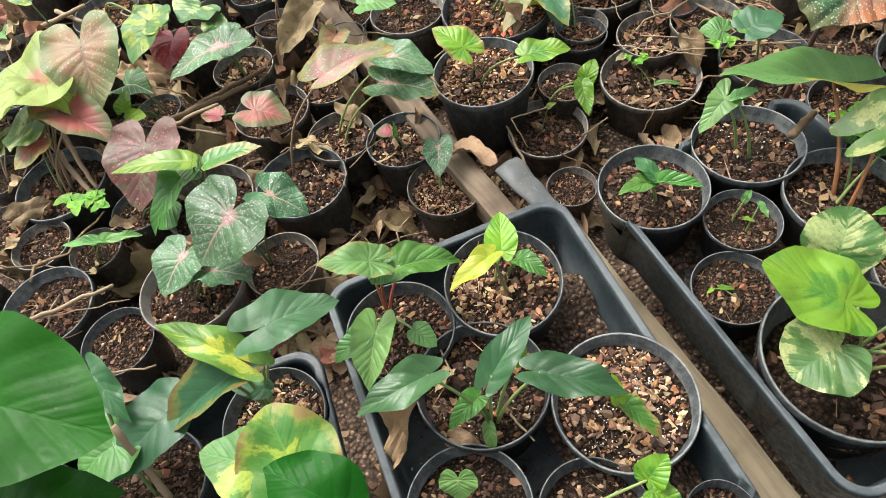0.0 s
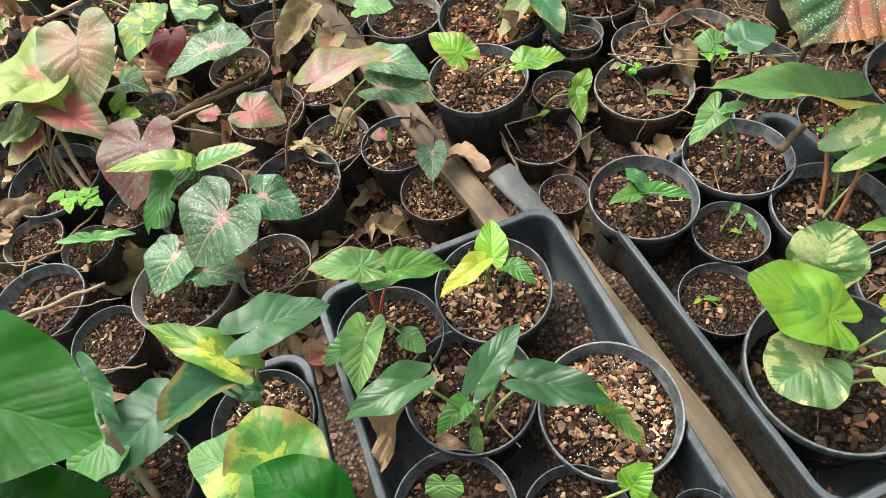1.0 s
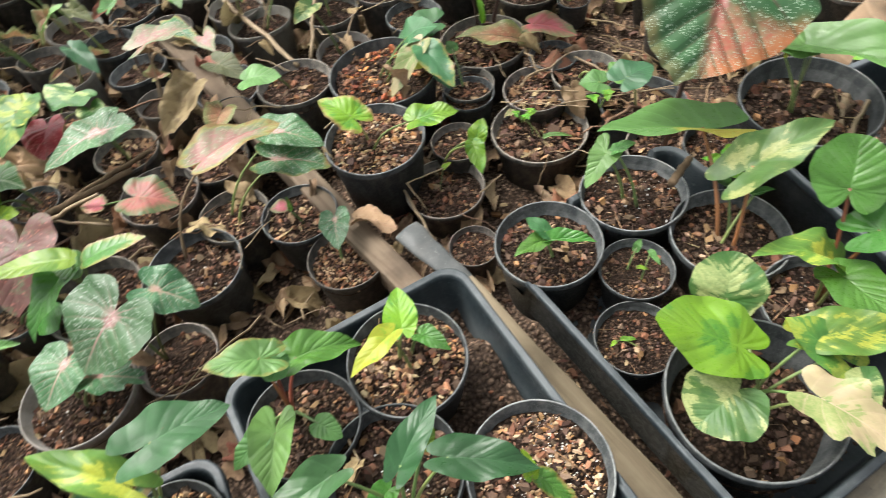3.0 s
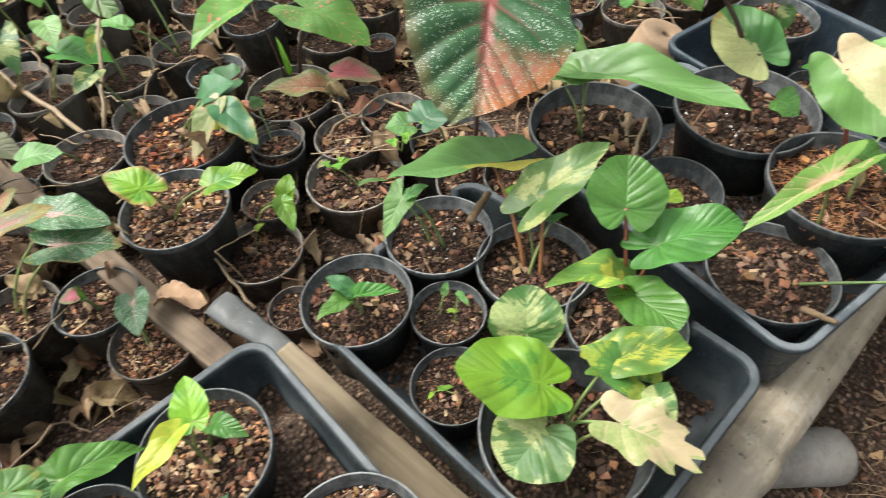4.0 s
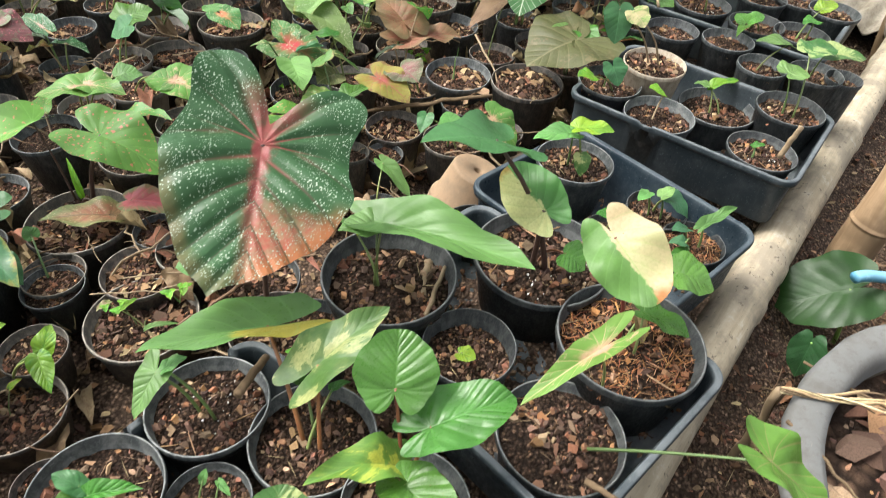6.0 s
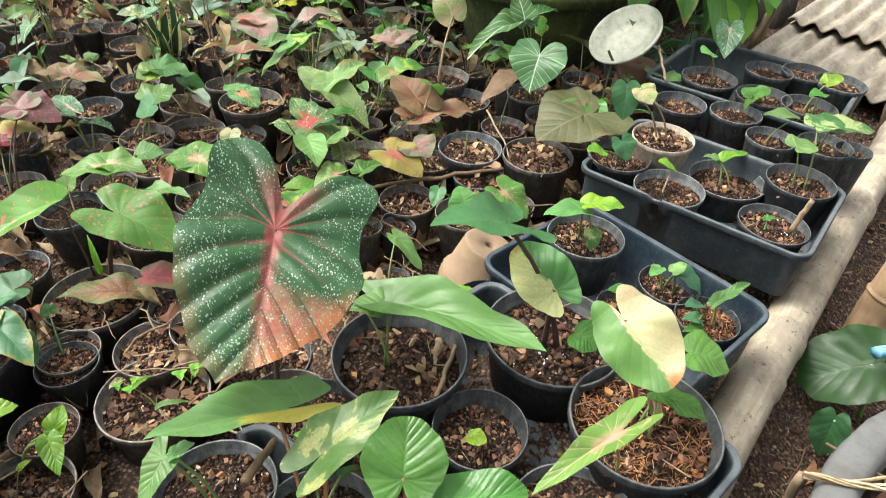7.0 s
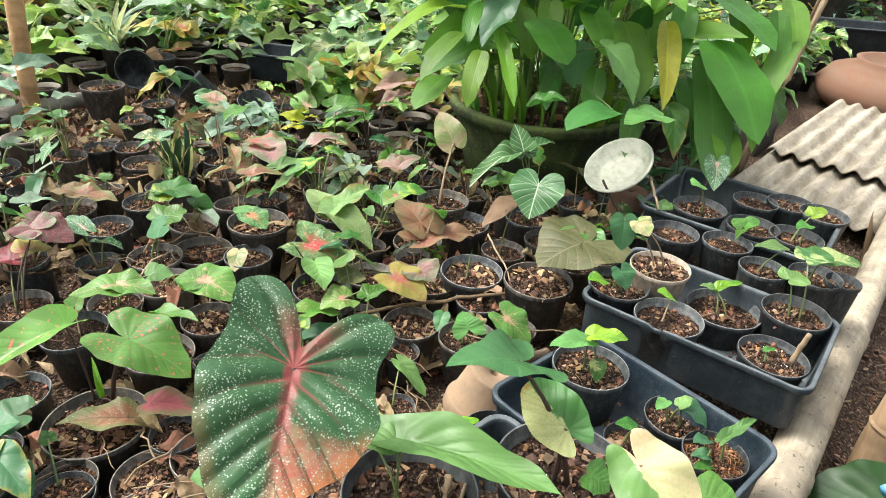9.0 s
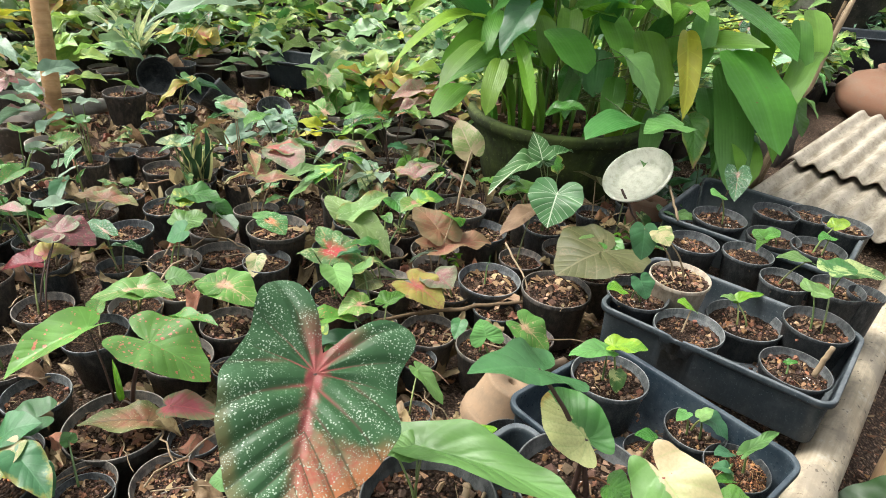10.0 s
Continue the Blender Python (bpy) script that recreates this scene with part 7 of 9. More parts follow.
stalk(p, (1.384, 1.372, 0.096), (1.349, 1.295, 0.18), STALK, .002, .15)
p = potted(1.275, 1.182, 0.12, 0.056, 0.096, "gold and pink caladium in a black pot", soil="litter")
leaf(p, (1.137, 1.149, 0.2), (1.164, 1.071, 0.17), 1.44, "heart", GOLD, seed=0)
stalk(p, (1.266, 1.19, 0.101), (1.137, 1.149, 0.2), STALK, .002, .15)
leaf(p, (1.207, 1.152, 0.2), (1.215, 1.105, 0.19), 2.47, "heart", ROSE, seed=1)
stalk(p, (1.276, 1.17, 0.101), (1.207, 1.152, 0.2), STALK, .002, .15)
leaf(p, (0.991, 1.158, 0.19), (0.938, 1.168, 0.18), 1.90, "heart", LIME_PINK, seed=2)
stalk(p, (1.282, 1.192, 0.101), (0.991, 1.158, 0.19), STALK, .002, .15)
leaf(p, (1.073, 1.237, 0.19), (1.026, 1.239, 0.18), 2.23, "oval", OLIVE, seed=3)
stalk(p, (1.263, 1.18, 0.101), (1.073, 1.237, 0.19), STALK, .002, .15)
p = potted(1.369, 1.134, 0.152, 0.084, 0.13, "thin green sprout in a pot of straw", soil="litter")
leaf(p, (1.36, 1.139, 0.192), (1.365, 1.137, 0.222), 0.30, "lance", GREEN, seed=0)
stalk(p, (1.361, 1.142, 0.127), (1.36, 1.139, 0.192), STALK, .002, .15)
p = potted(1.575, 1.404, 0.12, 0.081, 0.139, soil="bark")
p = potted(1.597, 1.53, 0.14, 0.084, 0.144, "black pot with a tall withered cream leaf", soil="bark")
leaf(p, (1.745, 1.666, 0.26), (1.756, 1.766, 0.34), 0.84, "oval", CREAM, seed=0, up=(-.5,-.6,.3))
stalk(p, (1.588, 1.538, 0.113), (1.745, 1.666, 0.26), STALK_TAN, .004, .15)
p = potted(1.561, 1.208, 0.12, 0.064, 0.11, "wilted aroid in a black pot", soil="bark")
leaf(p, (1.638, 1.255, 0.24), (1.497, 1.241, 0.2), 0.50, "oval", DRY, seed=0)
stalk(p, (1.552, 1.216, 0.098), (1.638, 1.255, 0.24), STALK, .002, .15)
p = potted(1.464, 0.987, 0.17, 0.089, 0.15, "deep black pot heaped with dry leaf scraps", soil="litter", low=.08)
p = potted(1.049, 1.009, 0.11, 0.042, 0.072, soil="bark")
p = potted(0.949, 0.882, 0.1, 0.035, 0.06, "seedling with a narrow pale leaf", soil="bark")
leaf(p, (0.994, 0.939, 0.15), (1.012, 0.869, 0.1), 0.47, "oval", PALE, seed=0)
stalk(p, (0.94, 0.89, 0.086), (0.994, 0.939, 0.15), STALK, .002, .15)
p = potted(1.125, 1.073, 0.12, 0.067, 0.115, soil="litter")
p = potted(1.202, 0.954, 0.12, 0.069, 0.119, "aroid with lobed light green leaf in a black pot", soil="bark")
leaf(p, (1.166, 0.922, 0.18), (1.177, 0.957, 0.2), 1.98, "arrow", PALE, seed=0)
stalk(p, (1.193, 0.962, 0.097), (1.166, 0.922, 0.18), STALK, .002, .15)
leaf(p, (1.152, 0.994, 0.18), (1.119, 0.971, 0.16), 0.87, "oval", BLUISH, seed=1)
stalk(p, (1.203, 0.942, 0.097), (1.152, 0.994, 0.18), STALK, .002, .15)
p = potted(1.319, 0.913, 0.12, 0.048, 0.083, "black pot with a bleached pink leaf", soil="litter")
leaf(p, (1.253, 0.888, 0.19), (1.272, 0.828, 0.15), 1.40, "heart", LIME_PINK, seed=0)
stalk(p, (1.31, 0.921, 0.103), (1.253, 0.888, 0.19), STALK, .002, .15)
p = potted(1.33, 1.056, 0.12, 0.061, 0.105, soil="litter")
p = potted(1.747, 1.295, 0.14, 0.07, 0.12, "alocasia with boldly white-veined leaves", soil="bark")
leaf(p, (1.591, 1.142, 0.34), (1.538, 1.112, 0.27), 1.63, "heart", WHITE_VEIN, seed=0)
stalk(p, (1.738, 1.303, 0.117), (1.591, 1.142, 0.34), STALK, .002, .15)
leaf(p, (1.659, 1.269, 0.38), (1.679, 1.335, 0.44), 0.91, "oval", WHITE_VEIN, seed=1)
stalk(p, (1.748, 1.283, 0.117), (1.659, 1.269, 0.38), STALK, .002, .15)
leaf(p, (1.675, 1.293, 0.36), (1.472, 1.272, 0.34), 0.43, "oval", WHITE_VEIN, seed=2)
stalk(p, (1.754, 1.305, 0.117), (1.675, 1.293, 0.36), STALK, .002, .15)
leaf(p, (1.69, 1.278, 0.38), (1.803, 1.281, 0.38), 0.60, "oval", WHITE_VEIN, seed=3)
stalk(p, (1.735, 1.293, 0.117), (1.69, 1.278, 0.38), STALK, .002, .15)
leaf(p, (1.77, 1.299, 0.34), (1.753, 1.314, 0.32), 4.77, "round", GREEN, seed=4)
stalk(p, (1.757, 1.289, 0.117), (1.77, 1.299, 0.34), STALK, .002, .15)
p = potted(1.69, 1.16, 0.14, 0.066, 0.114, "alocasia with broad olive leaves", soil="bark")
leaf(p, (1.568, 0.941, 0.27), (1.434, 0.971, 0.23), 1.83, "heart", OLIVE, seed=0)
stalk(p, (1.681, 1.168, 0.118), (1.568, 0.941, 0.27), STALK, .002, .15)
leaf(p, (1.583, 0.936, 0.26), (1.607, 0.899, 0.23), 2.73, "heart", OLIVE, seed=1)
stalk(p, (1.691, 1.148, 0.118), (1.583, 0.936, 0.26), STALK, .002, .15)
p = potted(1.2, 0.621, 0.264, 0.071, 0.125, "aroid with pale leaves in a black pot", soil="bark", low=.12)
leaf(p, (1.185, 0.629, 0.324), (1.115, 0.659, 0.324), 0.69, "oval", PALE, seed=0)
stalk(p, (1.191, 0.629, 0.245), (1.185, 0.629, 0.324), STALK, .002, .15)
leaf(p, (1.192, 0.625, 0.334), (1.239, 0.583, 0.334), 0.83, "oval", LIME, seed=1)
stalk(p, (1.201, 0.609, 0.245), (1.192, 0.625, 0.334), STALK, .002, .15)
leaf(p, (1.181, 0.599, 0.294), (1.172, 0.582, 0.264), 0.98, "oval", MARBLED, seed=2)
stalk(p, (1.207, 0.63, 0.245), (1.181, 0.599, 0.294), STALK, .002, .15)
p = potted(1.259, 0.464, 0.225, 0.056, 0.1, "seedling with pale leaves in a small black pot", soil="bark")
leaf(p, (1.234, 0.478, 0.265), (1.201, 0.475, 0.265), 0.76, "oval", PALE, seed=0)
stalk(p, (1.25, 0.472, 0.205), (1.234, 0.478, 0.265), STALK, .002, .15)
leaf(p, (1.233, 0.452, 0.275), (1.257, 0.446, 0.285), 1.01, "oval", PALE, seed=1)
stalk(p, (1.26, 0.452, 0.205), (1.233, 0.452, 0.275), STALK, .002, .15)
leaf(p, (1.251, 0.45, 0.265), (1.265, 0.408, 0.245), 1.03, "oval", BLUISH, seed=2)
stalk(p, (1.266, 0.474, 0.205), (1.251, 0.45, 0.265), STALK, .002, .15)
p = potted(1.238, 0.371, 0.225, 0.055, 0.1, "seedling in a small pot of coir", soil="fibre", low=.1)
leaf(p, (1.234, 0.39, 0.245), (1.197, 0.396, 0.255), 0.76, "oval", BLUISH, seed=0)
stalk(p, (1.229, 0.379, 0.211), (1.234, 0.39, 0.245), STALK, .002, .15)
leaf(p, (1.224, 0.362, 0.275), (1.289, 0.347, 0.295), 0.34, "oval", PALE, seed=1)
stalk(p, (1.239, 0.359, 0.211), (1.224, 0.362, 0.275), STALK, .002, .15)
leaf(p, (1.2, 0.369, 0.245), (1.18, 0.386, 0.245), 1.13, "oval", BLUISH, seed=2)
stalk(p, (1.245, 0.381, 0.211), (1.2, 0.369, 0.245), STALK, .002, .15)
leaf(p, (1.192, 0.357, 0.235), (1.164, 0.373, 0.235), 0.69, "oval", GREEN, seed=3)
stalk(p, (1.226, 0.369, 0.211), (1.192, 0.357, 0.235), STALK, .002, .15)
p = potted(1.147, 0.48, 0.22, 0.045, 0.1, "seedling with one green leaf", soil="bark")
leaf(p, (1.151, 0.479, 0.25), (1.117, 0.498, 0.26), 0.86, "oval", GREEN, seed=0)
stalk(p, (1.138, 0.488, 0.2), (1.151, 0.479, 0.25), STALK, .002, .15)
p = potted(0.977, 0.643, 0.2, 0.059, 0.13, "low seedling in a black pot", soil="bark")
leaf(p, (0.933, 0.678, 0.22), (0.964, 0.669, 0.22), 0.79, "oval", LIME, seed=0)
stalk(p, (0.968, 0.651, 0.175), (0.933, 0.678, 0.22), STALK, .002, .15)
p = potted(1.551, 0.434, 0.254, 0.069, 0.1, "tiny seedling in a small black pot", soil="bark")
leaf(p, (1.553, 0.451, 0.254), (1.574, 0.441, 0.254), 0.70, "round", GREEN, seed=0)
stalk(p, (1.543, 0.443, 0.234), (1.553, 0.451, 0.254), STALK, .002, .15)
p = potted(1.487, 0.637, 0.253, 0.074, 0.115, "orange-stalked sprout in a black pot", soil="bark")
leaf(p, (1.514, 0.656, 0.283), (1.483, 0.675, 0.298), 1.37, "oval", LIME, seed=0)
stalk(p, (1.478, 0.645, 0.23), (1.514, 0.656, 0.283), STALK_TAN, .002, .15)
p = potted(1.664, 0.601, 0.229, 0.083, 0.12, "sprout with two lime leaves in a black pot", soil="bark")
leaf(p, (1.677, 0.636, 0.259), (1.738, 0.608, 0.269), 0.46, "oval", LIME, seed=0)
stalk(p, (1.655, 0.609, 0.206), (1.677, 0.636, 0.259), STALK, .002, .15)
leaf(p, (1.671, 0.64, 0.259), (1.644, 0.661, 0.264), 0.89, "oval", PALE, seed=1)
stalk(p, (1.665, 0.589, 0.206), (1.671, 0.64, 0.259), STALK, .002, .15)
p = potted(1.724, 0.474, 0.27, 0.072, 0.12, "cluster of stalks with a pale leaf in a black pot", soil="bark")
leaf(p, (1.717, 0.506, 0.34), (1.757, 0.494, 0.34), 1.75, "round", PALE, seed=0)
stalk(p, (1.715, 0.482, 0.247), (1.717, 0.506, 0.34), STALK, .002, .15)
leaf(p, (1.799, 0.513, 0.36), (1.874, 0.496, 0.36), 1.05, "oval", MARBLED, seed=1)
stalk(p, (1.725, 0.462, 0.247), (1.799, 0.513, 0.36), STALK, .002, .15)
p = potted(1.495, 0.779, 0.26, 0.07, 0.11, "caladium seedling in a black pot", soil="bark")
leaf(p, (1.462, 0.758, 0.31), (1.46, 0.734, 0.28), 1.80, "heart", BLUISH, seed=0)
stalk(p, (1.486, 0.787, 0.238), (1.462, 0.758, 0.31), STALK, .002, .15)
leaf(p, (1.43, 0.783, 0.29), (1.395, 0.795, 0.295), 1.48, "oval", LIME, seed=1)
stalk(p, (1.496, 0.767, 0.238), (1.43, 0.783, 0.29), STALK, .002, .15)
p = potted(1.599, 0.745, 0.29, 0.071, 0.12, "dry-stalked aroid in a cream plastic pot", mat=CREAM_POT, soil="litter", low=.08)
leaf(p, (1.503, 0.808, 0.41), (1.48, 0.783, 0.35), 0.97, "oval", BLUISH, seed=0)
stalk(p, (1.59, 0.753, 0.276), (1.503, 0.808, 0.41), STALK_TAN, .002, .15)
leaf(p, (1.52, 0.783, 0.41), (1.522, 0.749, 0.39), 2.13, "oval", CREAM, seed=1)
stalk(p, (1.6, 0.733, 0.276), (1.52, 0.783, 0.41), STALK_TAN, .002, .15)
p = potted(1.849, 0.614, 0.27, 0.057, 0.12, "aroid leaning out of a black pot", soil="soil")
leaf(p, (1.887, 0.592, 0.32), (1.816, 0.637, 0.33), 0.65, "oval", PALE, seed=0)
stalk(p, (1.84, 0.622, 0.247), (1.887, 0.592, 0.32), STALK, .002, .15)
p = potted(1.928, 0.521, 0.27, 0.061, 0.12, "marbled aroid in a black pot", soil="bark")
leaf(p, (1.879, 0.504, 0.34), (1.933, 0.442, 0.34), 1.06, "oval", MARBLED, seed=0)
stalk(p, (1.919, 0.529, 0.247), (1.879, 0.504, 0.34), STALK, .002, .15)
p = potted(1.962, 0.469, 0.27, 0.042, 0.12, soil="bark")
p = potted(1.898, 0.737, 0.27, 0.065, 0.12, "black pot of bark chips", mat=BLACK, soil="bark")
p = potted(1.824, 0.851, 0.27, 0.066, 0.12, "black pot of dark bark with scraps", soil="bark")
p = potted(2.051, 0.748, 0.27, 0.072, 0.12, "rosette seedling in a black pot", soil="bark")
leaf(p, (1.954, 0.737, 0.3), (1.959, 0.767, 0.31), 2.05, "oval", GREEN, seed=0)
stalk(p, (2.042, 0.756, 0.247), (1.954, 0.737, 0.3), STALK, .002, .15)
leaf(p, (1.967, 0.736, 0.3), (2.013, 0.725, 0.31), 1.11, "oval", GREEN, seed=1)
stalk(p, (2.052, 0.736, 0.247), (1.967, 0.736, 0.3), STALK, .002, .15)
leaf(p, (1.962, 0.735, 0.29), (1.899, 0.72, 0.29), 0.45, "oval", GREEN, seed=2)
stalk(p, (2.058, 0.758, 0.247), (1.962, 0.735, 0.29), STALK, .002, .15)
p = potted(2.031, 0.9, 0.27, 0.077, 0.12, "spotted caladium in a black pot", soil="bark")
leaf(p, (2.015, 0.88, 0.41), (1.94, 0.832, 0.37), 0.73, "heart", SPECKLED, seed=0)
stalk(p, (2.022, 0.908, 0.247), (2.015, 0.88, 0.41), STALK_DARK, .002, .15)
leaf(p, (1.964, 0.885, 0.36), (1.942, 0.897, 0.36), 3.13, "oval", PALE, seed=1)
stalk(p, (2.032, 0.888, 0.247), (1.964, 0.885, 0.36), STALK, .002, .15)
p = potted(2.225, 0.831, 0.27, 0.066, 0.12, soil="bark")
p = potted(2.098, 0.647, 0.27, 0.069, 0.12, "seedling with a bright green leaf", soil="bark")
leaf(p, (2.136, 0.639, 0.33), (2.177, 0.63, 0.34), 1.17, "round", LIME, seed=0)
stalk(p, (2.089, 0.655, 0.247), (2.136, 0.639, 0.33), STALK, .002, .15)
leaf(p, (2.099, 0.63, 0.31), (2.053, 0.639, 0.31), 0.97, "oval", GREEN, seed=1)
stalk(p, (2.099, 0.635, 0.247), (2.099, 0.63, 0.31), STALK, .002, .15)
p = potted(2.323, 0.669, 0.27, 0.069, 0.12, soil="bark")
p = potted(2.31, 0.761, 0.27, 0.069, 0.12, soil="bark")
p = potted(1.93, 1.011, 0.2, 0.065, 0.12, "thin seedling in a black pot", soil="bark")
leaf(p, (1.968, 1.022, 0.25), (1.927, 1.034, 0.26), 1.93, "oval", PALE, seed=0)
stalk(p, (1.921, 1.019, 0.177), (1.968, 1.022, 0.25), STALK, .002, .15)
leaf(p, (1.974, 0.996, 0.25), (1.985, 0.956, 0.25), 2.02, "oval", PALE, seed=1)
stalk(p, (1.931, 0.999, 0.177), (1.974, 0.996, 0.25), STALK, .002, .15)
p = potted(1.385, 3.5, 0.17, 0.075, 0.16, "tall aroid with large silvery green leaves in a pot", soil="bark")
leaf(p, (1.538, 3.295, 0.48), (1.144, 3.089, 0.46), 0.40, "heart", SILVER, seed=0)
stalk(p, (1.376, 3.382, 0.25), (1.538, 3.295, 0.48), STALK, .002, .15)
leaf(p, (1.571, 3.43, 0.42), (1.652, 3.251, 0.4), 0.60, "heart", PALE, seed=1)
stalk(p, (1.386, 3.362, 0.25), (1.571, 3.43, 0.42), STALK, .002, .15)
leaf(p, (1.369, 3.302, 0.38), (1.278, 3.276, 0.34), 0.70, "heart", GREEN, seed=2)
stalk(p, (1.392, 3.384, 0.25), (1.369, 3.302, 0.38), STALK, .002, .15)
p = potted(1.015, 3.12, 0.17, 0.09, 0.15, "low weed in a wide black pot by the bamboo post", soil="litter")
leaf(p, (1.03, 3.12, 0.2), (0.95, 3.08, 0.24), 0.7, "heart", PALE, seed=0)
stalk(p, (1.01, 3.12, 0.15), (1.03, 3.12, 0.2), STALK, .002, .15)
p = potted(0.905, 3.57, 0.15, 0.075, 0.13, "weedy dusty black pot behind the bamboo post", mat=DIRTY, soil="litter")
p = potted(1.66, 2.7, 0.1, 0.055, 0.095, "small empty-looking black pot among far plants", mat=BLACK, soil="soil")
p = potted(1.2, 3.0, 0.1, 0.07, 0.095, "yellowing caladium before the tumbled pots", soil="litter")
leaf(p, (1.2, 2.93, 0.22), (1.09, 2.93, 0.15), 0.6, "heart", GOLD, seed=1)
stalk(p, (1.2, 3.0, 0.08), (1.2, 2.93, 0.22), STALK, .002, .15)
leaf(p, (1.23, 2.95, 0.24), (1.27, 2.9, 0.19), 0.9, "heart", PALE, seed=2)
stalk(p, (1.2, 3.0, 0.08), (1.23, 2.95, 0.24), STALK, .002, .15)
leaf(p, (1.29, 2.98, 0.2), (1.38, 2.95, 0.17), 0.8, "heart", BLUISH, seed=3)
stalk(p, (1.2, 3.0, 0.08), (1.29, 2.98, 0.2), STALK, .002, .15)
p = potted(1.05, 2.83, 0.1, 0.062, 0.095, "seedling with lime leaves in a black pot", soil="litter")
leaf(p, (1.03, 2.8, 0.16), (0.98, 2.77, 0.15), 0.8, "oval", LIME, seed=1)
stalk(p, (1.05, 2.83, 0.08), (1.03, 2.8, 0.16), STALK, .002, .15)
p = big_planter
leaf(p, (1.847, 1.458, 0.695), (1.848, 1.316, 0.602), 1.02, "strap", BROAD, seed=0)
stalk(p, (2.211, 1.728, 0.306), (1.847, 1.458, 0.695), STALK, .002, .15)
leaf(p, (2.095, 1.322, 0.694), (2.03, 1.173, 0.515), 0.54, "strap", BROAD, seed=1)
stalk(p, (2.221, 1.708, 0.306), (2.095, 1.322, 0.694), STALK, .002, .15)
leaf(p, (1.985, 1.301, 0.639), (1.976, 1.153, 0.528), 0.64, "oval", PALE, seed=2)
stalk(p, (2.227, 1.73, 0.306), (1.985, 1.301, 0.639), STALK, .002, .15)
leaf(p, (2.195, 1.243, 0.703), (2.078, 1.117, 0.494), 0.27, "strap", YELLOW, seed=3)
stalk(p, (2.208, 1.718, 0.306), (2.195, 1.243, 0.703), STALK, .002, .15)
leaf(p, (2.293, 1.13, 0.66), (2.237, 0.877, 0.451), 0.71, "strap", BROAD, seed=4)
stalk(p, (2.23, 1.714, 0.306), (2.293, 1.13, 0.66), STALK, .002, .15)
leaf(p, (2.311, 1.153, 0.611), (2.137, 0.93, 0.304), 0.31, "strap", BROAD_DEEP, seed=0)
stalk(p, (2.217, 1.732, 0.306), (2.311, 1.153, 0.611), STALK, .002, .15)
leaf(p, (2.425, 1.255, 0.783), (2.441, 1.006, 0.664), 0.69, "strap", BROAD, seed=1)
stalk(p, (2.214, 1.709, 0.306), (2.425, 1.255, 0.783), STALK, .002, .15)
leaf(p, (1.784, 1.73, 0.686), (1.468, 1.718, 0.61), 0.27, "lance", BROAD_LIME, seed=2, droop=.55)
stalk(p, (2.231, 1.724, 0.306), (1.784, 1.73, 0.686), STALK, .002, .15)
leaf(p, (1.694, 1.619, 0.635), (1.503, 1.564, 0.54), 0.31, "strap", BROAD, seed=3, droop=.4)
stalk(p, (2.209, 1.725, 0.306), (1.694, 1.619, 0.635), STALK, .002, .15)
leaf(p, (1.694, 1.521, 0.602), (1.588, 1.449, 0.481), 0.39, "strap", BROAD_LIME, seed=4)
stalk(p, (2.225, 1.709, 0.306), (1.694, 1.521, 0.602), STALK, .002, .15)
leaf(p, (1.746, 1.524, 0.668), (1.66, 1.329, 0.503), 0.17, "strap", BROAD_LIME, seed=0)
stalk(p, (2.224, 1.731, 0.306), (1.746, 1.524, 0.668), STALK, .002, .15)
leaf(p, (1.797, 1.536, 0.744), (1.666, 1.491, 0.632), 0.61, "oval", BLUISH, seed=1)
stalk(p, (2.21, 1.714, 0.306), (1.797, 1.536, 0.744), STALK, .002, .15)
leaf(p, (1.876, 1.146, 0.504), (1.728, 1.18, 0.48), 0.90, "strap", BROAD_DEEP, seed=2)
stalk(p, (2.232, 1.717, 0.306), (1.876, 1.146, 0.504), STALK, .002, .15)
leaf(p, (1.748, 1.322, 0.493), (1.802, 1.259, 0.511), 1.04, "round", GREEN, seed=3)
stalk(p, (2.213, 1.73, 0.306), (1.748, 1.322, 0.493), STALK, .002, .15)
leaf(p, (2.021, 1.086, 0.487), (1.902, 1.12, 0.478), 1.15, "oval", PALE, seed=4)
stalk(p, (2.218, 1.708, 0.306), (2.021, 1.086, 0.487), STALK, .002, .15)
leaf(p, (1.622, 1.597, 0.519), (1.468, 1.537, 0.461), 0.55, "strap", BROAD, seed=0)
stalk(p, (2.229, 1.728, 0.306), (1.622, 1.597, 0.519), STALK, .002, .15)
leaf(p, (2.58, 1.095, 0.743), (2.478, 0.99, 0.581), 0.35, "strap", BROAD, seed=1)
stalk(p, (2.208, 1.72, 0.306), (2.58, 1.095, 0.743), STALK, .002, .15)
leaf(p, (2.59, 1.026, 0.659), (2.33, 0.958, 0.466), 0.25, "strap", BROAD, seed=2)
stalk(p, (2.229, 1.712, 0.306), (2.59, 1.026, 0.659), STALK, .002, .15)
leaf(p, (2.41, 1.107, 0.559), (2.306, 0.919, 0.384), 0.33, "strap", BROAD_LIME, seed=3)
stalk(p, (2.219, 1.732, 0.306), (2.41, 1.107, 0.559), STALK, .002, .15)
leaf(p, (2.292, 1.188, 0.533), (2.219, 1.085, 0.407), 0.53, "strap", BROAD_DEEP, seed=4)
stalk(p, (2.212, 1.711, 0.306), (2.292, 1.188, 0.533), STALK, .002, .15)
leaf(p, (2.137, 1.517, 0.598), (2.044, 1.434, 0.478), 0.64, "strap", BROAD_DEEP, seed=0)
stalk(p, (2.232, 1.722, 0.306), (2.137, 1.517, 0.598), STALK, .002, .15)
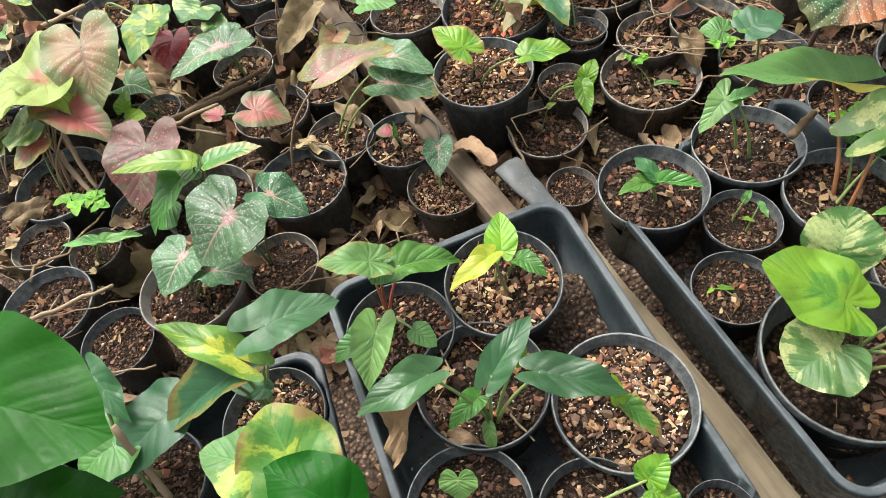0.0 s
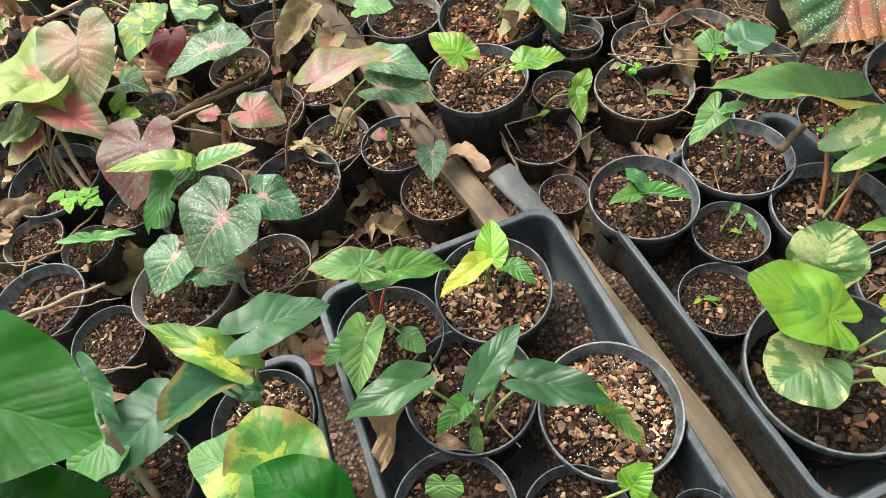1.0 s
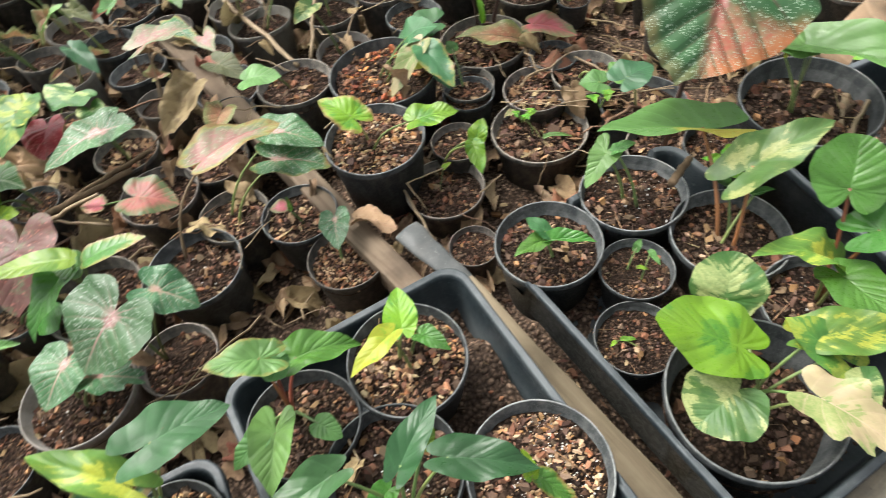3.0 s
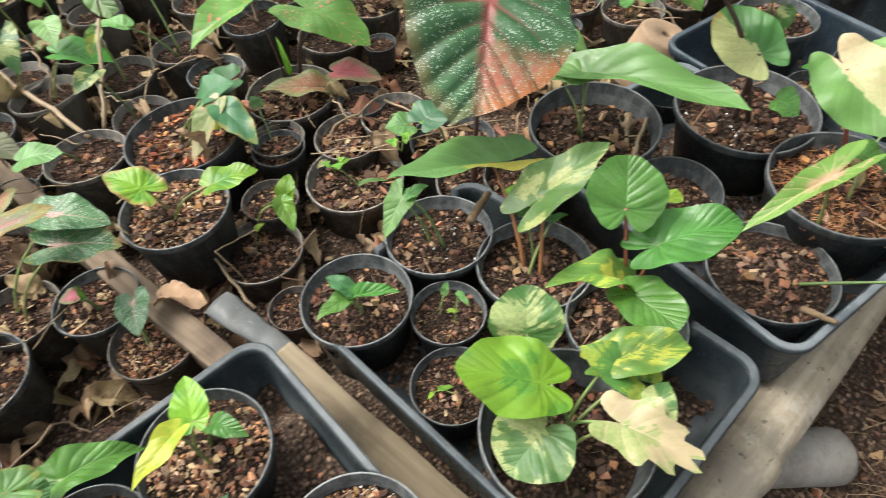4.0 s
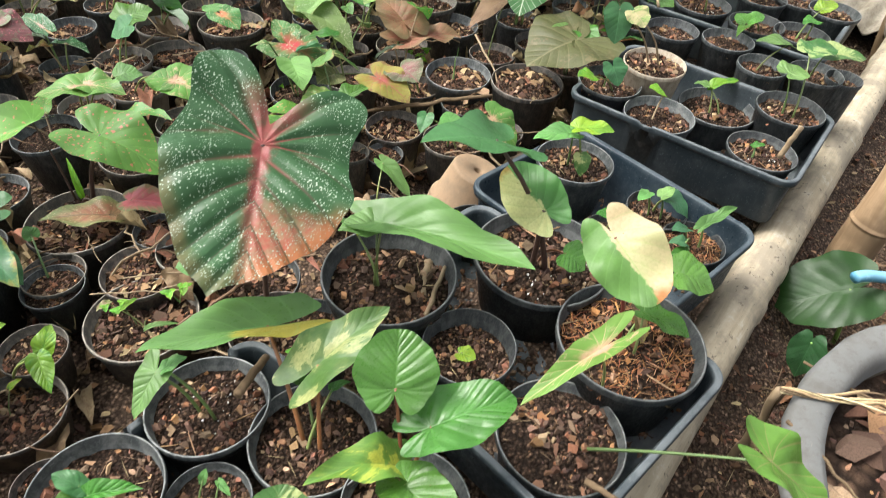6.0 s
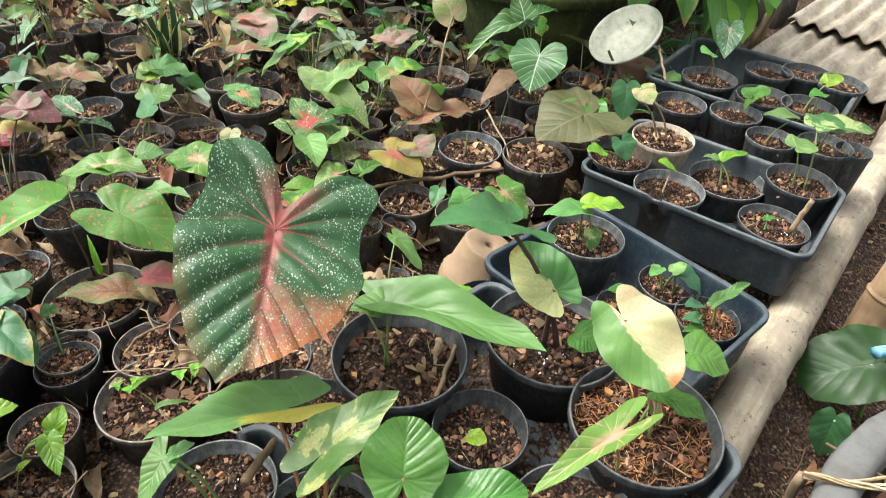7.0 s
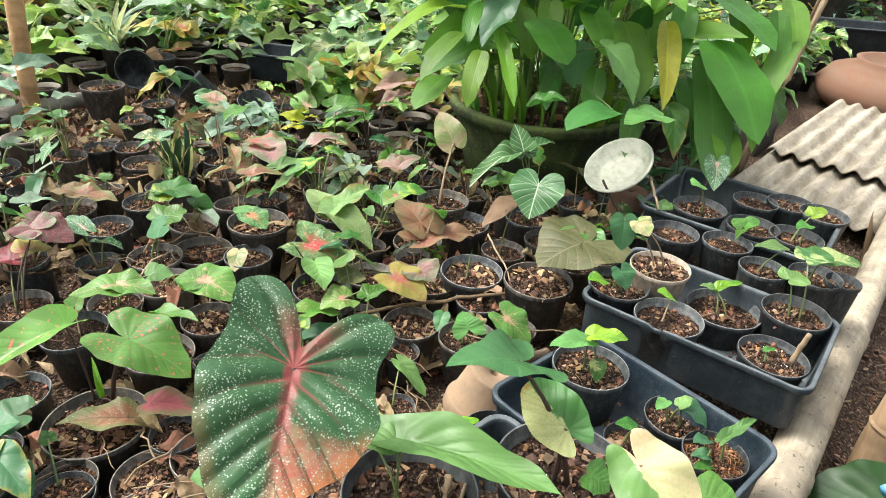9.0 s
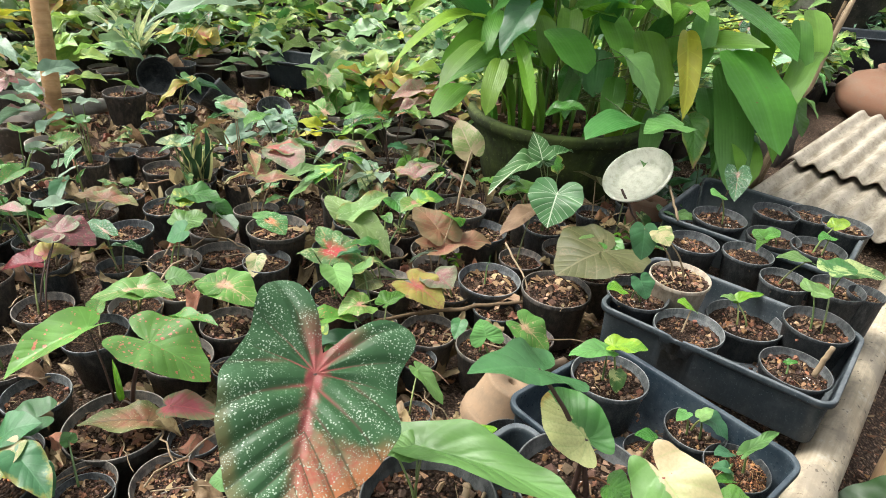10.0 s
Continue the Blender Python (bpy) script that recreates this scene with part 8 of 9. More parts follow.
leaf(p, (2.147, 1.258, 0.458), (1.994, 1.158, 0.348), 0.35, "strap", BROAD_DEEP, seed=1)
stalk(p, (2.21, 1.727, 0.306), (2.147, 1.258, 0.458), STALK, .002, .15)
leaf(p, (2.24, 1.008, 0.429), (2.189, 0.915, 0.344), 0.72, "strap", BROAD, seed=2)
stalk(p, (2.223, 1.708, 0.306), (2.24, 1.008, 0.429), STALK, .002, .15)
leaf(p, (2.015, 1.56, 0.722), (1.882, 1.436, 0.601), 0.37, "strap", BROAD, seed=3)
stalk(p, (2.226, 1.73, 0.306), (2.015, 1.56, 0.722), STALK, .002, .15)
leaf(p, (2.109, 1.475, 0.716), (2.03, 1.32, 0.615), 0.57, "strap", BROAD, seed=4)
stalk(p, (2.209, 1.716, 0.306), (2.109, 1.475, 0.716), STALK, .002, .15)
leaf(p, (1.901, 1.572, 0.708), (1.844, 1.455, 0.583), 0.42, "strap", BROAD, seed=0)
stalk(p, (2.231, 1.715, 0.306), (1.901, 1.572, 0.708), STALK, .002, .15)
leaf(p, (2.27, 1.36, 0.745), (2.166, 1.267, 0.597), 0.46, "strap", BROAD, seed=1)
stalk(p, (2.215, 1.731, 0.306), (2.27, 1.36, 0.745), STALK, .002, .15)
leaf(p, (2.35, 1.286, 0.737), (2.226, 1.198, 0.573), 0.38, "strap", BROAD, seed=2)
stalk(p, (2.216, 1.709, 0.306), (2.35, 1.286, 0.737), STALK, .002, .15)
leaf(p, (2.529, 1.212, 0.742), (2.447, 1.1, 0.593), 0.41, "strap", BROAD_LIME, seed=3)
stalk(p, (2.231, 1.726, 0.306), (2.529, 1.212, 0.742), STALK, .002, .15)
leaf(p, (2.457, 1.081, 0.578), (2.426, 0.955, 0.471), 0.71, "strap", BROAD, seed=4)
stalk(p, (2.208, 1.723, 0.306), (2.457, 1.081, 0.578), STALK, .002, .15)
leaf(p, (2.005, 1.51, 0.537), (1.915, 1.428, 0.422), 0.47, "oval", GREEN, seed=0)
stalk(p, (2.227, 1.71, 0.306), (2.005, 1.51, 0.537), STALK, .002, .15)
leaf(p, (2.074, 1.381, 0.544), (1.977, 1.307, 0.43), 0.46, "strap", BROAD, seed=1)
stalk(p, (2.222, 1.732, 0.306), (2.074, 1.381, 0.544), STALK, .002, .15)
leaf(p, (2.182, 1.157, 0.464), (2.115, 1.063, 0.359), 0.59, "oval", GREEN, seed=2)
stalk(p, (2.211, 1.713, 0.306), (2.182, 1.157, 0.464), STALK, .002, .15)
leaf(p, (2.303, 1.102, 0.426), (2.193, 1.04, 0.315), 0.44, "oval", GREEN, seed=3)
stalk(p, (2.232, 1.719, 0.306), (2.303, 1.102, 0.426), STALK, .002, .15)
leaf(p, (1.831, 1.704, 0.706), (1.701, 1.598, 0.614), 0.32, "strap", BROAD, seed=4)
stalk(p, (2.212, 1.729, 0.306), (1.831, 1.704, 0.706), STALK, .002, .15)
leaf(p, (2.734, 1.13, 0.765), (2.598, 1.004, 0.637), 0.40, "strap", BROAD, seed=0)
stalk(p, (2.22, 1.708, 0.306), (2.734, 1.13, 0.765), STALK, .002, .15)
leaf(p, (2.548, 1.028, 0.508), (2.497, 0.939, 0.428), 0.60, "oval", GREEN, seed=1)
stalk(p, (2.228, 1.729, 0.306), (2.548, 1.028, 0.508), STALK, .002, .15)
stick((2.98, 1.25, 0.0), (3.19, 1.19, 0.82), .013, .009, STALK_TAN, "leaning dry woody stem beside the planter")
stick((3.01, 1.27, 0.0), (3.27, 1.22, 0.86), .009, .006, STALK_TAN, "leaning dry woody stem beside the planter")
stick((2.95, 1.22, 0.0), (3.06, 1.17, 0.78), .008, .006, TWIG, "leaning dry woody stem beside the planter")
stick((-0.67, 0.632, 0.15), (-0.519, 0.654, 0.16), .004, .003, STALK_TAN, "dry straw-coloured twig across a pot rim")
stick((-0.652, 0.635, 0.15), (-0.501, 0.634, 0.14), .0015, .001, STALK_TAN, "")
stick((-0.492, 1.014, 0.13), (-0.33, 0.968, 0.2), .005, .003, STALK_TAN, "dry curved stalk among the pots")
stick((-0.463, 1.054, 0.12), (-0.293, 1.078, 0.14), .008, .005, TWIG, "thick dry brown stalk among pots")
stick((-0.428, 1.066, 0.12), (-0.259, 1.13, 0.13), .007, .004, TWIG, "thick dry brown stalk among pots")
stick((-0.344, 0.962, 0.13), (-0.486, 1.02, 0.16), .003, .002, STALK_TAN, "")
stick((-0.751, 1.148, 0.16), (-0.595, 0.895, 0.13), .006, .005, STALK_TAN, "old tan caladium stalk standing in a pot")
stick((-0.623, 0.998, 0.2), (-0.592, 0.909, 0.12), .005, .004, STALK_TAN, "")
stick((-0.375, 0.311, 0.36), (-0.357, 0.256, 0.27), .004, .0045, STALK_TAN, "cut tan stalk standing among leaves")
stick((-0.48, 0.314, 0.33), (-0.465, 0.302, 0.27), .004, .004, STALK_TAN, "")
stick((0.171, 0.814, 0.14), (0.245, 0.838, 0.12), .0015, .0015, STALK_TAN, "pale dry root thread over a pot rim")
stick((0.171, 0.814, 0.14), (0.191, 0.783, 0.09), .0015, .001, STALK_TAN, "pale dry root thread over a pot rim")
stick((0.286, 0.771, 0.1), (0.326, 0.761, 0.14), .002, .001, STALK_TAN, "")
stick((0.402, 0.943, 0.13), (0.536, 0.845, 0.14), .0012, .0012, STALK_TAN, "thin dry root thread")
stick((0.497, 0.876, 0.14), (0.693, 0.791, 0.17), .0012, .001, STALK_TAN, "thin dry root thread")
stick((0.401, 0.786, 0.03), (0.427, 0.786, 0.12), .0012, .001, STALK_TAN, "thin dry root thread")
stick((0.467, 0.507, 0.3), (0.526, 0.55, 0.28), .006, .005, TWIG, "short brown stub on a tray rim")
stick((-0.032, 0.354, 0.26), (-0.025, 0.318, 0.27), .0015, .001, STALK_TAN, "")
stick((0.027, 0.263, 0.25), (0.045, 0.222, 0.26), .0018, .001, STALK_TAN, "")
stick((-0.754, 1.531, 0.13), (-0.676, 1.454, 0.13), .006, .005, STALK_TAN, "")
stick((-0.787, 1.478, 0.13), (-0.667, 1.488, 0.15), .006, .005, STALK_TAN, "pale peeled twig lying on pots")
stick((-0.066, 1.605, 0.16), (0.066, 1.248, 0.13), .006, .005, STALK_TAN, "straight tan stick between pots")
stick((0.186, 1.434, 0.25), (0.098, 1.258, 0.13), .004, .004, STALK_TAN, "")
stick((0.451, 0.939, 0.14), (0.756, 0.802, 0.13), .0012, .001, STALK_TAN, "thin dry root thread")
stick((0.819, 0.583, 0.25), (0.768, 0.533, 0.25), .008, .006, STALK_TAN, "pale strip of bark on the soil")
stick((0.725, 0.487, 0.25), (0.82, 0.546, 0.27), .004, .003, STALK_TAN, "")
stick((0.74, 0.19, 0.25), (0.74, 0.15, 0.27), .005, .003, TWIG, "reddish dry stalk on the tray rim")
stick((1.135, 1.13, 0.13), (1.356, 0.997, 0.16), .006, .004, TWIG, "dry branch lying across the pots")
stick((1.024, 1.158, 0.13), (1.211, 1.093, 0.14), .005, .003, TWIG, "")
stick((1.476, 1.196, 0.2), (1.389, 0.956, 0.13), .003, .002, STALK_TAN, "bare tan stalk standing in a pot")
stick((1.598, 1.589, 0.25), (1.541, 1.597, 0.18), .003, .003, STALK_DARK, "")
stick((1.87, 1.134, 0.3), (1.899, 1.069, 0.2), .004, .003, STALK_DARK, "thin dark stake standing in a pot")
stick((1.954, 1.034, 0.33), (1.899, 0.951, 0.27), .004, .004, STALK_TAN, "pale stake standing in a pot")
stick((1.558, 0.39, 0.33), (1.547, 0.398, 0.26), .005, .006, STALK_TAN, "forked pale stump in a pot")
stick((1.269, 0.832, 0.1), (1.336, 0.825, 0.1), .012, .012, WOOD, "pale offcut of weathered wood")
stick((1.041, 0.836, 0.08), (1.123, 0.778, 0.09), .02, .016, WOOD, "pale wood offcut beside a clay pot")
straw_rope((1.088, 0.115, 0.213), (1.187, 0.015, 0.214))
stick((1.135, 0.12, -0.05), (1.09, 0.118, 0.21), .007, .006, STALK_TAN, "split bamboo stake leaning on a concrete pot")
stick((1.16, 0.122, -0.05), (1.1, 0.112, 0.21), .004, .003, TWIG, "thin dry stake leaning on a concrete pot")
stick((1.21, 0.125, 0.17), (1.19, -0.02, 0.21), .0025, .002, TWIG, "dry brown vine hanging over a concrete rim")
stick((1.06, 0.085, 0.2), (1.02, -0.06, 0.2), .003, .002, TWIG, "dry brown vine hanging over a concrete rim")
stick((0.809, -0.031, -0.04), (0.952, -0.058, -0.03), .005, .004, STALK_TAN, "")
fallen((-0.071, 0.284, 0.29), (-0.131, 0.217, 0.2), 0.23, "oval", DRY)
fallen((-0.159, 1.221, 0.16), (-0.229, 1.137, 0.14), 0.42, "oval", DRY)
fallen((-0.124, 1.181, 0.15), (-0.126, 1.106, 0.13), 0.42, "oval", DRY)
fallen((-0.031, 1.044, 0.1), (-0.095, 1.042, 0.03), 0.74, "oval", DRY)
fallen((-0.104, 0.926, 0.12), (-0.132, 0.969, 0.14), 0.74, "oval", DRY)
fallen((-0.099, 0.992, 0.13), (-0.086, 0.98, 0.1), 1.32, "oval", DRY)
fallen((0.219, 1.014, 0.22), (0.239, 1.02, 0.16), 0.79, "oval", DRY)
fallen((-0.445, 0.554, 0.03), (-0.382, 0.526, 0.03), 0.69, "oval", DRY)
fallen((-0.241, 0.913, 0.12), (-0.221, 0.955, 0.02), 0.47, "oval", DRY)
fallen((-0.377, 0.676, 0.17), (-0.269, 0.616, 0.17), 0.25, "oval", DRY)
fallen((-0.373, 0.539, 0.03), (-0.326, 0.506, 0.03), 0.68, "heart", DRY)
fallen((-0.512, 1.221, 0.12), (-0.431, 1.171, 0.12), 0.59, "heart", DRY)
fallen((-0.556, 1.201, 0.15), (-0.525, 1.192, 0.14), 1.46, "round", DRY)
fallen((-0.754, 0.803, 0.1), (-0.737, 0.786, 0.06), 0.62, "oval", DRY)
fallen((0.07, 0.775, 0.135), (0.125, 0.73, 0.132), 0.75, "oval", DRY)
fallen((-0.171, 0.826, 0.02), (-0.115, 0.753, 0.02), 0.34, "oval", DRY)
fallen((-0.082, 0.756, 0.02), (-0.139, 0.734, 0.02), 0.60, "oval", DRY)
fallen((-0.264, 0.584, 0.03), (-0.219, 0.539, 0.03), 0.53, "oval", DRY)
fallen((-0.475, 0.413, 0.2), (-0.438, 0.427, 0.2), 0.84, "oval", DRY)
fallen((-0.032, 0.316, 0.27), (-0.048, 0.299, 0.27), 0.90, "heart", DRY)
fallen((-0.042, 0.251, 0.25), (-0.013, 0.234, 0.25), 0.80, "oval", DRY)
fallen((-0.105, 0.987, 0.15), (-0.11, 0.994, 0.05), 0.51, "oval", DRY)
fallen((-0.139, 1.184, 0.2), (-0.223, 1.127, 0.15), 0.63, "oval", DRY)
fallen((-0.161, 1.473, 0.13), (-0.119, 1.432, 0.13), 0.82, "oval", DRY)
fallen((0.503, 1.75, 0.12), (0.464, 1.807, 0.06), 0.97, "oval", DRY)
fallen((0.586, 1.633, 0.13), (0.643, 1.683, 0.05), 0.95, "oval", DRY)
fallen((0.39, 1.848, 0.13), (0.424, 1.789, 0.1), 0.76, "oval", DRY)
fallen((0.562, 1.821, 0.1), (0.498, 1.842, 0.1), 1.06, "oval", DRY)
fallen((0.338, 1.241, 0.15), (0.353, 1.224, 0.1), 0.60, "oval", DRY)
fallen((1.327, 1.053, 0.13), (1.38, 1.03, 0.15), 1.03, "oval", DRY)
fallen((1.108, 0.474, 0.22), (1.095, 0.502, 0.23), 1.88, "oval", DRY)
fallen((0.934, 0.08, -0.04), (0.952, 0.017, -0.04), 1.03, "oval", DRY)
fallen((1.062, 0.16, -0.04), (1.081, 0.103, -0.04), 1.08, "oval", DRY)
fallen((0.925, 0.068, -0.05), (1.017, 0.023, -0.05), 0.39, "oval", DRY)
fallen((1.131, 0.185, -0.04), (1.113, 0.137, -0.04), 0.87, "oval", DRY)
fallen((2.835, 0.602, -0.05), (2.259, 0.447, -0.05), 0.17, "oval", DRY)
fallen((1.644, 0.297, -0.04), (1.688, 0.342, -0.04), 0.65, "oval", DRY)
fallen((1.528, 0.163, 0.1), (1.456, 0.249, 0.02), 1.17, "round", SHADE_LEAF)
fallen((1.397, 0.151, 0.05), (1.371, 0.138, -0.02), 0.88, "cordate", DEEP)
fallen((2.332, 0.497, 0.05), (2.295, 0.472, 0), 1.07, "oval", LIME)


# ---- the rest of the bench: rows of pots filling the space behind ----
def taken(x, y, r):
    return any((x - a) ** 2 + (y - b) ** 2 < (0.9 * (r + s)) ** 2 for a, b, s in PLACED)


SPECIES = [
    ("caladium with mottled green leaves in a black pot", "heart", (GREEN, MARBLED, SPECKLED), STALK, 4),
    ("aroid with soft green leaves in a black pot", "oval", (GREEN, PALE, MARBLED), STALK, 5),
    ("speckled caladium in a black pot", "heart", (SPECKLED, PINK_SPOT), STALK_DARK, 3),
    ("pink and green caladium in a black pot", "heart", (ROSE, ROSE, LIME_PINK, PINK_SPOT, SILVER), STALK_TAN, 3),
    ("seedling with soft pale leaves in a black pot", "cordate", (PALE, SILVER, GREEN), STALK, 4),
    ("lime-leaved aroid in a black pot", "oval", (PALE, VARI_LIME, PALE), STALK, 4),
    ("caladium with white-veined leaves", "arrow", (WHITE_VEIN, MARBLED), STALK, 3),
    ("withering caladium in a black pot", "heart", (OLIVE, RUSSET, TAN), STALK_TAN, 2),
    ("deep green aroid in a black pot", "round", (BLUISH, GREEN), STALK, 5),
    ("red-hearted caladium in a black pot", "heart", (RED_HEART, PALE), STALK_DARK, 2),
]


def filler(x, y, r, rng, lush=1.0, tall=1.0):
    label, shape, mats, stem, n = rng.choice(SPECIES)
    rim = rng.uniform(0.11, 0.14)
    p = potted(x, y, rim, r, rim - 0.005, label, soil=rng.choice(("bark", "bark", "litter", "soil")), mat=rng.choice((BLACK, DIRTY, DIRTY, BLACK, DIRTY, BEIGE)), share=0.35, tilt=(rng.uniform(-6, 6), rng.uniform(-6, 6)))
    for _ in range(rng.choice((0, 0, 1, 1, 2))):
        # a withered leaf hanging over the rim
        a, far = rng.uniform(0, 6.28), r * rng.uniform(0.3, 1.1)
        head = Vector((x + far * math.cos(a), y + far * math.sin(a), rim + rng.uniform(0.01, 0.06)))
        tip = head + Vector((math.cos(a), math.sin(a), rng.uniform(-0.9, 0.1))) * rng.uniform(0.03, 0.08)
        leaf(p, head, tip, rng.uniform(0.45, 0.9), rng.choice(("oval", "heart")), rng.choice((DRY, DRY_PALE, DRY_RED, TAN, OLIVE)), rng.uniform(-40, 40), 0.5, 0.35, 0.09, 0, rng.randrange(4), False)
        stalk(p, (x, y, rim - 0.02), head, STALK_TAN, 0.0018, 0.1)
    for _ in range(max(1, round(n * lush * rng.uniform(0.5, 1.2)))):
        a, far, up = rng.uniform(0, 6.28), rng.uniform(0.02, 0.09), rng.uniform(0.02, 0.14) * tall
        head = Vector((x + far * math.cos(a), y + far * math.sin(a), rim + up))
        size = rng.uniform(0.035, 0.095)
        b = a + rng.uniform(-0.6, 0.6)
        tip = head + Vector((size * math.cos(b), size * math.sin(b), rng.uniform(-0.05, 0.015)))
        leaf(p, head, tip, rng.uniform(0.55, 0.95), shape, rng.choice(mats), rng.uniform(-25, 25), 0.25, 0.25, 0.04, 0, rng.randrange(4), False)
        stalk(p, (x + 0.01 * math.cos(a), y + 0.01 * math.sin(a), rim - 0.02), head, stem, 0.0022, 0.1)


# ---- far rows, joined ----
FAR_BLADES = {}


def far_blade(shape, mat, seed):
    if (shape, mat.name, seed) not in FAR_BLADES:
        FAR_BLADES[shape, mat.name, seed] = mesh_of("far_leaf", blade(shape, 0.35, 0.35, 0.06, 0, seed, 4, 22), mat)
    return FAR_BLADES[shape, mat.name, seed]


FAR_POT = mesh_of("far_pot", lathe([(0.72, 0), (0.93, 0.9), (1.0, 0.92), (1.0, 1.0), (0.93, 1.0), (0.9, 0.85)], 20), DIRTY)


FAR_SOIL = mesh_of("far_soil", lathe([(0.9, 0.86), (0.5, 0.885), (0.01, 0.88)], 16), SOIL)


def joined(name, label, category, pieces):
    """One mesh out of many (mesh, matrix) pieces, with their materials and UVs."""
    mats, co, loops, starts, sizes, idx, uvs = [], [], [], [], [], [], []
    nv = nl = 0
    for me, m in pieces:
        v = np.empty(len(me.vertices) * 3)
        me.vertices.foreach_get("co", v)
        a = np.array(m)
        co.append(v.reshape(-1, 3) @ a[:3, :3].T + a[:3, 3])
        k = np.empty(len(me.loops), int)
        me.loops.foreach_get("vertex_index", k)
        loops.append(k + nv)
        s, t = np.empty(len(me.polygons), int), np.empty(len(me.polygons), int)
        me.polygons.foreach_get("loop_start", s)
        me.polygons.foreach_get("loop_total", t)
        starts.append(s + nl)
        sizes.append(t)
        if me.materials[0] not in mats:
            mats.append(me.materials[0])
        idx.append(np.full(len(me.polygons), mats.index(me.materials[0])))
        u = np.zeros(len(me.loops) * 2)
        if me.uv_layers:
            me.uv_layers[0].data.foreach_get("uv", u)
        uvs.append(u)
        nv += len(me.vertices)
        nl += len(me.loops)
    me = bpy.data.meshes.new(name)
    me.vertices.add(nv)
    me.vertices.foreach_set("co", np.concatenate(co).ravel())
    me.loops.add(nl)
    me.loops.foreach_set("vertex_index", np.concatenate(loops))
    n = sum(len(s) for s in starts)
    me.polygons.add(n)
    me.polygons.foreach_set("loop_start", np.concatenate(starts))
    me.polygons.foreach_set("loop_total", np.concatenate(sizes))
    me.polygons.foreach_set("material_index", np.concatenate(idx))
    me.polygons.foreach_set("use_smooth", [True] * n)
    me.uv_layers.new(name="UVMap").data.foreach_set("uv", np.concatenate(uvs))
    for mt in mats:
        me.materials.append(mt)
    me.update()
    me.validate()
    return tagged(new(name, me), label, category, kind="stuff")


def leaf_matrix(head, tip, width, roll):
    y = tip - head
    size = y.length
    y.normalize()
    x = y.cross(Vector((0, 0, 1))).normalized()
    return Matrix.Translation(head) @ Matrix((x, y, x.cross(y))).transposed().to_4x4() @ pose(0, 0, 0, 12, roll, 0) @ Matrix.Diagonal((size * width, size, size, 1))


# greens lightened to stand in for stronger sky light and sheen far off
FAR_LIT_PALE = leaf_material("leaf_far_lit_pale", (0.23, 0.36, 0.17), rough=0.34, radial=True, relief=0.4, lines=0.2, spec=0.5)
FAR_LIT_MINT = leaf_material("leaf_far_lit_mint", (0.19, 0.32, 0.2), rough=0.34, radial=True, relief=0.4, lines=0.2, spec=0.5)
FAR_LIT_LIME = leaf_material("leaf_far_lit_lime", (0.26, 0.41, 0.085), (0.12, 0.27, 0.05), "patches", amount=0.3, rough=0.36, lines=0.2)
FAR_GREENS = ((FAR_LIT_PALE, 9), (FAR_LIT_MINT, 6), (FAR_LIT_LIME, 11), (VARI_LIME, 3), (MARBLED, 6), (GREEN, 2), (WHITE_VEIN, 2), (PALE_SPECK, 5), (YELLOW, 2), (LIME_PINK, 2), (ROSE, 2), (SPECKLED, 2), (GOLD, 2))
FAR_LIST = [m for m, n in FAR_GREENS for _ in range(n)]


def far_plant(out, x, y, rng, scale=1.0):
    r, rim = rng.uniform(0.055, 0.085) * scale, rng.uniform(0.11, 0.16) * scale
    out.append((FAR_POT, Matrix.Translation((x, y, 0)) @ Matrix.Diagonal((r, r, rim, 1))))
    out.append((FAR_SOIL, Matrix.Translation((x, y, 0)) @ Matrix.Diagonal((r, r, rim, 1))))
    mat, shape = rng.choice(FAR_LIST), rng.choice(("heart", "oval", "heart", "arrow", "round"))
    for _ in range(rng.randint(4, 11)):
        a, far, up = rng.uniform(0, 6.28), rng.uniform(0.02, 0.13) * scale, rng.uniform(0.02, 0.24) * scale
        head = Vector((x + far * math.cos(a), y + far * math.sin(a), rim + up))
        size = rng.uniform(0.055, 0.15) * scale
        b = a + rng.uniform(-0.6, 0.6)
        tip = head + Vector((size * math.cos(b), size * math.sin(b), size * rng.uniform(-0.5, 0.5)))
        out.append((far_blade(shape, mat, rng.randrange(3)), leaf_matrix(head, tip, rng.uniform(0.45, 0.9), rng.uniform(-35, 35))))


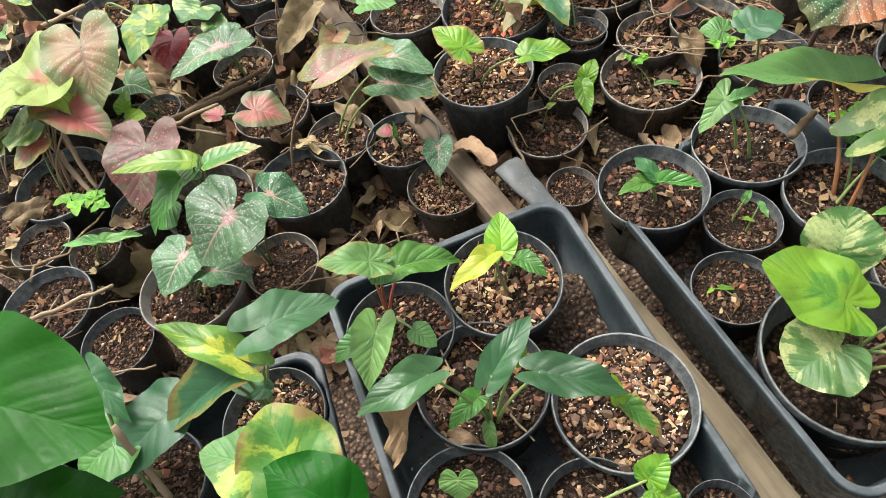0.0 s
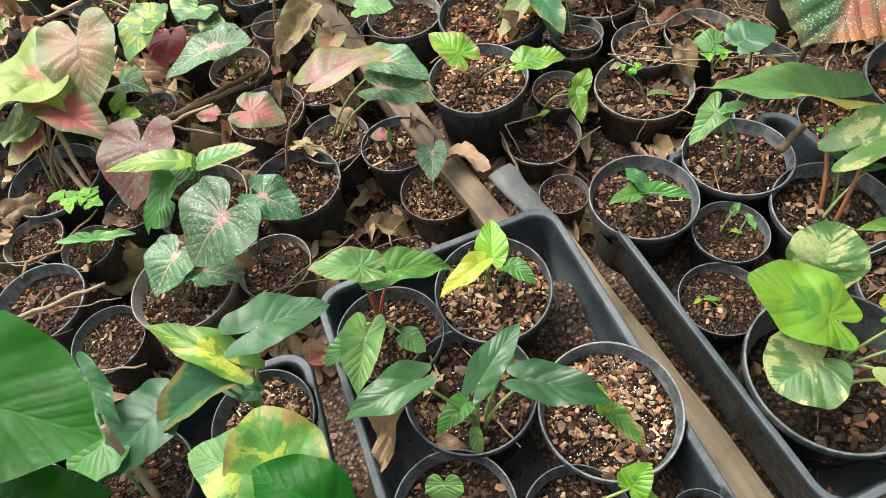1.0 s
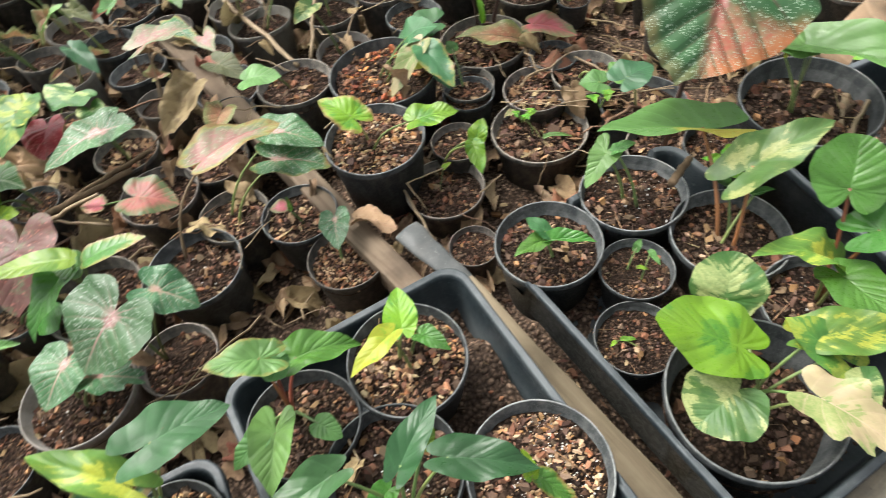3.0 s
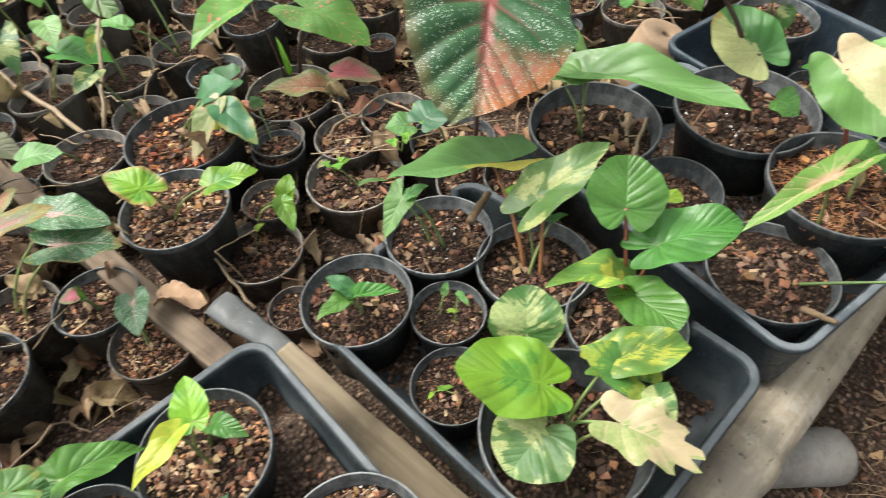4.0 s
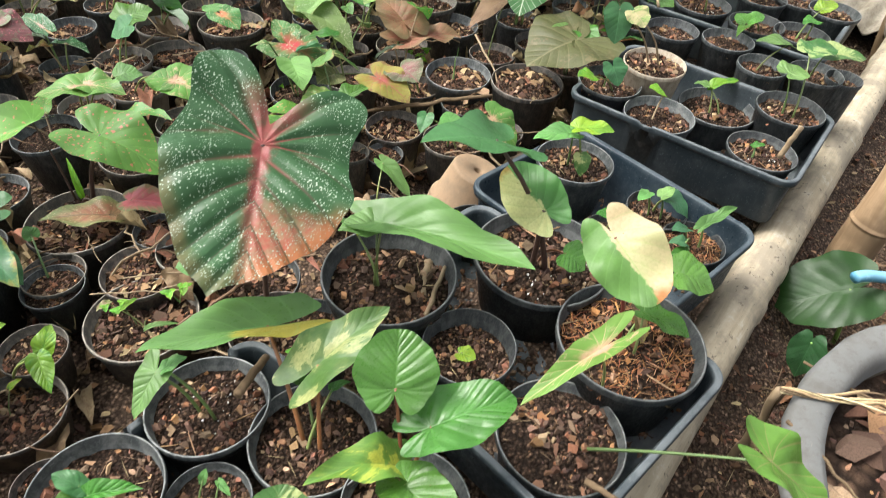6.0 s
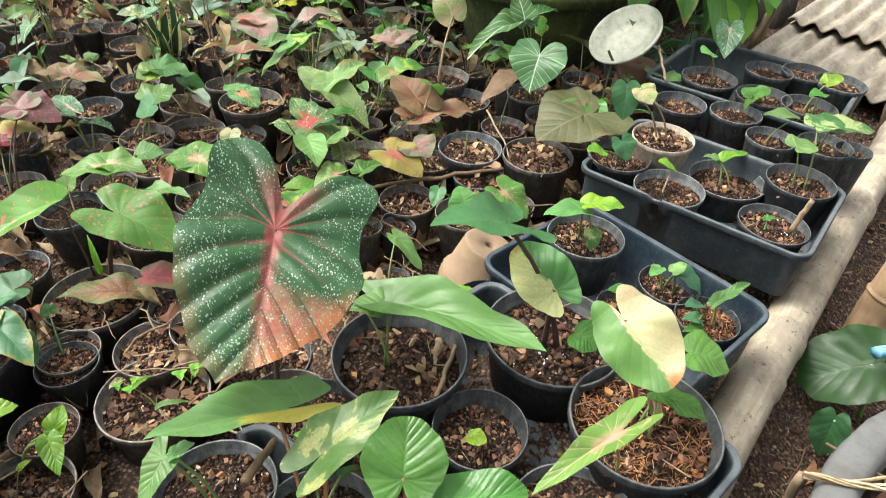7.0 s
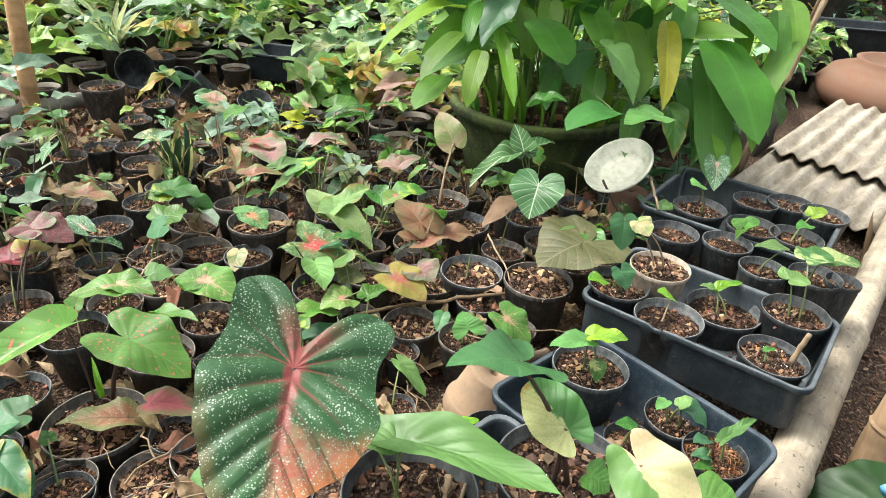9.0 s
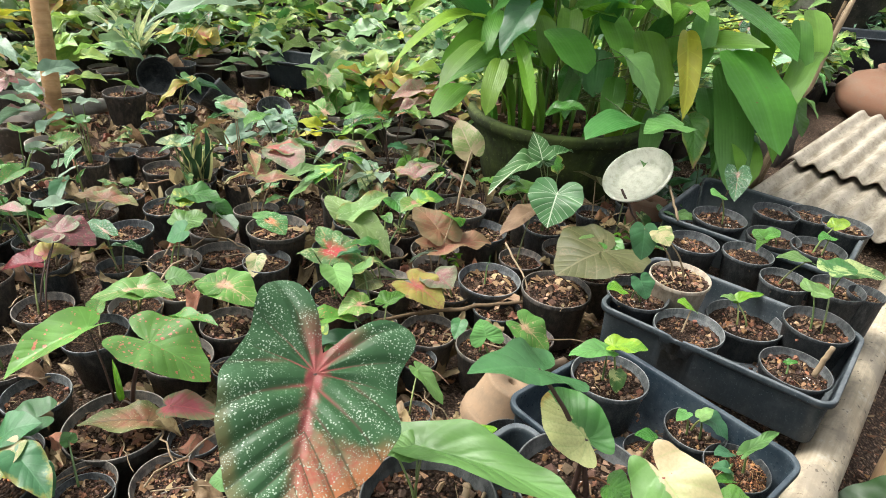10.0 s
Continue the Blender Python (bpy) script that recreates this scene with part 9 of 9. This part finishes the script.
def rows_of_pots():
    rng = random.Random(21)
    pieces = []
    y, odd, near = 0.5, 0, 0
    while y < 7.4:
        odd ^= 1
        far_row = y > 2.35
        step = 0.145 if not far_row else 0.225
        x = -1.0 + 0.07 * odd
        while x < 7.5:
            x += step * rng.uniform(0.88, 1.12)
            px, py, r = x + rng.uniform(-0.02, 0.02), y + rng.uniform(-0.02, 0.02), rng.uniform(0.048, 0.078)
            if py - 0.21 * px < 0.62 or (py > 2.5 and px < 0.1):
                continue
            if (px - 0.1) ** 2 + (py - 0.1) ** 2 < 1.05 ** 2 or (px < 0.62 and py < 1.12 and px > -0.55):
                continue
            if px > 2.3 and py < 1.55 + 0.1 * (px - 2.3):
                continue
            if (px - 2.22) ** 2 + (py - 1.72) ** 2 < 0.44 ** 2 or taken(px, py, r):
                continue
            ledge = (py - 2.85) - 0.24 * (px + 0.6)
            if -0.17 < ledge < 0.1 and px < 1.15 or abs(ledge) < 0.12 and px < 1.4:
                continue
            if (px - 1.3) ** 2 + (py - 3.1) ** 2 < 0.42 ** 2 or (px - 1.05) ** 2 + (py - 2.85) ** 2 < 0.3 ** 2:
                # only low growth before the tumbled pots
                if py < 2.95 and not taken(px, py, 0.05) and min(math.hypot(px - 1.25, py - 3.45), math.hypot(px - 1.41, py - 3.25), math.hypot(px - 1.43, py - 3.03)) > 0.14:
                    far_plant(pieces, px, py, rng, 0.5)
                continue
            if 1.05 < px < 1.62 and 2.3 < py < 2.8:
                far_plant(pieces, px, py, rng, 0.6)
                continue
            if abs(px - 1.98) < 0.24 and abs(py - 3.3) < 0.24 or (px - 5.95) ** 2 + (py - 2.02) ** 2 < 0.5 ** 2:
                continue
            if (px - 0.33) ** 2 + (py - 0.08) ** 2 < 2.45 ** 2 and px < 2.3:
                if rng.random() < 0.9:
                    near += 1
                    filler(px, py, r, rng, 0.4 if px < 0.75 and py < 1.7 else 0.7 if py < 1.55 else 1.4, 1.0 if py < 1.9 else 1.5)
            else:
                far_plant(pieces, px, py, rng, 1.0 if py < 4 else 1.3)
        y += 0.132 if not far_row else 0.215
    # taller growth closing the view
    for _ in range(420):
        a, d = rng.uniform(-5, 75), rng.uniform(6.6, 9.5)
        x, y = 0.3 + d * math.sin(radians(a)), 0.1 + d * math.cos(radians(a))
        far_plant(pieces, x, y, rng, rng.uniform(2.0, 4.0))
    joined("far_plants", "dense rows of leafy potted plants further back", "potted plants", pieces)


rows_of_pots()


# ---- tall stems in the big planter ----
def planter_stems():
    """Clumps of thick upright stems, each with long arching blades."""
    rng = random.Random(8)
    for i in range(58):
        a, far = rng.uniform(0, 6.28), 0.28 * math.sqrt(rng.random())
        root = Vector((2.22 + far * math.cos(a), 1.72 + far * math.sin(a), 0.27))
        out = Vector((math.cos(a), math.sin(a), 0))
        head = root + out * rng.uniform(0.0, 0.2) + Vector((0, 0, rng.uniform(0.35, 0.95)))
        thick = i % 3 == 0
        stalk(big_planter, root, head, STALK_LIGHT if i % 4 else STALK, rng.uniform(0.009, 0.014) if thick else rng.uniform(0.004, 0.007), 0.04, "stem")
        for low in (1.0, 0.8, 0.55) if thick else (1.0, 0.6):
            turn = a + rng.uniform(-1.0, 1.0)
            at = root.lerp(head, low)
            rise = rng.uniform(-0.5, 1.6)
            tip = at + Vector((math.cos(turn), math.sin(turn), rise)).normalized() * rng.uniform(0.22, 0.42)
            leaf(big_planter, at, tip, rng.uniform(0.17, 0.3), "strap", rng.choice((BROAD, BROAD, BROAD_LIME, BROAD_DEEP)), rng.uniform(-50, 50), rng.uniform(0.25, 0.5), rng.choice((0.2, 0.35, 0.55)), 0.02, 0, i % 5)
    # short blades rising from the soil at the bowl's edge
    for i in range(16):
        a = rng.uniform(2.6, 5.2)
        root = Vector((2.22 + 0.27 * math.cos(a), 1.72 + 0.27 * math.sin(a), 0.28))
        tip = root + Vector((0.25 * math.cos(a), 0.25 * math.sin(a), 1)).normalized() * rng.uniform(0.14, 0.3)
        leaf(big_planter, root, tip, rng.uniform(0.16, 0.26), "strap", rng.choice((BROAD_LIME, BROAD, BROAD_LIME)), rng.uniform(-60, 60), 0.4, 0.25, 0.02, 0, i % 5)


planter_stems()


def rosette(x, y, rim, n, long, width, mat, label, lean=0.5):
    """A pot with stiff striped blades rising from one point."""
    p = potted(x, y, rim, 0.06, rim - 0.005, label)
    for i in range(n):
        a = 2.4 * i
        head = Vector((x + 0.012 * math.cos(a), y + 0.012 * math.sin(a), rim - 0.02))
        l = lean * (0.4 + 0.9 * i / n)
        tip = head + Vector((l * math.cos(a), l * math.sin(a), 1.0)).normalized() * long * (1.0 - 0.35 * i / n)
        leaf(p, head, tip, width, "lance", mat, 0, 0.5, 0.2, 0.01, 0, i % 3, True)
    return p


SWORD = leaf_material("leaf_sword", (0.05, 0.12, 0.04), (0.09, 0.2, 0.06), "mottled", rough=0.45)
rosette(0.974, 2.158, 0.13, 10, 0.19, 0.27, SNAKE, "snake plant with yellow-edged sword leaves in a pot", 0.45)
rosette(0.675, 2.67, 0.12, 12, 0.1, 0.16, WHITE_EDGE, "small spider plant with white-striped leaves", 1.3)
rosette(1.245, 3.75, 0.17, 16, 0.3, 0.13, WHITE_EDGE, "large white-striped rosette plant", 1.0)


def tumbled(x, y, z, r, tall, rx, ry, rz):
    """An empty nursery pot lying on its side."""
    ob = thing("empty_pot", "empty black plastic pot lying on its side", "plant pot", pose(x, y, z, rx, ry, rz), "tumbled pots")
    p = part("pot", pot_mesh(BLACK, "rolled"), None, ob)
    p.scale = (r, r, tall)


tumbled(1.25, 3.52, 0.1, 0.09, 0.155, 70, 0, -8)
tumbled(1.43, 3.31, 0.08, 0.073, 0.13, 72, 0, -25)
tumbled(1.455, 3.02, 0.06, 0.077, 0.135, 52, 0, -125)
tumbled(1.548, 2.8, 0.02, 0.073, 0.13, 25, 0, -20)


def clover(x, y, z, n, size, seed):
    """A low weed with leaves of three round leaflets on thin stalks."""
    rng = random.Random(seed)
    ob = thing("clover_weed", "small bright green weed with three-part leaves", "weed", Matrix.Translation((x, y, z)))
    for i in range(n):
        a = 2.4 * i
        far = size * (0.6 + 1.4 * rng.random())
        head = Vector((x + far * math.cos(a), y + far * math.sin(a), z + size * rng.uniform(1.0, 3.2)))
        stalk(ob, (x, y, z), head, STALK_LIGHT, 0.0008, 0.1)
        for k in range(3):
            b = a + 2.09 * k
            leaf(ob, head, head + Vector((math.cos(b), math.sin(b), rng.uniform(-0.3, 0.1))) * size * rng.uniform(0.9, 1.2), 0.85, "round", CLOVER, 0, 0.2, 0.15, 0.02, 0, k, False)
    return ob


def broad_weed(x, y, n, tall, size, mats, seed, label):
    """A loose clump of stalked leaves growing from the ground."""
    rng = random.Random(seed)
    ob = thing("ground_plant", label, "weed", Matrix.Translation((x, y, 0)))
    for i in range(n):
        a, far = rng.uniform(0, 6.28), rng.uniform(0.03, 0.16)
        foot = Vector((x + 0.03 * math.cos(a), y + 0.03 * math.sin(a), -0.01))
        head = Vector((x + far * math.cos(a), y + far * math.sin(a), tall * rng.uniform(0.35, 1.0)))
        stalk(ob, foot, head, STALK, 0.0025, 0.1)
        b = a + rng.uniform(-0.7, 0.7)
        leaf(ob, head, head + Vector((math.cos(b), math.sin(b), rng.uniform(-0.9, 0.1))) * size * rng.uniform(0.7, 1.2), rng.uniform(0.35, 0.6), rng.choice(("oval", "cordate", "heart")), rng.choice(mats), rng.uniform(-30, 30), 0.25, 0.3, 0.04, 0, i % 5, False)
    return ob


CLOVER = leaf_material("leaf_clover", (0.13, 0.36, 0.02), rough=0.45)
broad_weed(2.72, 1.32, 14, 0.34, 0.14, (BLUISH, DEEP, PALE), 3, "leafy weeds with grey-green leaves beside the planter")
broad_weed(3.12, 1.42, 16, 0.42, 0.12, (GREEN, BLUISH, PALE), 4, "leafy weeds growing before a concrete block")
broad_weed(3.55, 1.75, 18, 0.5, 0.1, (GREEN, LIME, PALE), 5, "light green weeds growing around a concrete block")
broad_weed(4.1, 1.75, 18, 0.45, 0.09, (LIME, PALE, GREEN), 6, "fine light green weeds behind the clay jar")
broad_weed(2.5, 1.2, 10, 0.3, 0.13, (DEEP, BLUISH), 7, "dark leafy weeds below the planter")
clover(-0.591, 0.857, 0.12, 6, 0.02, 3)
clover(0.419, 0.883, 0.120, 3, 0.009, 0)
clover(0.567, 0.901, 0.125, 4, 0.010, 1)
clover(0.579, 0.534, 0.230, 4, 0.014, 2)
clover(0.485, 0.727, 0.250, 2, 0.012, 3)
clover(-0.517, 0.921, 0.100, 3, 0.012, 4)
clover(1.363, 1.280, 0.110, 4, 0.014, 5)
clover(1.903, 1.115, 0.110, 3, 0.014, 6)
clover(0.992, 1.376, 0.090, 3, 0.012, 7)


def on_bench_floor(x, y):
    """True on the bare ground behind the rail, outside the trays."""
    if y < 0.16 + 0.22 * (x - 0.28):
        return False
    for body in TRAY_BODIES:
        q = body.parent.matrix_basis.inverted() @ Vector((x, y, 0))
        if abs(q.x) < body.dimensions.x / 2 + 0.01 and abs(q.y) < body.dimensions.y / 2 + 0.01:
            return False
    return True


def fallen_leaves():
    """Curled brown leaves lying on the ground between the pots and caught on their rims."""
    rng = random.Random(31)
    shapes = [mesh_of("dried_leaf", blade(rng.choice(("oval", "heart", "oval", "cordate", "lance")), rng.uniform(0.3, 0.9), rng.uniform(0.1, 0.5), 0.09, rng.uniform(-0.5, 0.5), i, 5, 22), mt) for i, mt in enumerate((DRY, DRY_PALE, DRY, DRY_RED, DRY_PALE, DRY, DRY_RED, DRY_PALE, DRY))]
    pieces = []
    for _ in range(4300):
        x, y = rng.uniform(-1.1, 2.3), rng.uniform(0.1, 3.4)
        if not on_bench_floor(x, y) or y > 2.6 and not 0.5 < x < 1.9:
            continue
        size = 0.018 + 0.055 * rng.random() ** 1.5
        m = Matrix.Translation((x, y, rng.uniform(0.015, 0.045))) @ pose(0, 0, 0, rng.uniform(-28, 28), rng.uniform(-30, 30), rng.uniform(0, 360)) @ Matrix.Diagonal((size * rng.uniform(0.5, 0.9), size, size * 1.3, 1))
        pieces.append((rng.choice(shapes), m))
    for _ in range(150):
        x = rng.uniform(0.6, 2.3)
        y = 0.08 + 0.21 * (x - 0.6) - rng.random() * 0.5
        if (x - 1.205) ** 2 + (y + 0.285) ** 2 < 0.34 ** 2:
            continue
        size = 0.015 + 0.045 * rng.random() ** 1.5
        pieces.append((rng.choice(shapes), Matrix.Translation((x, y, -0.045)) @ pose(0, 0, 0, rng.uniform(-20, 20), rng.uniform(-20, 20), rng.uniform(0, 360)) @ Matrix.Diagonal((size * rng.uniform(0.5, 0.9), size, size * 1.2, 1))))
    for x, y, r, top in RIMS:
        if top > 0.19 or rng.random() < 0.5:
            continue
        for _ in range(rng.randint(1, 2)):
            a = rng.uniform(0, 6.28)
            size = rng.uniform(0.025, 0.06)
            m = Matrix.Translation((x + r * math.cos(a), y + r * math.sin(a), top + 0.002)) @ pose(0, 0, 0, rng.uniform(-30, 10), rng.uniform(-30, 30), rng.uniform(0, 360)) @ Matrix.Diagonal((size * rng.uniform(0.5, 0.9), size, size * 1.3, 1))
            pieces.append((rng.choice(shapes), m))
    joined("fallen_leaves", "curled dry brown leaves strewn between the pots", "dry leaves", pieces)


def dry_stalks():
    """Withered leaf stalks and roots lying from rim to rim and on the ground."""
    rng = random.Random(77)
    pieces = []
    kinds = []
    for i in range(8):
        pts = [Vector((f / 7 - 0.5, 0.12 * noise.noise((f * 0.5, i, 0)), 0.1 * noise.noise((f * 0.4, 3, i)) + 0.05 * math.sin(math.pi * f / 7))) for f in range(8)]
        kinds.append(mesh_of("dry_stalk", tube(pts, [0.012 * (1.3 - 0.09 * f) for f in range(8)], 5), STALK_TAN if i % 2 else TWIG))
    low = [q for q in RIMS if q[3] < 0.19]
    for x, y, r, top in low:
        if not (-1.0 < x < 2.1 and y < 2.3):
            continue
        for _ in range(rng.choice((0, 1, 1, 2))):
            a, l = rng.uniform(0, 6.28), rng.uniform(0.06, 0.2)
            m = Matrix.Translation((x + r * math.cos(a), y + r * math.sin(a), top + 0.004)) @ pose(0, 0, 0, 0, rng.uniform(-14, 14), rng.uniform(0, 360)) @ Matrix.Diagonal((l, l, l, 1)) @ Matrix.Diagonal((1, rng.uniform(0.5, 1.6), 1, 1))
            pieces.append((rng.choice(kinds), m))
    for _ in range(500):
        x, y = rng.uniform(-1.0, 2.1), rng.uniform(0.2, 2.3)
        if on_bench_floor(x, y):
            l = rng.uniform(0.05, 0.2)
            pieces.append((rng.choice(kinds), Matrix.Translation((x, y, 0.03)) @ pose(0, 0, 0, 0, rng.uniform(-12, 12), rng.uniform(0, 360)) @ Matrix.Diagonal((l, l, l, 1))))
    joined("dry_stalks", "thin withered leaf stalks lying over the pots", "dry stalks", pieces)


dry_stalks()
fallen_leaves()

settle_trays()
